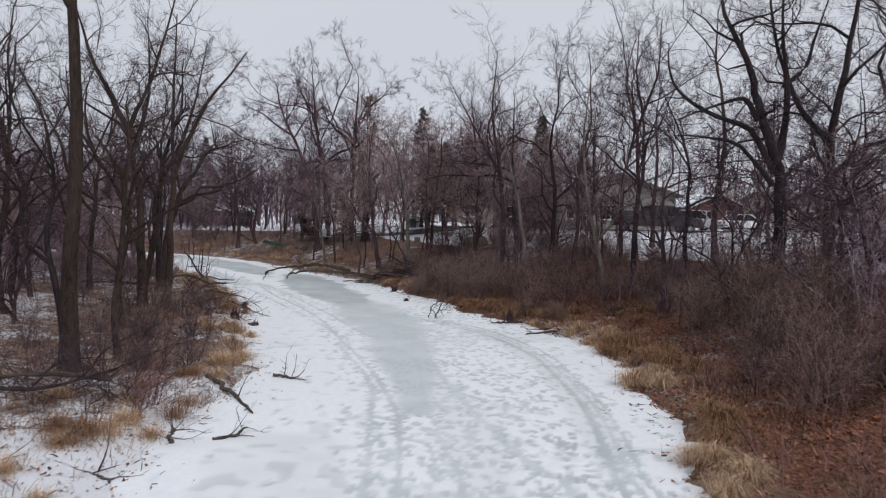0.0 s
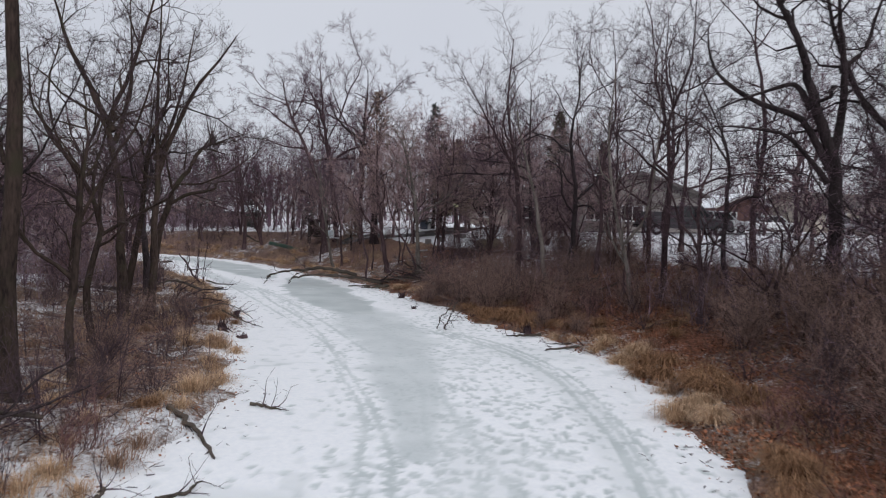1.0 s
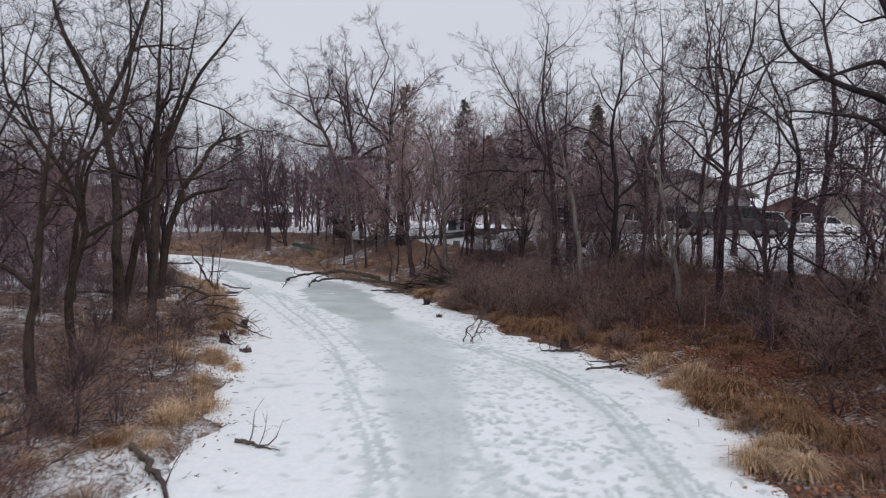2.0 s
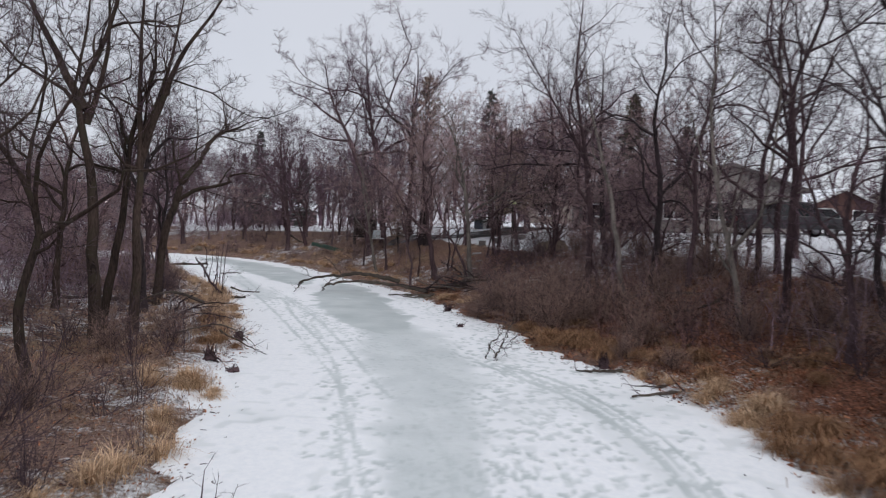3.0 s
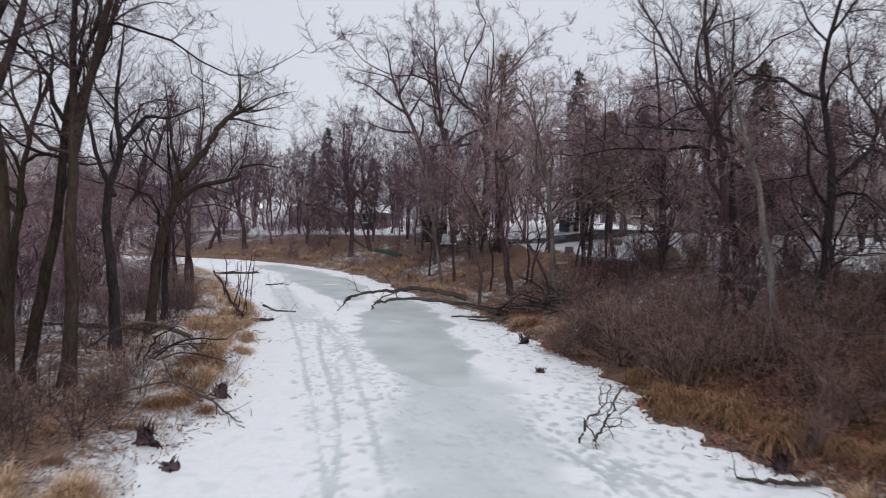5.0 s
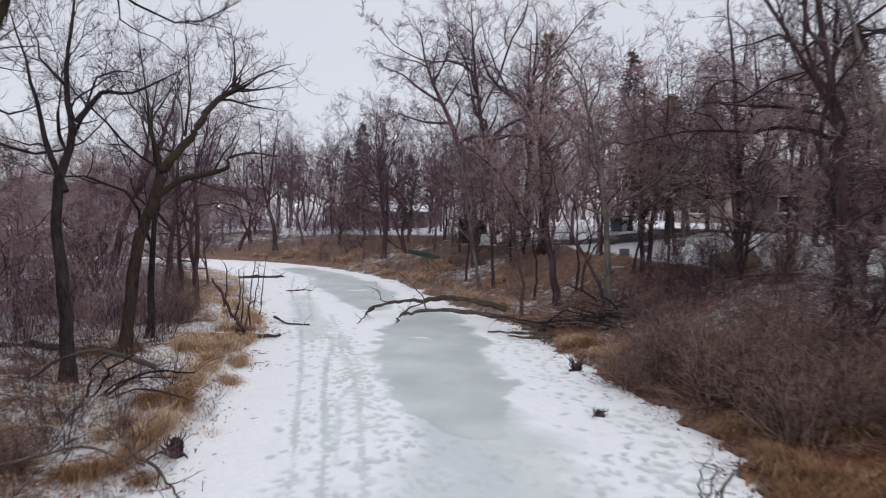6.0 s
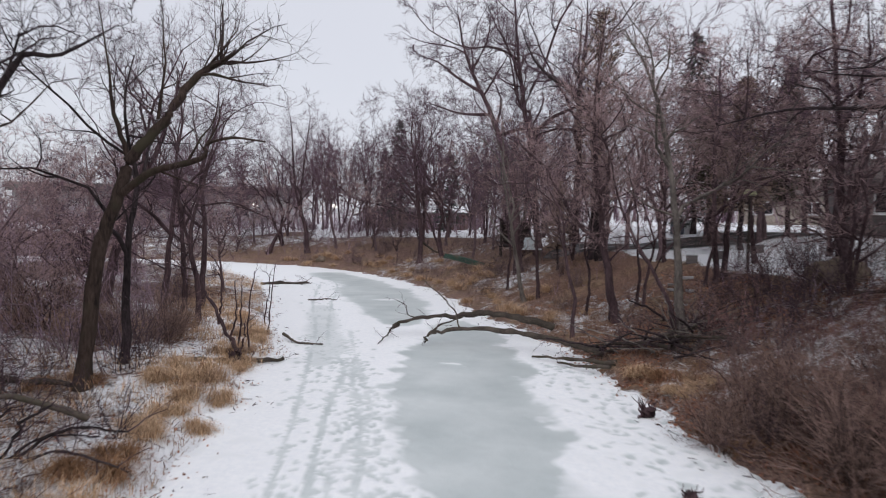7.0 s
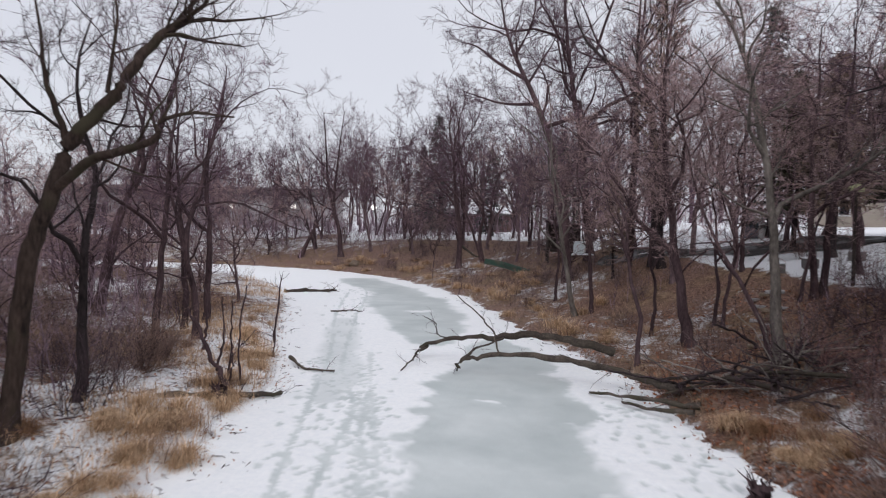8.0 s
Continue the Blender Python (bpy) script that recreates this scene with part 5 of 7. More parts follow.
def blades(points, length, width, rng, lean=0.5, bend=0.6, way=None):
    """Grass blades: each a narrow strip that rises and bends over."""
    n = len(points)
    a = rng.uniform(0, 6.28, n)
    out = np.stack([np.cos(a), np.sin(a), np.zeros(n)], 1) if way is None else way
    ln = length * rng.uniform(0.55, 1.2, n)[:, None]
    tilt = np.abs(rng.normal(lean, 0.36, n))[:, None]
    side = np.stack([-out[:, 1], out[:, 0], np.zeros(n)], 1) * (width * rng.uniform(0.6, 1.3, n))[:, None]
    up = np.array([0, 0, 1.0])
    p0 = points
    p1 = p0 + ln * 0.5 * (np.cos(tilt) * up + np.sin(tilt) * out)
    p2 = p1 + ln * 0.5 * (np.cos(tilt + bend) * up + np.sin(tilt + bend) * out)
    v = np.stack([p0 - side, p0 + side, p1 + side * 0.8, p1 - side * 0.8, p2 + side * 0.25, p2 - side * 0.25], 1).reshape(-1, 3)
    k = np.arange(n)[:, None] * 6
    f = np.concatenate([k + np.array([[0, 1, 2, 3]]), k + np.array([[3, 2, 4, 5]])])
    return v, f


def tussock_mesh(rng, count, spread, length, mat, lean=0.45, bend=0.95):
    a, d = rng.uniform(0, 6.28, count), np.abs(rng.normal(0, spread, count))
    pts = np.stack([np.cos(a) * d, np.sin(a) * d, np.zeros(count)], 1)
    out = unit(np.stack([np.cos(a), np.sin(a), np.zeros(count)], 1) + rng.normal(0, 0.5, (count, 3)) * (1, 1, 0))
    v, f = blades(pts, length, 0.0065, rng, lean, bend, out)
    me = mesh_from_arrays("blade_clump", v, f)
    me.materials.append(mat)
    return me


TUSSOCKS = [tussock_mesh(b_rng, 260, 0.2, 0.58, STRAW), tussock_mesh(b_rng, 260, 0.26, 0.5, STRAW), tussock_mesh(b_rng, 240, 0.26, 0.52, STRAW_BROWN), tussock_mesh(b_rng, 340, 0.17, 0.78, GRASS_RUSSET, 0.5, 1.5), tussock_mesh(b_rng, 340, 0.16, 0.74, STRAW, 0.45, 1.45)]


def tussock(x, y, size, k, rng):
    ob = new("grass_tussock")
    tagged(new("blade_clump", TUSSOCKS[k]), kind="stuff").parent = ob
    place(ob, x, y, rng.uniform(0, 360), size, 0.02)
    return tagged(ob, {2: "brown tussock of dry grass on the bank", 3: "russet tussock of drooping dry grass on the bank"}.get(k, "tan tussock of dry grass at the ice's edge"), "grass", "dry grass tussocks")


t_rng = np.random.default_rng(15)
# pale and russet fountains of grass along the high bank's foot
PALE = [(4.7, 10.2), (4.6, 11.2), (5.2, 17.4), (5.5, 17.9), (5.4, 16.7), (5.2, 23.0), (5.6, 23.2), (4.9, 24.5), (-2.2, 39.6), (-1.6, 39.7), (-2.7, 41.6), (-1.4, 40.2), (-6.8, 23.4), (-6.4, 22.9), (-10.4, 33.9), (-10.3, 32.8), (-10.9, 34.2), (-11.0, 35.8), (-11.4, 35.2), (-12.1, 36.5), (-12.7, 36.9), (-12.9, 36.2), (-13.4, 36.6), (-10.8, 33.2), (-12.9, 39.3), (-12.7, 38.8), (-14.2, 41.4), (-14.9, 42.2), (-15.4, 43.0)]
RUSSET = [(5.3, 12.4), (5.8, 13.2), (6.2, 18.4), (5.9, 19.2), (5.7, 20.6), (6.5, 20.2), (6.6, 18.0), (6.3, 21.6), (5.4, 21.6), (5.2, 25.6), (4.4, 27.6), (3.4, 28.9), (2.8, 29.6), (2.4, 30.4), (3.4, 29.9), (4.1, 28.4), (2.9, 31.0), (1.9, 30.9), (1.5, 31.9), (-1.0, 38.0), (-0.7, 39.8), (-0.1, 40.3), (0.9, 33.4), (-1.9, 40.9), (-6.0, 11.2), (-5.6, 16.2), (-8.2, 28.4), (-8.7, 29.3), (-9.3, 30.1), (-8.6, 27.6), (-9.5, 31.3), (-9.9, 31.0), (-10.2, 31.9), (-13.7, 34.9), (-14.3, 34.4)]
for k, spots in ((4, PALE), (3, RUSSET)):
    for x, y in spots:
        for j in range(2):
            tussock(x + t_rng.normal(0, 0.2), y + t_rng.normal(0, 0.2), t_rng.uniform(0.42, 0.74) if x < 0 else t_rng.uniform(0.6, 1.0), k, t_rng)
NAMED = [(5.9, 19.6), (5.6, 22.2), (4.2, 26.4), (-5.0, 12.2), (-5.5, 11.5), (-5.0, 16.4), (-5.2, 17.6), (-5.8, 19.8), (-6.3, 20.6), (-6.9, 22.6), (-7.2, 23.4), (-7.6, 23.0), (-7.1, 24.2), (-8.2, 29.0), (-8.9, 30.2), (-12.6, 37.2), (-13.3, 37.0), (-12.1, 36.0), (-11.6, 35.4), (-13.2, 39.9), (-13.6, 39.2), (-13.9, 40.6), (-14.5, 42.6), (-15.6, 43.8), (-16.9, 45.0), (-17.6, 46.2), (-19.0, 48.0), (-1.7, 41.2), (-14.2, 60.0), (-15.2, 61.4), (-16.6, 62.9), (-24.0, 70.4), (-31.0, 73.8), (-33.8, 74.3)]
for x, y in NAMED:
    for k in range(2 if y < 30 else 3):
        tussock(x + t_rng.normal(0, 0.35), y + t_rng.normal(0, 0.35), t_rng.uniform(0.45, 0.95), int(t_rng.integers(0, 3)) if k else 0, t_rng)
for x, y, rng in scatter(24, (-3, 8, 9, 44), lambda x, y, r, l: 0.4 < r < 3.5, 0.7, 19, []):
    tussock(x, y, rng.uniform(0.5, 0.9), 3 if rng.random() < 0.7 else 2, rng)
for x, y, rng in scatter(42, (-34, -5, 46, 76), lambda x, y, r, l: 0.3 < r < 4.5, 0.7, 38, []):
    tussock(x, y, rng.uniform(0.7, 1.3), int(rng.integers(0, 2)), rng)
for x, y, rng in scatter(12, (-11, -4, 8, 17), lambda x, y, r, l: 0.1 < l < 5, 0.5, 37, []):
    tussock(x, y, rng.uniform(0.4, 0.8), int(rng.integers(0, 3)), rng)
for x, y, rng in scatter(36, (-22, -4, 9, 50), lambda x, y, r, l: 0.25 < l < 5, 0.6, 20, []):
    tussock(x, y, rng.uniform(0.4, 0.85), 2 if rng.random() < 0.6 else 1, rng)


def sown(count, box, weight, rng):
    """Random places on the ground, kept with the chance that weight gives."""
    x, y = rng.uniform(box[0], box[1], count), rng.uniform(box[2], box[3], count)
    r, l = bank_distances(x, y)
    keep = rng.random(count) < weight(x, y, r, l)
    x, y = x[keep], y[keep]
    return np.stack([x, y, np.maximum(ground_heights(x, y) - 0.01, 0.03)], 1)


def stuff(name, arrays, mat, label, category):
    me = mesh_from_arrays(name, *arrays)
    me.materials.append(mat)
    tagged(new(name, me), label, category, kind="stuff")


s_rng = np.random.default_rng(33)
clumps = lambda x, y: ease(0.42, 0.62, value_noise(x, y, 1.1, 51)) * 0.75 + 0.25
pts = sown(150000, (-5, 16, 7, 50), lambda x, y, r, l: np.where((r > 0.15) & (r < 8.5), clumps(x, y) * np.where(r < 3, 0.9, 0.55), 0), s_rng)
stuff("bank_stems", blades(pts, 0.36, 0.0055, s_rng, 0.85, 0.5), STEM_RED, "russet dead stems matted on the steep bank", "undergrowth")
pts = sown(260000, (-26, 12, 7, 72), lambda x, y, r, l: np.where((r > 0.05) & (r < 7), clumps(x + 9, y) * np.where(x < -10, 0.4, np.where((x < 1) & (y > 40), 1.0, 0.35)), 0), s_rng)
stuff("bank_grass", blades(pts, 0.34, 0.006, s_rng, 0.85, 0.6), STRAW_BROWN, "brown dry grass lying on the slope", "grass")
pts = sown(150000, (-30, -4, 8, 62), lambda x, y, r, l: np.where((l > 0.1) & (l < 14), ease(0.46, 0.62, value_noise(x, y, 1.4, 52)) * 0.75 + np.where((y > 29) & (y < 42), 0.2, 0.12), 0), s_rng)
stuff("low_bank_grass", blades(pts, 0.33, 0.0055, s_rng, 0.8, 0.6), STRAW_BROWN, "flattened brown grass poking through snow", "grass")
pts = sown(120000, (-30, -9, 22, 60), lambda x, y, r, l: np.where((l > 0.15) & (l < 6), ease(0.42, 0.6, value_noise(x, y, 1.7, 57)) * np.where(y > 40, 0.7, 0.3) * ease(6, 3, l), 0), s_rng)
stuff("tan_grass", blades(pts, 0.45, 0.0065, s_rng, 0.6, 0.7), STRAW, "pale tan grass bed along the low shore", "grass")


def leaf_arrays(pts, rng, size=0.036):
    n = len(pts)
    nrm = unit(np.array([0, 0, 1.0]) + rng.normal(0, 0.35, (n, 3)))
    u, v = across(nrm)
    a = rng.uniform(0, 6.28, n)[:, None]
    s = (size * rng.uniform(0.6, 1.3, n))[:, None]
    e1, e2 = (np.cos(a) * u + np.sin(a) * v) * s, (np.cos(a) * v - np.sin(a) * u) * s * 0.62
    c = pts + np.array([0, 0, 0.02])
    curl = nrm * s * 0.35
    verts = np.stack([c - e1 + curl, c - e2, c + e1 + curl, c + e2], 1).reshape(-1, 3)
    k = np.arange(n)[:, None] * 4
    return verts, np.zeros((0, 4), int), True, np.concatenate([k + np.array([[0, 1, 3]]), k + np.array([[1, 2, 3]])])


pts = sown(170000, (-8, 15, 7, 52), lambda x, y, r, l: np.where((r > 0.0) & (r < 9), np.where(y > 40, 0.3, 1.0) * (0.25 + 0.75 * ease(0.4, 0.6, value_noise(x, y, 1.7, 53))), np.exp(-((r / 0.25) ** 2)) * 0.22 * value_noise(x, y, 0.9, 58)), s_rng)
stuff("fallen_leaves", leaf_arrays(pts, s_rng, 0.048), LEAF, "brown fallen leaves strewn over the bank", "leaves")
pts = sown(40000, (-26, -4, 8, 55), lambda x, y, r, l: np.where(l > -0.05, np.where(l < 9, np.where(y < 20, 0.6, 0.85), 0.1), np.exp(-((l / 0.25) ** 2)) * 0.5), s_rng)
stuff("fallen_leaves", leaf_arrays(pts, s_rng), LEAF, "brown fallen leaves scattered on the low snowy bank", "leaves")


def thicket(name, pts, h, rng, mat, label, kids=5, thick=0.011):
    """Leafless brush too dense to count: thin stems, each with a few side shoots."""
    n = len(pts)
    ln = h * rng.uniform(0.45, 1.15, n)
    d = unit(np.array([0, 0, 1.0]) + rng.normal(0, 0.32, (n, 3)))
    mid = pts + d * (ln * 0.5)[:, None]
    d2 = unit(d + rng.normal(0, 0.25, (n, 3)))
    p = np.stack([pts, mid, mid + d2 * (ln * 0.5)[:, None]], 1)
    r = (thick * rng.uniform(0.6, 1.4, n))[:, None] * np.array([[1, 0.7, 0.3]])
    l1 = shoots(rng, p, r, ln, kids, (0.2, 1.0), (20, 60), 0.42, 2, 0.2, 0.05, 0.01, 0, 0.4, 0.006)
    l2 = shoots(rng, *l1, 2, (0.3, 1.0), (20, 60), 0.6, 1, 0.2, 0.05, 0.01, 0, 0.4, 0.005)
    me = mesh_from_arrays(name, *tubes([(p, r, 3), (l1[0], l1[1], 3), (l2[0], l2[1], 3)]))
    me.materials.append(mat)
    tagged(new(name, me), label, "brush", kind="stuff")


HAZE = island_surface("brush_purplish", (0.05, 0.035, 0.043), (0.5, 0.36, 0.43))
in_patches = lambda x, y, k: ease(0.4, 0.62, value_noise(x, y, 3.2, k))
pts = sown(6600, (-50, -9, 12, 66), lambda x, y, r, l: np.where((l > 6.5) & (-x > 0.5 * y), (0.12 + 0.8 * in_patches(x, y, 61)) * ease(18, 27, y + 0.4 * l), 0), s_rng)
thicket("thicket", pts, 3.2, s_rng, HAZE, "leafless purplish brush filling the low woods")
pts = sown(3000, (-100, -28, 30, 110), lambda x, y, r, l: np.where((l > 9) | (r > 6), 0.6, 0), s_rng)
thicket("thicket", pts, 4.2, s_rng, HAZE, "far leafless brush beyond the bend", 4, 0.02)
pts = sown(1700, (4, 22, 10, 42), lambda x, y, r, l: np.where((r > 3.2) & (r < 9.5), 0.2 + 0.8 * in_patches(x, y, 62), 0), s_rng)
thicket("thicket", pts, 1.8, s_rng, HAZE, "leafless brush along the top of the bank")
pts = sown(2400, (9, 24, 9, 27), lambda x, y, r, l: np.where((r > 5) & (r < 12), 0.25 + 0.75 * in_patches(x, y, 68), 0), s_rng)
thicket("thicket", pts, 3.0, s_rng, HAZE, "tall leafless brush above the bank", 4)
pts = sown(1300, (4.6, 11, 6.3, 16), lambda x, y, r, l: np.where((r > 1.1) & (r < 5), 0.15 + 0.85 * ease(0.4, 0.55, value_noise(x, y, 2.0, 70)), 0), s_rng)
thicket("thicket", pts, 1.35, s_rng, SHRUB_RED, "dense dark red-brown brush on the near bank", 4, 0.008)
pts = sown(1000, (-1, 9, 27, 42), lambda x, y, r, l: np.where((r > 0.9) & (r < 6), 0.1 + 0.9 * ease(0.42, 0.58, value_noise(x, y, 2.2, 72)), 0), s_rng)
thicket("thicket", pts, 1.4, s_rng, SHRUB_RED, "dense russet brush on the steep bank", 4, 0.008)
pts = sown(1500, (-4, 10, 32, 50), lambda x, y, r, l: np.where((r > 2.2) & (r < 9), 0.9 * in_patches(x, y, 63), 0), s_rng)
thicket("thicket", pts, 1.7, s_rng, SHRUB, "grey leafless brush under the bank's trees")
pts = sown(1800, (-26, -10, 30, 52), lambda x, y, r, l: np.where((l > 3.2) & (l < 10), 0.08 + 0.92 * in_patches(x, y, 66), 0), s_rng)
thicket("thicket", pts, 2.0, s_rng, HAZE, "leafless purplish brush on the low bank")
pts = sown(1300, (-8, 12, 42, 62), lambda x, y, r, l: np.where((r > 3.5) & (r < 11), 0.9 * in_patches(x, y, 67), 0), s_rng)
thicket("thicket", pts, 1.0, s_rng, HAZE, "leafless brush before the lawn", 4)
pts = sown(2000, (-45, 60, 84, 122), lambda x, y, r, l: 0 * x + 0.8, s_rng)
thicket("thicket", pts, 4.0, s_rng, HAZE, "distant leafless brush at the edge of the yards", 4, 0.025)
pts = sown(1800, (28, 60, 15, 84), lambda x, y, r, l: np.where((y < 56) | (x > 48), 0.8, 0), s_rng)
thicket("thicket", pts, 3.6, s_rng, HAZE, "leafless brush beyond the lawn", 4, 0.02)
pts = sown(7000, (-60, -9, 46, 84), lambda x, y, r, l: np.where((r > 0.6) & (r < 9), 0.25 + 0.75 * in_patches(x, y, 64), 0), s_rng)
thicket("thicket", pts, 1.1, s_rng, SHRUB, "low grey-brown brush along the outer bank", 4, 0.009)


# twigs and bark crumbs dropped on the snow near the shores
pts = sown(60000, (-26, 6, 7, 60), lambda x, y, r, l: np.where(np.maximum(r, l) < 0.25, np.exp(-((np.maximum(r, l) / 0.55) ** 2)) * 0.55 * value_noise(x, y, 1.3, 59), 0), s_rng)
n = len(pts)
way = unit(np.stack([s_rng.normal(0, 1, n), s_rng.normal(0, 1, n), s_rng.normal(0.05, 0.12, n)], 1)) * s_rng.uniform(0.05, 0.38, n)[:, None] ** 1.3
litter = np.stack([pts + (0, 0, 0.012), pts + way * 0.5 + s_rng.normal(0, 0.02, (n, 3)) * (1, 1, 0.2) + (0, 0, 0.015), pts + way + (0, 0, 0.012)], 1)
stuff("shore_litter", tubes([(litter, np.full((n, 3), 0.006) * s_rng.uniform(0.6, 1.8, n)[:, None], 3)]), TWIG_DARK, "dark twigs and bark crumbs strewn along the shores", "twigs")
pts = sown(16000, (-26, -5, 9, 54), lambda x, y, r, l: np.where((l > 0.2) & (l < 9), 0.15 + 0.85 * ease(0.4, 0.6, value_noise(x, y, 1.2, 71)), 0), s_rng)
n = len(pts)
way = unit(np.stack([s_rng.normal(0, 1, n), s_rng.normal(0, 1, n), np.abs(s_rng.normal(0.1, 0.25, n))], 1)) * s_rng.uniform(0.1, 0.6, n)[:, None] ** 1.3
litter = np.stack([pts + (0, 0, 0.014), pts + way * 0.5 + s_rng.normal(0, 0.02, (n, 3)) * (1, 1, 0.2) + (0, 0, 0.02), pts + way + (0, 0, 0.014)], 1)
stuff("twig_litter", tubes([(litter, np.full((n, 3), 0.0065) * s_rng.uniform(0.6, 1.8, n)[:, None], 3)]), TWIG_DARK, "dark twigs littered over the low snowy bank", "twigs")
pts = sown(3000, (-85, -28, 73, 104), lambda x, y, r, l: np.where(r > 3, 0.75, 0), s_rng)
thicket("thicket", pts, 1.9, s_rng, HAZE, "dark brush before the long building", 4, 0.018)


# ---- deadwood ----
def wood_thing(name, label, category, pieces, mat, rng, twigs=0, twig_len=0.5, group="", bare_parts=("limb",)):
    """Fallen wood: one mesh for each piece (places in the world, radius, name), twigs on it as one more part."""
    base = Vector(pieces[0][0][0])
    ob = new(name)
    ob.location = base
    lines = []
    for pts, radius, part_name in pieces:
        p, r, n = trunk_line(rng, [tuple(Vector(q) - base) for q in pts], radius, 0.42, 6, 1.15)
        p[:, 1:-1] += rng.normal(0, radius * 0.22, p[:, 1:-1].shape)
        r *= 1 + rng.normal(0, 0.13, r.shape)
        me = mesh_from_arrays(part_name, *tubes([(p, r, 8)]))
        me.materials.append(mat)
        new(part_name, me).parent = ob
        lines.append((p, r, n))
    if twigs:
        batches = []
        for p, r, n in lines:
            a = shoots(rng, p, r, np.array([twig_len / 0.5]), twigs, (0.25, 1.0), (30, 75), 0.5, 4, 0.2, 0.03, 0.02, 0, 0.3, 0.006)
            b = shoots(rng, *a, 4, (0.2, 1.0), (25, 60), 0.5, 2, 0.2, 0.02, 0.012, 0, 0.3, 0.004)
            batches += [(a[0], a[1], 4), (b[0], b[1], 3)]
        me = mesh_from_arrays("twig_spray", *tubes(batches))
        me.materials.append(TWIG_DARK)
        tagged(new("twig_spray", me), kind="stuff").parent = ob
    return tagged(ob, label, category, group)


d_rng = np.random.default_rng(40)
wood_thing("fallen_tree", "fallen mossy tree reaching from the bank onto the ice", "log", [
    ([(-3.9, 43.5, 0.34), (-4.8, 43.9, 0.42), (-5.65, 44.2, 0.55), (-7.06, 44.25, 0.63), (-8.35, 44.2, 0.6), (-9.4, 44.2, 0.41), (-9.65, 44.0, 0.1)], 0.105, "limb"),
    ([(-5.9, 46.5, 0.5), (-7.0, 46.1, 0.8), (-8.0, 45.7, 0.95), (-9.0, 45.6, 0.84), (-10.04, 45.6, 0.69), (-11.2, 45.6, 0.35)], 0.115, "limb"),
    ([(-11.1, 45.6, 0.37), (-11.15, 45.0, 0.3), (-11.05, 44.5, 0.24), (-10.95, 43.7, 0.04)], 0.04, "branch"),
    ([(-9.4, 44.2, 0.42), (-9.3, 44.8, 0.63), (-8.8, 45.5, 0.86)], 0.045, "branch"),
    ([(-8.4, 44.3, 0.55), (-8.82, 45.0, 1.04), (-9.3, 45.0, 1.5), (-9.84, 45.0, 2.0)], 0.03, "branch"),
    ([(-10.4, 45.6, 0.6), (-10.9, 45.8, 0.75), (-11.0, 45.9, 1.0), (-11.4, 46.0, 1.2)], 0.022, "branch"),
], DEADWOOD, d_rng, 4, 0.6)
for pts, r in (([(-3.4, 42.4, 0.30), (-4.5, 42.9, 0.2), (-5.9, 43.3, 0.1)], 0.07), ([(-3.5, 41.9, 0.28), (-4.3, 42.3, 0.17), (-5.0, 42.8, 0.1)], 0.055), ([(-2.0, 42.8, 0.75), (-3.2, 43.7, 0.62), (-4.7, 44.5, 0.22)], 0.075), ([(-1.4, 44.6, 1.1), (-2.6, 44.1, 0.75), (-4.2, 43.2, 0.3)], 0.06), ([(-0.6, 43.0, 1.1), (-2.2, 43.6, 0.85), (-3.3, 43.4, 0.5)], 0.05)):
    wood_thing("log", "weathered log heaped at the foot of the bank", "log", [(pts, r, "limb")], DEADWOOD, d_rng, 3, 0.6, "driftwood heap")
for k in range(44):
    x, y = d_rng.normal(-2.0, 1.0), d_rng.normal(43.9, 0.75)
    a, ln, rise = d_rng.uniform(0, 6.28), d_rng.uniform(0.8, 2.4), d_rng.uniform(0.0, 0.5)
    z = max(ground_z(x, y), 0.05) + d_rng.uniform(0.02, 0.3)
    wood_thing("dead_branch", "dead grey branch in a brush heap on the bank", "branch", [([(x, y, z), (x + ln * 0.5 * math.cos(a), y + ln * 0.5 * math.sin(a), z + rise * ln * 0.6), (x + ln * math.cos(a), y + ln * math.sin(a), z + rise * ln)], d_rng.uniform(0.015, 0.05), "limb")], BARK_DARK if k % 3 else BARK_PALE, d_rng, 6, 0.7, "driftwood heap")
# pale stems fanned out above the heap
for k in range(9):
    a, ln = -0.75 + 0.2 * k, d_rng.uniform(1.5, 2.6)
    wood_thing("dead_branch", "pale dead stem slanting up from a brush heap", "branch", [([(-1.7, 43.5, 0.35), (-1.7 + 0.5 * ln * math.sin(a), 43.6, 0.35 + 0.5 * ln * math.cos(a)), (-1.65 + ln * math.sin(a), 43.9, 0.3 + 0.92 * ln * math.cos(a))], 0.018, "limb")], BARK_PALE, d_rng, 4, 0.6, "driftwood heap")
# a bough whose arms arch out of the low bank's grass
wood_thing("fallen_bough", "dark dead bough with arms arching over grass", "branch", [
    ([(-11.3, 31.0, 0.3), (-10.9, 31.2, 0.9), (-10.3, 31.3, 1.28)], 0.035, "limb"), ([(-11.2, 31.0, 0.3), (-10.3, 31.2, 0.9), (-9.2, 31.4, 1.0)], 0.035, "limb"),
    ([(-11.2, 30.9, 0.28), (-10.1, 31.1, 0.62), (-8.95, 31.3, 0.45)], 0.03, "limb"), ([(-11.3, 30.9, 0.3), (-11.0, 30.7, 1.0), (-10.6, 30.6, 1.35)], 0.028, "limb"), ([(-11.3, 31.0, 0.3), (-10.5, 31.3, 0.75), (-9.6, 31.4, 0.85)], 0.025, "limb"),
], BARK_DARK, d_rng, 7, 0.8)
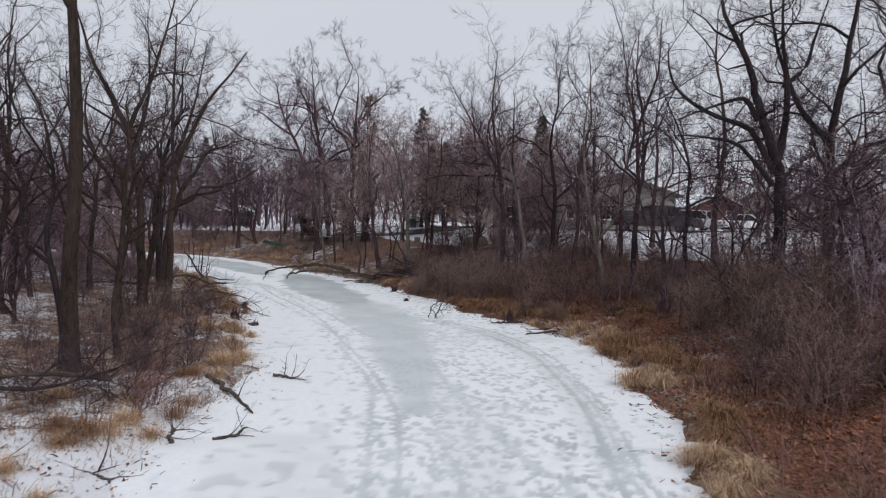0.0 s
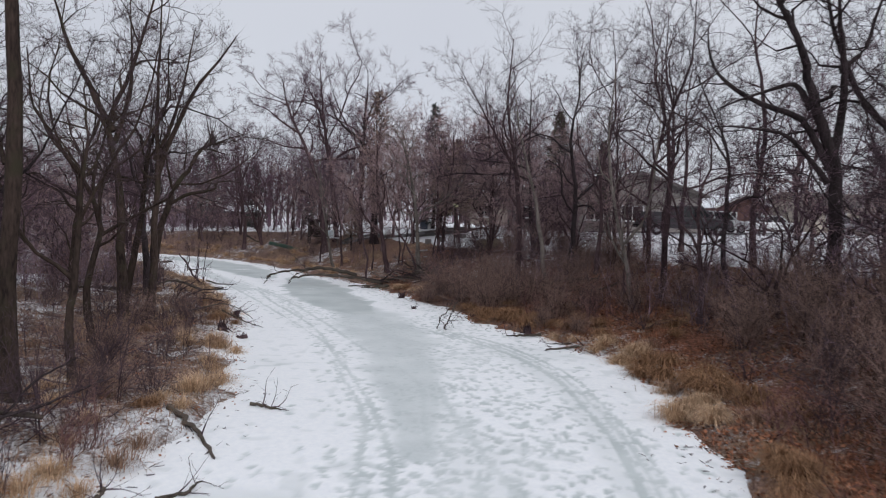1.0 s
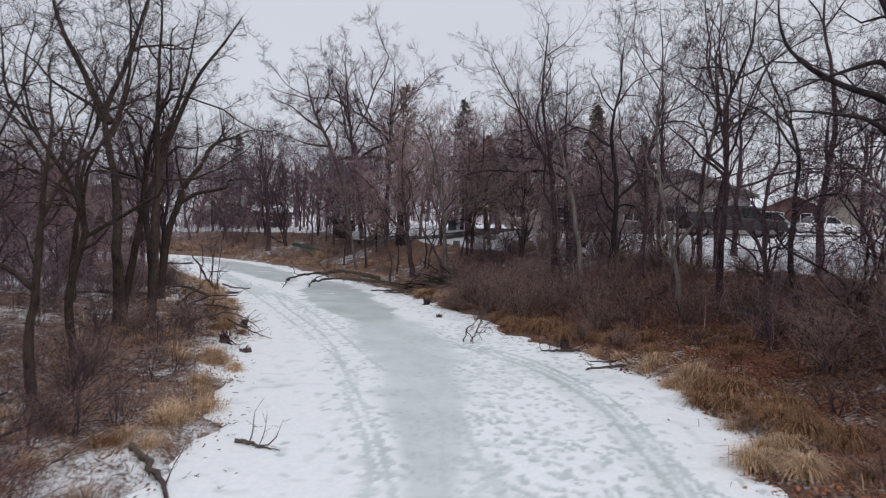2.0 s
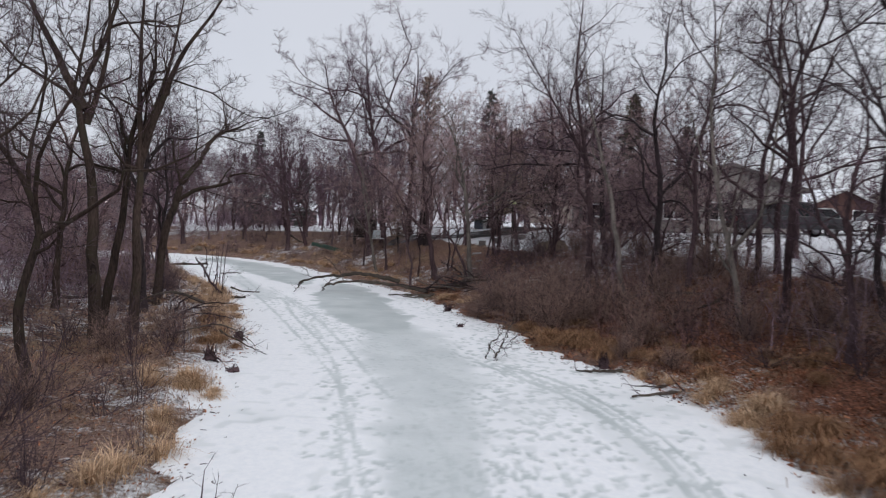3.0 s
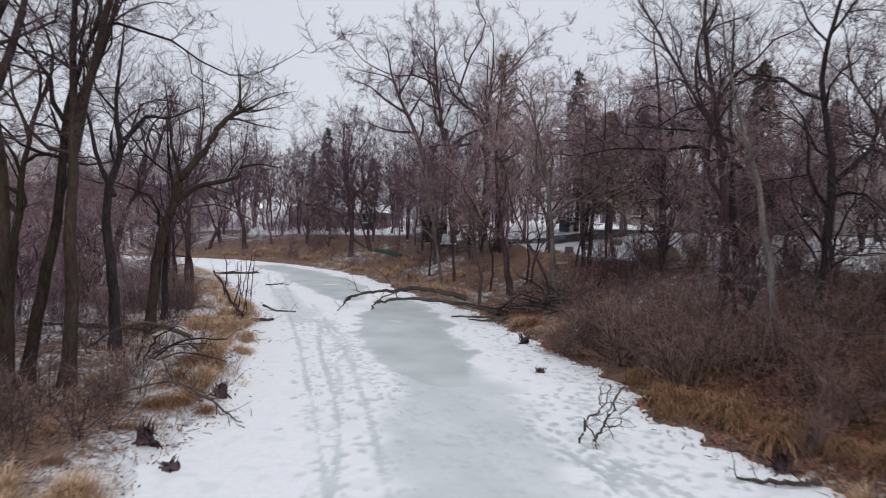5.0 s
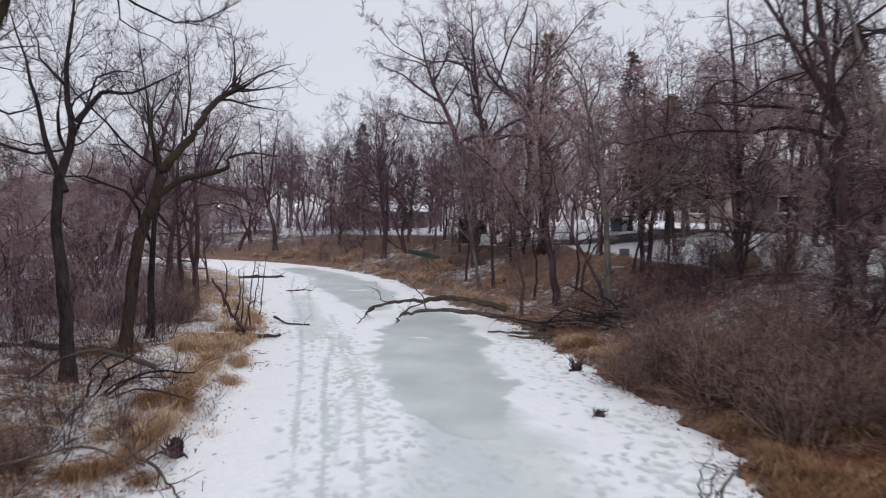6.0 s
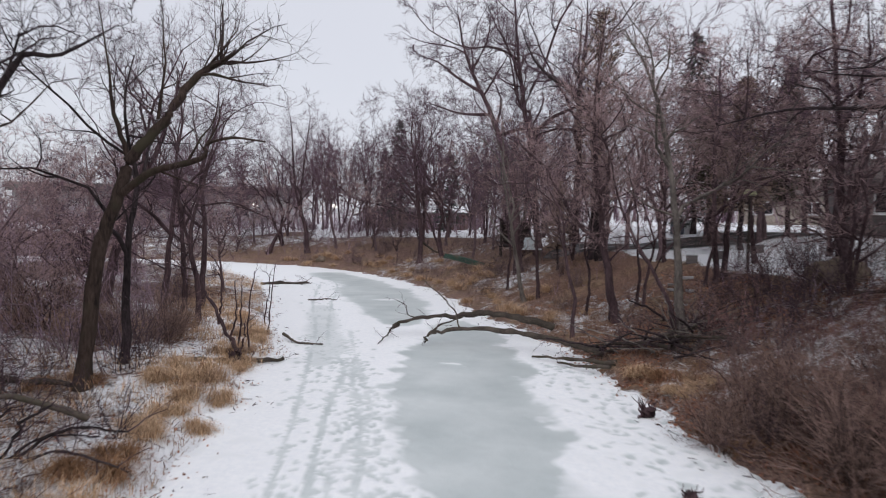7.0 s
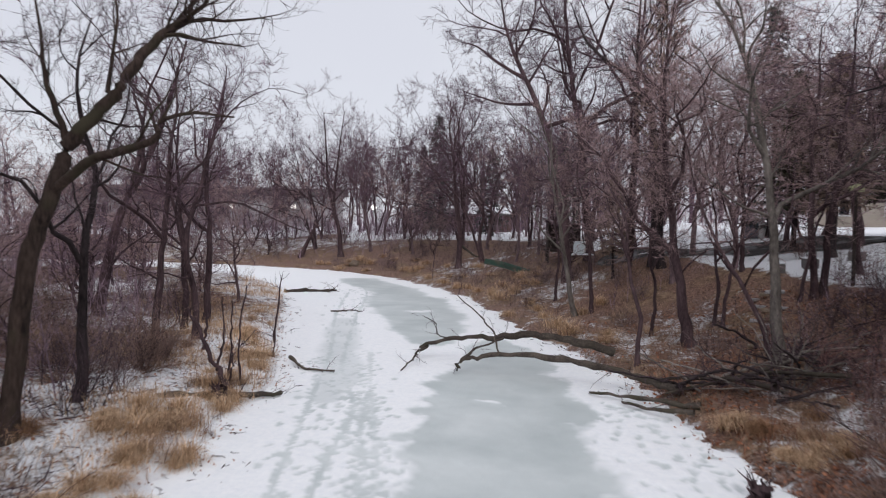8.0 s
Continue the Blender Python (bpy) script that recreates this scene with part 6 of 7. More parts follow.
wood_thing("fallen_bough", "long dark bough lying over brush on the low bank", "branch", [
    ([(-7.9, 12.2, 0.9), (-7.2, 13.0, 0.75), (-6.3, 13.8, 0.95), (-5.7, 14.5, 1.2)], 0.04, "limb"), ([(-6.8, 13.4, 0.85), (-6.6, 13.9, 1.3), (-6.2, 14.2, 1.6)], 0.025, "limb"), ([(-7.4, 12.8, 0.8), (-6.9, 12.9, 1.2), (-6.3, 13.1, 1.3)], 0.022, "limb"),
], BARK_DARK, d_rng, 8, 0.8)
# a broken treetop stuck in the snow
wood_thing("broken_treetop", "broken forked treetop standing in the snow on the ice", "branch", [
    ([(-0.3, 28.5, 0.02), (-0.22, 28.5, 0.5), (0.02, 28.5, 0.7), (0.2, 28.6, 1.15)], 0.024, "limb"),
    ([(-0.05, 28.7, 0.02), (0.15, 28.6, 0.4), (0.4, 28.7, 1.0), (0.5, 28.7, 1.3)], 0.028, "limb"),
    ([(0.12, 28.6, 0.35), (0.3, 28.7, 0.36), (0.45, 28.8, 0.7)], 0.018, "branch"),
    ([(-0.22, 28.5, 0.5), (-0.05, 28.4, 0.2), (0.05, 28.4, 0.03)], 0.018, "branch"),
    ([(0.02, 28.5, 0.65), (-0.1, 28.5, 0.95), (0.05, 28.5, 1.3)], 0.014, "branch"),
    ([(0.35, 28.7, 0.9), (0.3, 28.9, 0.4), (0.45, 29.0, 0.03)], 0.016, "branch"),
], DEADWOOD, d_rng, 5, 0.45)
STICKS = [
    ([(-5.2, 15.9, 0.35), (-4.43, 15.15, 0.12), (-3.6, 13.9, 0.06)], 0.06, "dark fallen bough lying out onto the snow"),
    ([(-4.0, 17.2, 0.10), (-3.5, 17.0, 0.08), (-3.1, 16.9, 0.06)], 0.035, "dark stick lying on the snowy shore"),
    ([(-3.9, 12.3, 0.05), (-3.6, 12.5, 0.07), (-3.45, 12.8, 0.1)], 0.035, "short dark stick on the snow"),
    ([(-4.56, 12.1, 0.02), (-4.55, 12.15, 0.2), (-4.47, 12.2, 0.34)], 0.05, "gnarled dark root sticking out of the snow"),
    ([(-5.2, 10.4, 0.06), (-4.9, 10.2, 0.1), (-4.6, 10.1, 0.06)], 0.04, "dark broken branch at the shore"),
    ([(5.2, 25.6, 0.22), (4.5, 25.3, 0.12), (3.3, 24.9, 0.06)], 0.06, "dead branch lying from the bank onto the snow"),
    ([(4.9, 25.9, 0.2), (4.2, 25.8, 0.12), (3.5, 25.9, 0.05)], 0.04, "dead branch lying from the bank onto the snow"),
    ([(3.4, 27.3, 0.12), (2.8, 27.2, 0.1), (2.3, 27.4, 0.06)], 0.05, "dark rotten branch at the ice's edge"),
    ([(-25.3, 58.0, 0.06), (-24.3, 58.7, 0.12), (-23.0, 59.4, 0.14)], 0.12, "dark log lying on the far snow"),
    ([(-23.2, 59.0, 0.05), (-22.8, 59.3, 0.3)], 0.06, "dark stub beside a log on the snow"),
    ([(-18.9, 52.6, 0.05), (-18.2, 53.0, 0.1), (-17.6, 53.1, 0.05)], 0.04, "thin dark stick on the snow"),
    ([(-13.9, 38.1, 0.25), (-12.9, 39.2, 0.2), (-12.0, 40.2, 0.12)], 0.11, "short mossy log under tan grass at the shore"),
    ([(-14.2, 43.2, 0.2), (-13.2, 42.6, 0.1), (-12.5, 42.7, 0.06)], 0.05, "dark stick poking from the shore onto snow"),
    ([(-17.2, 33.6, 0.6), (-15.4, 33.9, 0.62), (-13.6, 34.3, 0.5)], 0.13, "fallen trunk on the low snowy bank"),
    ([(-9.0, 26.8, 0.7), (-7.8, 27.4, 0.9), (-6.9, 27.6, 0.4)], 0.024, "bent dead bough reaching over the shore"),
    ([(-8.4, 28.6, 0.5), (-7.6, 28.3, 0.15), (-7.1, 28.0, 0.05)], 0.028, "dead branch at the snowy shore"),
    ([(-6.4, 13.8, 0.7), (-7.6, 13.2, 0.9), (-9.2, 13.0, 0.75)], 0.05, "bent dead bough on the low bank"),
    ([(-10.4, 31.8, 0.9), (-11.6, 31.2, 1.3), (-12.8, 31.0, 0.7)], 0.06, "arched dead bough over the low bank"),
    ([(4.4, 33.5, 1.4), (5.2, 33.0, 1.7), (6.8, 32.2, 1.8)], 0.05, "pale dead bough caught in the brush"),
    ([(5.6, 30.9, 1.3), (6.6, 31.2, 1.6), (7.4, 31.2, 2.1)], 0.05, "pale dead bough caught in the brush"),
    ([(2.6, 45.0, 2.2), (4.2, 44.2, 2.4), (6.0, 43.5, 2.2)], 0.06, "pale fallen limb on the bank's brush"),
    ([(-20.4, 71.5, 2.2), (-19.5, 70.8, 1.7), (-18.7, 70.4, 1.5)], 0.09, "pale log on the far bank"),
]
for pts, r, label in STICKS:
    wood_thing("dead_branch", label, "branch", [(pts, r, "limb")], DEADWOOD, d_rng, 6, 0.8, "fallen branches")


def stump(x, y, h, r, label, seed):
    """A splintered stump with a few root arms."""
    rng = np.random.default_rng(seed)
    z = max(0.0, ground_z(x, y))
    ob = new("stump")
    ob.location = (x, y, z - 0.05)
    lines = [(trunk_line(rng, [(0, 0, 0), (0.03, 0, h * 0.5), (0.08, 0.03, h)], r, 0.75, 4, 1.5), "trunk")]
    for k in range(3):
        a = k * 2.1 + rng.uniform(-0.5, 0.5)
        ln = rng.uniform(0.7, 1.0) * r * 2
        lines.append((trunk_line(rng, [(0.4 * r * math.cos(a), 0.4 * r * math.sin(a), h * 0.3), (ln * 0.6 * math.cos(a), ln * 0.6 * math.sin(a), 0.12), (ln * math.cos(a), ln * math.sin(a), 0.02)], r * 0.28, 0.25, 3, 1.1), "root"))
    for k in range(14):
        a, out, up = rng.uniform(0, 6.28), rng.uniform(0.3, 1.0), rng.uniform(1.0, 1.9)
        lines.append((trunk_line(rng, [(r * 0.5 * math.cos(a), r * 0.5 * math.sin(a), h * 0.4), (r * 0.8 * out * math.cos(a), r * 0.8 * out * math.sin(a), h * up * 0.6), (r * out * 1.4 * math.cos(a), r * out * 1.4 * math.sin(a), h * up)], r * rng.uniform(0.14, 0.3), 0.12, 3, 1.0), "splinter"))
    for (p, rad, n), name in lines:
        me = mesh_from_arrays(name, *tubes([(p, rad, 8)]))
        me.materials.append(BARK)
        new(name, me).parent = ob
    return tagged(ob, label, "stump", "stumps by the shore")


stump(-8.15, 29.4, 0.28, 0.15, "dark splintered stump at the snowy shore", 1)
stump(-7.5, 25.9, 0.3, 0.16, "dark rotten stump beside the tan grass", 2)
stump(-6.7, 25.4, 0.16, 0.1, "low dark stump on the snow's edge", 3)
stump(-2.4, 38.4, 0.3, 0.14, "grey rooted stump frozen in at the ice's edge", 4)
stump(-1.5, 34.3, 0.14, 0.1, "small dark stump in the snow", 5)
stump(1.1, 31.6, 0.14, 0.07, "small dark stump in the snow", 6)
stump(3.0, 27.9, 0.3, 0.15, "dark stump at the foot of the bank", 7)
stump(-13.0, 39.0, 0.26, 0.18, "stump overgrown with tan grass at the shore", 8)
wood_thing("leaning_bough", "dark bough leaning out of a grassy stump, thin shoots on it", "branch", [
    ([(-12.75, 39.2, 0.12), (-13.35, 39.45, 0.5), (-14.0, 39.55, 1.1), (-14.65, 39.6, 1.95)], 0.085, "limb"),
    ([(-13.95, 39.55, 1.05), (-13.95, 39.6, 1.7), (-14.1, 39.6, 2.5)], 0.034, "shoot"),
    ([(-13.5, 39.48, 0.62), (-13.4, 39.5, 1.4), (-13.45, 39.5, 2.3)], 0.03, "shoot"),
    ([(-13.15, 39.36, 0.36), (-12.95, 39.4, 0.9), (-12.9, 39.4, 1.25)], 0.028, "shoot"),
], BARK, d_rng, 5, 0.5)
# thin upright shoots behind that stump and further along
for x, y, h, dx in ((-13.6, 40.0, 1.9, 0.1), (-13.2, 39.9, 2.3, 0.25), (-15.0, 43.5, 2.4, 0.2), (-16.4, 45.4, 2.0, 0.1), (-20.5, 66.9, 1.6, 0.1)):
    z = ground_z(x, y)
    wood_thing("sapling", "thin leafless shoot in tan grass by the shore", "sapling", [([(x, y, z - 0.04), (x + dx * 0.5, y, z + h * 0.5), (x + dx, y + 0.1, z + h)], 0.028, "stem")], BARK, d_rng, 5, 0.6, "shore saplings")


# ---- built things ----
def part(name, bm, mat, parent, label=""):
    me = bpy.data.meshes.new(name)
    bm.normal_update()
    bm.to_mesh(me)
    bm.free()
    me.materials.append(mat)
    ob = new(name, me)
    ob.parent = parent
    return tagged(ob, label)


def box(bm, lo, hi, bevel=0.0):
    made = bmesh.ops.create_cube(bm, size=1.0, matrix=Matrix.LocRotScale([(a + b) / 2 for a, b in zip(lo, hi)], None, [b - a for a, b in zip(lo, hi)]))
    if bevel:
        edges = list({e for v in made["verts"] for e in v.link_edges})
        bmesh.ops.bevel(bm, geom=edges, offset=bevel, segments=2, affect="EDGES", profile=0.5)
    return bm


def one_box(lo, hi, bevel=0.0):
    return box(bmesh.new(), lo, hi, bevel)


def prism(outline, y0, y1, bevel=0.0):
    """A solid with an outline in x and z, from y0 to y1."""
    bm = bmesh.new()
    a = [bm.verts.new((x, y0, z)) for x, z in outline]
    b = [bm.verts.new((x, y1, z)) for x, z in outline]
    bm.faces.new(a)
    bm.faces.new(b[::-1])
    n = len(a)
    for i in range(n):
        bm.faces.new((a[(i + 1) % n], a[i], b[i], b[(i + 1) % n]))
    bmesh.ops.recalc_face_normals(bm, faces=bm.faces)
    if bevel:
        bmesh.ops.bevel(bm, geom=list(bm.edges), offset=bevel, segments=2, affect="EDGES", profile=0.5)
    return bm


def wheel_ring(bm, centre, r0, r1, w, seg=20):
    """A ring round the y axis."""
    rows = []
    for r, dy in ((r0, -w), (r1 - 0.03, -w), (r1, -w * 0.6), (r1, w * 0.6), (r1 - 0.03, w), (r0, w)):
        rows.append([bm.verts.new((centre[0] + r * math.cos(2 * math.pi * k / seg), centre[1] + dy, centre[2] + r * math.sin(2 * math.pi * k / seg))) for k in range(seg)])
    for i in range(len(rows)):
        a, b = rows[i], rows[(i + 1) % len(rows)]
        for k in range(seg):
            bm.faces.new((a[k], a[(k + 1) % seg], b[(k + 1) % seg], b[k]))
    bmesh.ops.recalc_face_normals(bm, faces=bm.faces)
    return bm


SIDING_GREY = surface("siding_warm_grey", (0.32, 0.29, 0.275), (0.42, 0.385, 0.365), 1.5, 0.8, 0.3, 14, None, (0.2, 0.2, 6))
SIDING_BEIGE = surface("siding_beige", (0.38, 0.33, 0.28), (0.5, 0.44, 0.375), 1.5, 0.8, 0.3, 14, None, (0.2, 0.2, 6))
SIDING_DARK = surface("siding_dark_grey", (0.12, 0.105, 0.105), (0.2, 0.18, 0.175), 1.5, 0.85, 0.3, 14, None, (0.2, 0.2, 6))
BRICK_RED = surface("brick_red_wall", (0.085, 0.048, 0.044), (0.14, 0.08, 0.072), 2.5, 0.9, 0.4, 18)
CONCRETE = surface("concrete_pale", (0.27, 0.26, 0.265), (0.38, 0.37, 0.37), 1.0, 0.9, 0.3, 12)
SHINGLE = surface("roof_shingles", (0.10, 0.085, 0.08), (0.2, 0.17, 0.16), 3, 0.95, 0.6, 18)
SNOW_ROOF = surface("roof_snow", (0.7, 0.72, 0.75), (0.84, 0.85, 0.87), 1.5, 0.95, 0.3, 10)
TRIM_WHITE = surface("trim_white", (0.62, 0.62, 0.62), (0.74, 0.74, 0.74), 3, 0.6, 0.1, 20)
GLASS = surface("window_glass_dark", (0.012, 0.014, 0.016), (0.025, 0.027, 0.03), 1, 0.06, 0, 4, spec=0.6)
RUBBER = surface("tyre_rubber", (0.015, 0.015, 0.015), (0.035, 0.034, 0.033), 8, 0.9, 0.2, 40)
METAL = surface("wheel_metal", (0.3, 0.3, 0.31), (0.45, 0.45, 0.46), 6, 0.4, 0.1, 30, metal=0.8)
SILVER = surface("car_paint_silver", (0.36, 0.365, 0.375), (0.46, 0.465, 0.475), 2, 0.35, 0, 12, spec=0.5)
WHITE_PAINT = surface("car_paint_white", (0.66, 0.665, 0.67), (0.76, 0.765, 0.77), 2, 0.35, 0, 12, spec=0.5)
DARK_PAINT = surface("car_paint_dark", (0.02, 0.019, 0.022), (0.045, 0.04, 0.046), 2, 0.35, 0.0, 12, spec=0.5)
RED_LAMP = surface("tail_lamp", (0.25, 0.02, 0.02), (0.35, 0.03, 0.03), 5, 0.3, 0, 20)
CLEAR_LAMP = surface("head_lamp", (0.6, 0.6, 0.58), (0.75, 0.75, 0.72), 5, 0.2, 0, 20)
WOOD_DARK = surface("stained_wood_dark", (0.028, 0.023, 0.022), (0.065, 0.052, 0.046), 2, 0.85, 0.4, 20, None, (0.3, 0.3, 3))
WOOD_GREY = surface("weathered_planks", (0.15, 0.125, 0.105), (0.29, 0.25, 0.215), 2, 0.9, 0.4, 20, None, (0.3, 3, 3))
PLASTIC_PALE = surface("plastic_pale_blue", (0.55, 0.61, 0.64), (0.66, 0.71, 0.73), 2, 0.6, 0.1, 15)
CANOE_GREEN = surface("canoe_green", (0.05, 0.095, 0.075), (0.09, 0.15, 0.12), 2, 0.6, 0.2, 15, (0.14, 0.13, 0.1))
STONE = surface("boulder_tan", (0.15, 0.115, 0.085), (0.31, 0.245, 0.185), 1.5, 0.95, 0.8, 9)
ASPHALT = surface("asphalt_wet", (0.05, 0.045, 0.044), (0.095, 0.085, 0.08), 1.2, 0.8, 0.3, 30, (0.3, 0.3, 0.31))
BLUE = surface("painted_blue", (0.11, 0.125, 0.16), (0.15, 0.17, 0.21), 3, 0.6, 0.1, 20)


def holed_wall(w, h, t, holes):
    """A wall along x, w long, h high and t thick, with holes (x0, x1, z0, z1) right through it."""
    xs = sorted({0.0, w, *[a for o in holes for a in o[:2]]})
    zs = sorted({0.0, h, *[a for o in holes for a in o[2:]]})
    bm = bmesh.new()
    for x0, x1 in zip(xs, xs[1:]):
        for z0, z1 in zip(zs, zs[1:]):
            cx, cz = (x0 + x1) / 2, (z0 + z1) / 2
            if not any(o[0] < cx < o[1] and o[2] < cz < o[3] for o in holes):
                box(bm, (x0, 0, z0), (x1, t, z1))
    bmesh.ops.remove_doubles(bm, verts=bm.verts, dist=0.0005)
    return bm


def house(label, x, y, turn, w, d, h, rise, wall_mat, holes, ridge_along=False, overhang=0.45, roof_mat=None, snow=False, doors=()):
    """A house whose front wall faces its own -y; holes in the front become windows, doors a door each."""
    ob = new("house")
    z = min(ground_z(x, y), ground_z(x + w * math.cos(radians(turn)), y + w * math.sin(radians(turn)))) - 0.15
    ob.matrix_basis = pose(x, y, z, 0, 0, turn)
    h += 0.15
    every = [*holes, *doors]
    part("wall", holed_wall(w, h, 0.22, every), wall_mat, ob)
    back = part("wall", holed_wall(w, h, 0.22, []), wall_mat, ob)
    back.location = (0, d - 0.22, 0)
    for k in (0, 1):
        side = part("wall", one_box((0, 0.222, 0), (0.22, d - 0.222, h)), wall_mat, ob)
        side.location = (k * (w - 0.22), 0, 0)
    part("floor_slab", one_box((0.23, 0.23, 0.05), (w - 0.23, d - 0.23, 0.2)), CONCRETE, ob)
    th, o = 0.16, overhang
    roof_mat = roof_mat or SHINGLE
    if ridge_along:
        half = d / 2
        for k in (0, 1):
            bm = bmesh.new()
            out = [(-o, h - rise * o / half), (half, h + rise), (half, h + rise + th), (-o, h - rise * o / half + th)]
            v0 = [bm.verts.new((-o, yy, zz)) for yy, zz in out]
            v1 = [bm.verts.new((w + o, yy, zz)) for yy, zz in out]
            bm.faces.new(v0)
            bm.faces.new(v1[::-1])
            for i in range(4):
                bm.faces.new((v0[(i + 1) % 4], v0[i], v1[i], v1[(i + 1) % 4]))
            bmesh.ops.recalc_face_normals(bm, faces=bm.faces)
            r = part("roof", bm, SNOW_ROOF if snow else roof_mat, ob)
            if k:
                r.matrix_basis = pose(w, d, 0, 0, 0, 180)
        for k in (0, 1):
            bm = bmesh.new()
            v0 = [bm.verts.new(p) for p in ((0, 0.01, h), (0, d - 0.01, h), (0, half, h + rise - 0.02))]
            v1 = [bm.verts.new(p) for p in ((0.2, 0.01, h), (0.2, d - 0.01, h), (0.2, half, h + rise - 0.02))]
            bm.faces.new(v0)
            bm.faces.new(v1[::-1])
            for i in range(3):
                bm.faces.new((v0[(i + 1) % 3], v0[i], v1[i], v1[(i + 1) % 3]))
            bmesh.ops.recalc_face_normals(bm, faces=bm.faces)
            part("gable", bm, wall_mat, ob).location = (k * (w - 0.2), 0, 0)
        part("fascia", one_box((-o, -o - 0.03, h - rise * o / half - 0.05), (w + o, -o, h - rise * o / half + th)), SIDING_DARK, ob)
    else:
        half = w / 2
        drop = rise * o / half
        for k in (0, 1):
            bm = prism([(-o, h - drop), (half, h + rise), (half, h + rise + th), (-o, h - drop + th)], -o, d + o)
            r = part("roof", bm, SNOW_ROOF if snow else roof_mat, ob)
            board = part("fascia", prism([(-o, h - drop - 0.08), (half, h + rise - 0.08), (half, h + rise + th), (-o, h - drop + th)], -o - 0.04, -o), TRIM_WHITE if snow else SIDING_DARK, ob)
            if k:
                r.matrix_basis = pose(w, d, 0, 0, 0, 180)
                board.matrix_basis = Matrix.Translation((w, 0, 0)) @ Matrix.Diagonal((-1, 1, 1, 1))
        for k in (0, 1):
            part("gable", prism([(0.01, h), (w - 0.01, h), (half, h + rise - 0.03)], 0, 0.2), wall_mat, ob).location = (0, k * (d - 0.2), 0)
    for x0, x1, z0, z1 in holes:
        win = new("window")
        win.parent = ob
        f = 0.07
        part("pane", one_box((x0 + f, 0.1, z0 + f), (x1 - f, 0.12, z1 - f)), GLASS, win)
        bm = one_box((x0, -0.03, z0), (x0 + f, 0.14, z1))
        box(bm, (x1 - f, -0.03, z0), (x1, 0.14, z1))
        box(bm, (x0 + f, -0.03, z0), (x1 - f, 0.14, z0 + f))
        box(bm, (x0 + f, -0.03, z1 - f), (x1 - f, 0.14, z1))
        if x1 - x0 > 1.3:
            n = 3 if x1 - x0 > 1.9 else 2
            for k in range(1, n):
                c = x0 + (x1 - x0) * k / n
                box(bm, (c - 0.03, -0.02, z0 + f), (c + 0.03, 0.13, z1 - f))
        part("frame", bm, TRIM_WHITE, win)
        part("sill", one_box((x0 - 0.06, -0.09, z0 - 0.05), (x1 + 0.06, -0.002, z0 - 0.002)), TRIM_WHITE, win)
    for x0, x1, z0, z1 in doors:
        door = part("door", one_box((x0 + 0.01, 0.06, z0 + 0.01), (x1 - 0.01, 0.12, z1 - 0.01)), WOOD_DARK, ob)
        part("handle", one_box((x1 - 0.16, 0.02, z0 + 0.95), (x1 - 0.06, 0.055, z0 + 1.02), 0.01), METAL, door)
    return tagged(ob, label, "house", "houses beyond the bank")


house("warm grey house with a wide gable and dark windows", 9.6, 55.2, 0, 9.2, 9, 2.9, 1.55, SIDING_GREY, [(0.5, 1.9, 1.0, 2.3), (3.2, 4.9, 1.0, 2.2), (6.6, 8.0, 1.0, 2.2)])
house("dark grey garage wing with a low roof", 5.0, 57.6, 0, 4.4, 7, 2.4, 1.0, SIDING_DARK, [(0.6, 1.6, 1.1, 2.0)], True, doors=[(2.2, 3.1, 0.15, 2.2)])
house("red-brown brick house with a snow-edged gable", 27.6, 75.5, 6, 6.0, 8, 2.5, 1.3, BRICK_RED, [(0.9, 2.2, 1.0, 2.1), (3.8, 5.0, 1.0, 2.1)], snow=True)
house("long beige house with a white three-part window", 34.2, 69.5, 8, 13, 8, 2.7, 1.2, SIDING_BEIGE, [(1.6, 3.8, 0.9, 2.2), (6.2, 7.6, 0.9, 2.2), (9.6, 11.4, 0.9, 2.2)], True)
house("low beige house beyond the lawn", 2.0, 89, -14, 13, 8, 2.6, 1.3, SIDING_BEIGE, [(1.2, 2.8, 1.0, 2.1), (5, 6.4, 1.0, 2.1), (9.6, 11.2, 1.0, 2.1)], True)
house("low red-brown house under a snowy roof", -45.5, 112, 14, 15, 8, 1.9, 0.9, BRICK_RED, [(2, 3.4, 1, 2), (9.2, 10.8, 1, 2)], True, snow=False)
house("small outbuilding with snow on its roof", -33.0, 104, 14, 5, 5, 2.2, 0.9, BRICK_RED, [(1.4, 2.6, 1, 1.9)], True, snow=True)


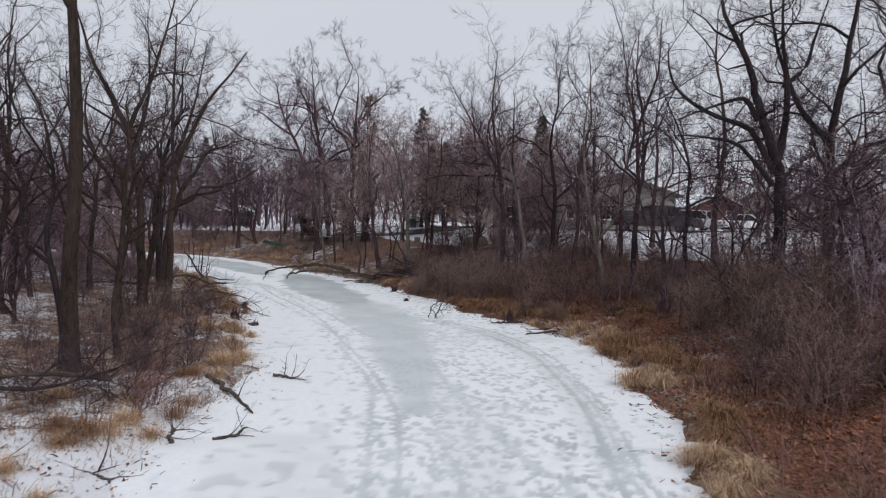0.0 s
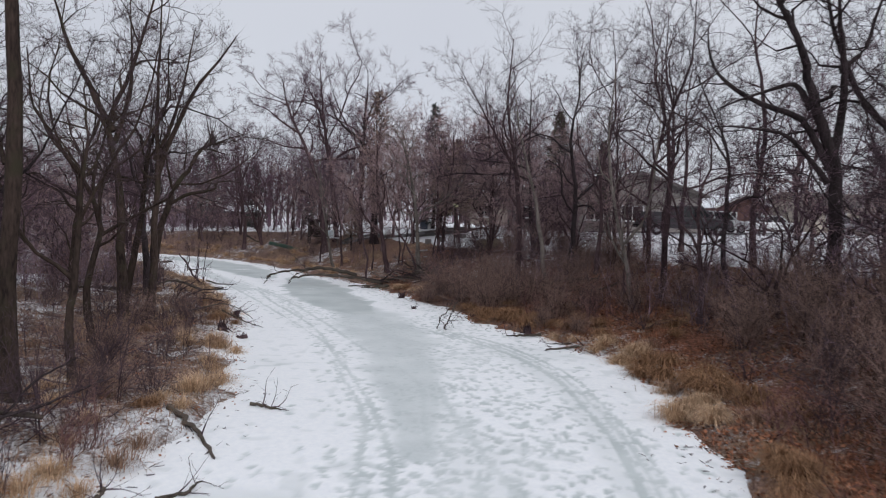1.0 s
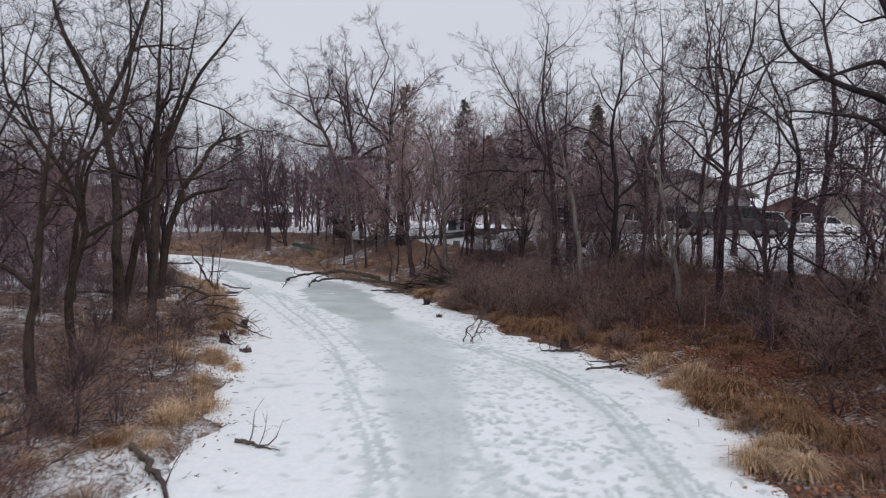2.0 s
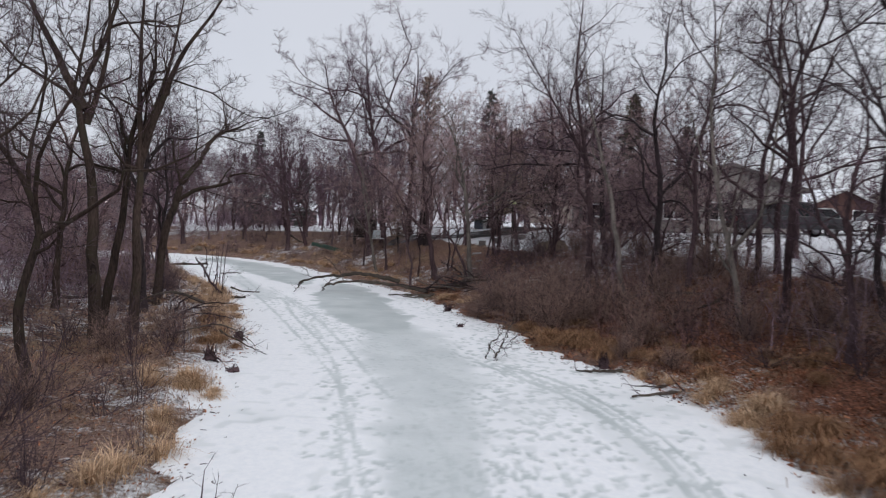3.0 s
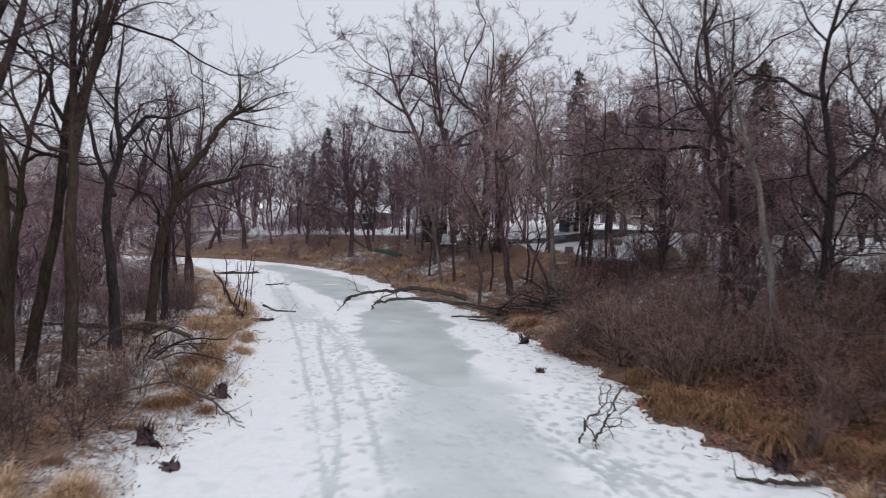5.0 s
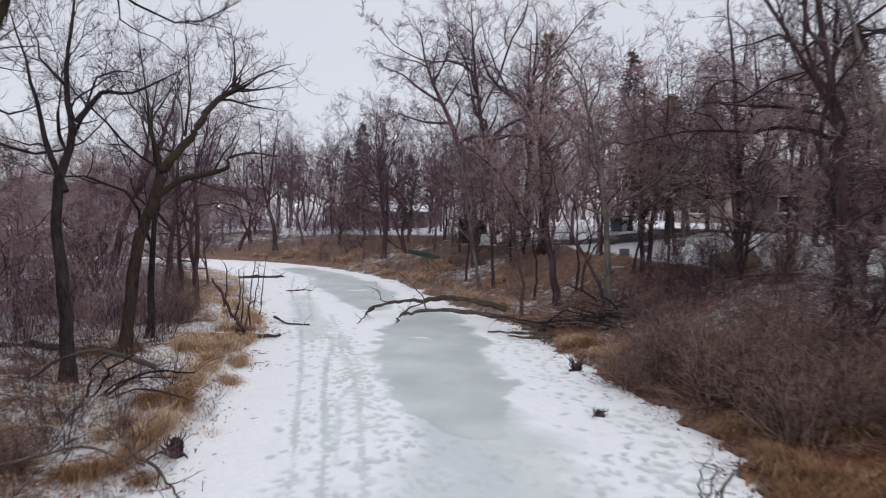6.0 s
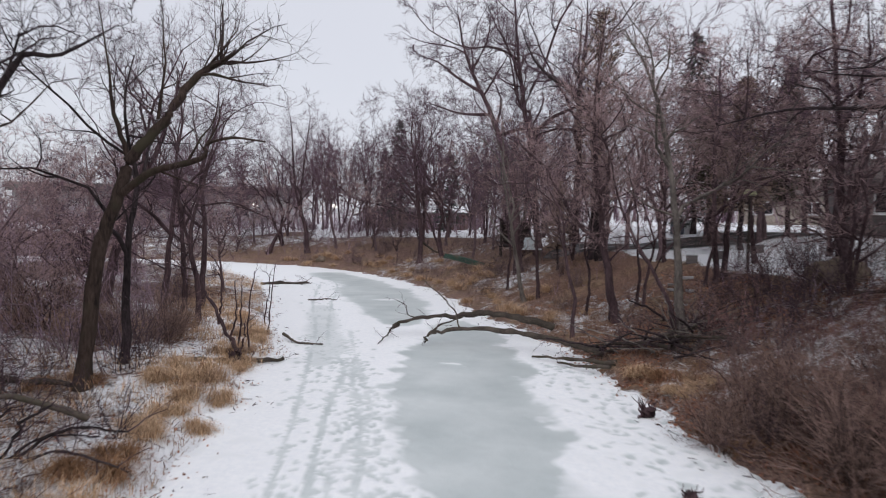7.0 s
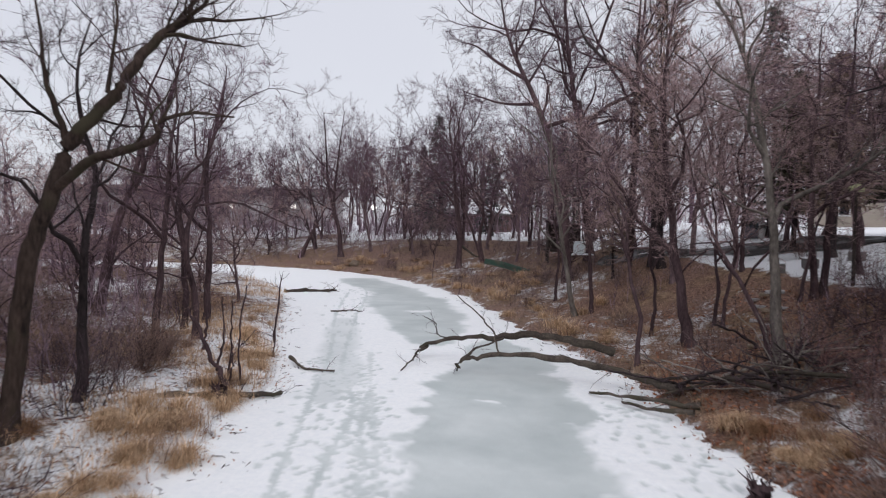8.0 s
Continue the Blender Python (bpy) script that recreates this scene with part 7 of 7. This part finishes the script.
def car(label, x, y, turn, paint, kind):
    """A parked vehicle, nose along its own +x."""
    ob = new("car" if kind != "pickup" else "pickup_truck")
    ob.matrix_basis = pose(x, y, ground_z(x, y) + 0.005, 0, 0, turn)
    ln, wd, h, sill, waist = {"suv": (4.6, 1.85, 1.72, 0.3, 1.02), "sedan": (4.6, 1.78, 1.42, 0.24, 0.86), "pickup": (5.6, 1.95, 1.82, 0.42, 1.1)}[kind]
    a = ln / 2
    low = {"suv": [(-a, sill + 0.1), (-a + 0.05, waist), (a - 1.15, waist), (a - 0.15, waist - 0.16), (a, sill + 0.35), (a - 0.05, sill), (-a + 0.1, sill)],
           "sedan": [(-a, sill + 0.2), (-a + 0.1, waist), (a - 1.2, waist), (a - 0.2, waist - 0.14), (a, sill + 0.3), (a - 0.05, sill), (-a + 0.1, sill)],
           "pickup": [(-a, sill + 0.1), (-a, waist), (a - 1.2, waist), (a - 0.15, waist - 0.1), (a, sill + 0.4), (a - 0.05, sill), (-a + 0.1, sill)]}[kind]
    body = part("body", prism(low, -wd / 2, wd / 2, 0.05), paint, ob)
    cab = {"suv": (-a + 0.1, a - 1.2, -a + 0.45, a - 2.0), "sedan": (-a + 0.55, a - 1.15, -a + 1.3, a - 2.0), "pickup": (-0.75, a - 1.25, -0.6, a - 1.95)}[kind]
    part("cabin", prism([(cab[0], waist - 0.02), (cab[2], h - 0.06), (cab[3], h - 0.06), (cab[1], waist - 0.02)], -wd / 2 + 0.1, wd / 2 - 0.1, 0.03), GLASS, ob, "dark glazed cabin")
    roof = part("roof_panel", one_box((cab[2] - 0.05, -wd / 2 + 0.09, h - 0.075), (cab[3] + 0.06, wd / 2 - 0.09, h), 0.03), paint, ob)
    for f in (0.0, 0.45, 1.0):
        for s in (-1, 1):
            b0, t0 = cab[0] + (cab[1] - cab[0]) * f, cab[2] + (cab[3] - cab[2]) * f
            yy = s * (wd / 2 - 0.105)
            part("pillar", prism([(b0 - 0.05, waist - 0.02), (t0 - 0.05, h - 0.05), (t0 + 0.05, h - 0.05), (b0 + 0.05, waist - 0.02)], yy - 0.015, yy + 0.015), paint, ob)
    if kind == "pickup":
        for s in (-1, 1):
            part("bed_side", one_box((-a + 0.02, s * (wd / 2 - 0.06) - 0.05, waist), (-0.8, s * (wd / 2 - 0.06) + 0.05, waist + 0.32), 0.02), paint, ob)
    for s in (-1, 1):
        for wx in (-a + 0.85, a - 0.9):
            wh = new("wheel")
            wh.parent = ob
            wh.location = (wx, s * (wd / 2 - 0.08), 0.34)
            part("tyre", wheel_ring(bmesh.new(), (0, 0, 0), 0.2, 0.34, 0.11), RUBBER, wh)
            part("rim", wheel_ring(bmesh.new(), (0, 0, 0), 0.04, 0.205, 0.08, 10), METAL, wh)
        part("headlight", one_box((a - 0.14, s * (wd / 2 - 0.35) - 0.17, waist - 0.34), (a + 0.012, s * (wd / 2 - 0.35) + 0.17, waist - 0.2), 0.02), CLEAR_LAMP, ob)
        part("taillight", one_box((-a - 0.012, s * (wd / 2 - 0.2) - 0.1, waist - 0.34), (-a + 0.1, s * (wd / 2 - 0.2) + 0.1, waist - 0.1), 0.02), RED_LAMP, ob)
        part("mirror", one_box((a - 1.6, s * (wd / 2 + 0.1) - 0.08, waist), (a - 1.5, s * (wd / 2 + 0.1) + 0.08, waist + 0.14), 0.02), paint, ob)
    for e in (-1, 1):
        part("bumper", one_box((e * a - 0.09, -wd / 2 + 0.06, sill), (e * a + 0.05, wd / 2 - 0.06, sill + 0.22), 0.04), RUBBER if kind == "pickup" else paint, ob)
    return tagged(ob, label, "truck" if kind == "pickup" else "car", "parked vehicles")


car("silver sport utility vehicle parked beside the snowy lawn", 21.4, 58.5, 4, SILVER, "suv")
car("white sedan parked behind the silver vehicle", 27.4, 62.5, 10, WHITE_PAINT, "sedan")
car("silver sedan parked in front of the beige house", 36.0, 64.5, 8, SILVER, "sedan")
car("white sedan parked by the beige house", 42.5, 65.0, 6, WHITE_PAINT, "sedan")
car("dark pickup truck standing at the edge of the lawn", 14.6, 46.5, 2, DARK_PAINT, "pickup")


# driveway across the yard
drive = smooth_line([(-9, 63.8), (-4, 61.2), (0, 59.6), (4, 58.6), (7, 55.5), (12, 53.0), (24, 54.5), (40, 60)], 20)
side = np.stack([-np.gradient(drive[:, 1]), np.gradient(drive[:, 0])], 1)
side /= np.linalg.norm(side, axis=1, keepdims=True)
strip = np.stack([drive + side * w for w in (-1.5, -0.8, 0, 0.8, 1.5)], 1)
strip_z = ground_heights(strip[..., 0], strip[..., 1]) + 0.05
road_mesh = mesh_from_arrays("road", np.concatenate([strip, strip_z[..., None]], -1).reshape(-1, 3), grid_faces(len(drive), 5))
road_mesh.materials.append(ASPHALT)
tagged(new("road", road_mesh), "wet dark driveway with patches of snow", "driveway", kind="structure")

# playhouse, pale box on its stand, canoe
px, py = -12.0, 65.6
pz = ground_z(px, py)
shed = new("playhouse")
shed.matrix_basis = pose(px, py, pz - 0.05, 0, 0, 18)
for sx in (-0.85, 0.85):
    for sy in (-0.7, 0.7):
        part("post", one_box((sx - 0.05, sy - 0.05, 0), (sx + 0.05, sy + 0.05, 2.3)), WOOD_DARK, shed)
part("deck", one_box((-1.0, -0.85, 0.62), (1.0, 0.85, 0.72)), WOOD_DARK, shed)
part("back_wall", one_box((-0.9, 0.66, 0.725), (0.9, 0.7, 2.2)), WOOD_DARK, shed)
part("side_wall", one_box((-0.9, -0.6, 0.725), (-0.86, 0.655, 2.2)), WOOD_DARK, shed)
part("side_wall", one_box((0.86, -0.6, 0.725), (0.9, 0.655, 1.5)), WOOD_GREY, shed, "weathered grey half wall")
bm = bmesh.new()
arc = [(1.25 * math.cos(a), 2.2 + 0.42 * math.sin(a)) for a in np.linspace(0, math.pi, 9)]
v0, v1 = [bm.verts.new((x, -1.0, z)) for x, z in arc], [bm.verts.new((x, 1.0, z)) for x, z in arc]
for i in range(8):
    bm.faces.new((v0[i], v0[i + 1], v1[i + 1], v1[i]))
bmesh.ops.solidify(bm, geom=list(bm.faces), thickness=0.06)
part("roof", bm, WOOD_DARK, shed)
part("lamp_tube", one_box((-0.05, -0.62, 1.5), (0.02, -0.58, 2.0)), TRIM_WHITE, shed)
tagged(shed, "dark open playhouse with an arched roof among trees", "playhouse")
bx, by = -10.4, 62.6
bz = ground_z(bx, by)
stand = new("low_table")
stand.matrix_basis = pose(bx, by, bz - 0.03, 0, 0, 15)
top = max(0.35, 2.35 - bz)
part("tabletop", one_box((-0.7, -0.45, top), (0.7, 0.45, top + 0.05)), SNOW_ROOF, stand, "snow-covered tabletop")
for sx in (-0.6, 0.6):
    for sy in (-0.35, 0.35):
        part("leg", one_box((sx - 0.04, sy - 0.04, 0), (sx + 0.04, sy + 0.04, top - 0.002)), WOOD_GREY, stand)
tagged(stand, "low wooden table under snow", "table")
chest = new("storage_box")
chest.matrix_basis = pose(bx, by, bz - 0.03 + top + 0.055, 0, 0, 15)
part("body", one_box((-0.3, -0.28, 0), (0.22, 0.28, 0.62), 0.03), PLASTIC_PALE, chest)
part("door", one_box((-0.28, -0.315, 0.03), (0.16, -0.285, 0.6), 0.01), PLASTIC_PALE, chest)
part("edge_strip", one_box((0.225, -0.3, 0.0), (0.29, 0.28, 0.64), 0.01), TRIM_WHITE, chest, "white edge strip")
tagged(chest, "pale blue storage box standing on a snowy table", "box")


def canoe(x, y, turn, pitch, ln=3.6, wd=0.72, deep=0.34):
    """An upturned hull with gunwales and keel."""
    ob = new("canoe")
    ob.matrix_basis = pose(x, y, ground_z(x, y) + 0.12, 0, pitch, turn)
    n, m = 18, 9
    bm = bmesh.new()
    rows = []
    for i in range(n + 1):
        u = -1 + 2 * i / n
        w = wd / 2 * (1 - abs(u) ** 2.6) + 0.012
        rise = 0.10 * abs(u) ** 3
        rows.append([bm.verts.new((u * ln / 2, w * math.cos(math.pi * j / m), (deep * (1 - 0.1 * u * u)) * math.sin(math.pi * j / m) ** 0.7 - rise)) for j in range(m + 1)])
    for i in range(n):
        for j in range(m):
            bm.faces.new((rows[i][j], rows[i + 1][j], rows[i + 1][j + 1], rows[i][j + 1]))
    bmesh.ops.solidify(bm, geom=list(bm.faces), thickness=0.02)
    bmesh.ops.recalc_face_normals(bm, faces=bm.faces)
    part("hull", bm, CANOE_GREEN, ob)
    for s in (-1, 1):
        line = np.array([[(-1 + 2 * i / n) * ln / 2, s * (wd / 2 * (1 - abs(-1 + 2 * i / n) ** 2.6) + 0.02), -0.10 * abs(-1 + 2 * i / n) ** 3] for i in range(n + 1)])
        me = mesh_from_arrays("gunwale", *tubes([(line[None], np.full((1, n + 1), 0.018), 6)]))
        me.materials.append(WOOD_GREY)
        new("gunwale", me).parent = ob
    return tagged(ob, "upturned faded green canoe lying down the slope", "canoe")


canoe(-14.6, 65.0, 200, -16)


def boulder(x, y, size, label, seed):
    rng = np.random.default_rng(seed)
    bm = bmesh.new()
    bmesh.ops.create_icosphere(bm, subdivisions=4, radius=1.0)
    for v in bm.verts:
        n1 = noise.noise(v.co * 1.1 + Vector((seed * 7.3, 0, 0))) * 0.3 + noise.noise(v.co * 3.1) * 0.09 + noise.noise(v.co * 8) * 0.025
        v.co = Vector((v.co.x * size[0], v.co.y * size[1], v.co.z * size[2])) * (1 + n1)
    me = bpy.data.meshes.new("boulder")
    bm.to_mesh(me)
    bm.free()
    me.polygons.foreach_set("use_smooth", np.ones(len(me.polygons), bool))
    me.materials.append(STONE)
    ob = new("boulder", me)
    ob.location = (x, y, ground_z(x, y) + size[2] * 0.35)
    return tagged(ob, label, "boulder")


boulder(2.5, 47.1, (0.9, 0.7, 0.55), "tan boulder at the top of the bank", 3)
boulder(-30.6, 74.2, (0.4, 0.35, 0.3), "small reddish boulder on the far bank", 5)
for k, (x, y) in enumerate(((-1.6, 53.2), (-0.6, 53.8), (0.9, 54.8))):
    ob = new("concrete_block")
    ob.matrix_basis = pose(x, y, ground_z(x, y) - 0.05, 0, 0, 20 * k)
    part("block", one_box((-0.22, -0.18, 0), (0.22, 0.18, 0.36), 0.02), SIDING_DARK, ob)
    part("cap", one_box((-0.23, -0.19, 0.365), (0.23, 0.19, 0.39), 0.01), SNOW_ROOF, ob, "thin cap of snow")
    tagged(ob, "grey concrete block in the snow", "block", "concrete blocks")
tyre = new("old_tyre")
tyre.matrix_basis = pose(6.0, 50.2, ground_z(6.0, 50.2) + 0.3, 0, 0, 20)
part("tread", wheel_ring(bmesh.new(), (0, 0, 0), 0.2, 0.36, 0.11, 24), RUBBER, tyre)
tagged(tyre, "old black tyre standing in the snow", "tyre")
barrel = new("storage_bin")
barrel.matrix_basis = pose(-2.4, 64.0, ground_z(-2.4, 64), 0, 0, 10)
part("body", one_box((-0.35, -0.3, 0), (0.3, 0.3, 0.75), 0.04), BLUE, barrel)
part("side_panel", one_box((0.302, -0.3, 0), (0.75, 0.3, 0.78), 0.03), TRIM_WHITE, barrel, "white side panel")
tagged(barrel, "dull blue and white storage bin on the far lawn", "bin")

# flat stones set as rough steps up the bank towards the lawn
steps = new("stone_steps")
steps.location = (-2.0, 47.2, ground_z(-2.0, 47.2))
p_rng = np.random.default_rng(88)
for k in range(12):
    y = 47.0 + 0.33 * k + p_rng.normal(0, 0.06)
    for j in range(2 if k % 3 else 1):
        x = -1.95 + (0.42 * j - 0.2) + p_rng.normal(0, 0.16)
        w = p_rng.uniform(0.16, 0.34)
        slab = part("slab", one_box((-w, -0.12, -0.06), (w, 0.12, 0.03), 0.02), CONCRETE if (k + j) % 2 else STONE, steps)
        slab.location = (x + 2.0, y - 47.2, ground_z(x, y) - steps.location.z + p_rng.uniform(-0.015, 0.02))
        slab.rotation_euler = (p_rng.normal(0.08, 0.07), p_rng.normal(0, 0.06), p_rng.normal(0, 0.25))
tagged(steps, "rough steps of pale flat stones in leaf litter", "steps")

# yard lamp with a dome, and the lit street lamps before the long building
DOME = surface("lamp_dome_yellowed", (0.30, 0.31, 0.17), (0.38, 0.39, 0.22), 2, 0.5, 0.05, 12)
lit = bpy.data.materials.new("lit_globe")
lit.use_nodes = True
lit.node_tree.nodes["Principled BSDF"].inputs["Emission Color"].default_value = (1.0, 0.93, 0.82, 1)
lit.node_tree.nodes["Principled BSDF"].inputs["Emission Strength"].default_value = 1.6


def dome(r, squash=1.0, low=-0.2):
    bm = bmesh.new()
    bmesh.ops.create_uvsphere(bm, u_segments=20, v_segments=12, radius=r)
    for v in bm.verts:
        v.co.z = max(v.co.z, low * r) * squash
    return bm


def post_lamp(x, y, z_top, r, glow, label, category, low=-0.2):
    ob = new("lamp_post")
    z = ground_z(x, y) - 0.05
    ob.location = (x, y, z)
    h = z_top - z
    p = np.array([[(0, 0, 0), (0, 0, h * 0.5), (0, 0, h - r * 0.5)]], float)
    me = mesh_from_arrays("pole", *tubes([(p, np.array([[0.06, 0.05, 0.04]]), 10)]))
    me.materials.append(WOOD_DARK)
    new("pole", me).parent = ob
    head = part("globe", dome(r, 0.9, low), lit if glow else DOME, ob)
    head.location = (0, 0, h)
    part("collar", one_box((-0.07, -0.07, h - r * 0.55), (0.07, 0.07, h - r * 0.25), 0.02), WOOD_DARK, ob)
    return tagged(ob, label, category, "lamp posts")


post_lamp(0.3, 50.8, 5.08, 0.22, False, "yard lamp with a yellowed dome on a dark post", "lamp")
for x, y in ((-72.5, 109.5), (-64.5, 113.5), (-52.5, 116.5)):
    post_lamp(x, y, 5.5, 0.42, True, "lit round street lamp before the long building", "street lamp", -1.0)


def long_building(x, y, turn, w, d, h):
    ob = new("long_building")
    ob.matrix_basis = pose(x, y, ground_z(x, y) - 0.3, 0, 0, turn)
    holes = [(5 + k * 9, 7.2 + k * 9, 1.6, 3.4) for k in range(4)]
    part("wall", holed_wall(w, h, 0.3, holes), CONCRETE, ob)
    part("wall", one_box((0, d - 0.3, 0), (w, d, h)), CONCRETE, ob)
    for k in (0, 1):
        part("wall", one_box((k * (w - 0.3), 0.302, 0), (k * (w - 0.3) + 0.3, d - 0.302, h)), CONCRETE, ob)
    part("roof", one_box((-0.8, -0.8, h), (w + 0.8, d + 0.8, h + 0.25)), SHINGLE, ob)
    part("fascia", one_box((-0.85, -0.9, h - 1.0), (w + 0.85, -0.802, h + 0.3)), SIDING_DARK, ob, "dark grey fascia band")
    for x0, x1, z0, z1 in holes:
        win = new("window")
        win.parent = ob
        part("pane", one_box((x0 + 0.06, 0.15, z0 + 0.06), (x1 - 0.06, 0.18, z1 - 0.06)), GLASS, win)
        bm = one_box((x0, 0.1, z0), (x0 + 0.06, 0.2, z1))
        box(bm, (x1 - 0.06, 0.1, z0), (x1, 0.2, z1))
        box(bm, (x0 + 0.06, 0.1, z0), (x1 - 0.06, 0.2, z0 + 0.06))
        box(bm, (x0 + 0.06, 0.1, z1 - 0.06), (x1 - 0.06, 0.2, z1))
        part("frame", bm, SIDING_DARK, win)
    for k in range(int(w / 6.4) + 1):
        part("pier", one_box((0.6 + k * 6.4, -0.25, 0), (1.1 + k * 6.4, -0.002, h - 1.005)), CONCRETE, ob)
    return tagged(ob, "long pale building under a dark flat roof band", "building")


long_building(-98, 100, 36, 43, 14, 6.0)
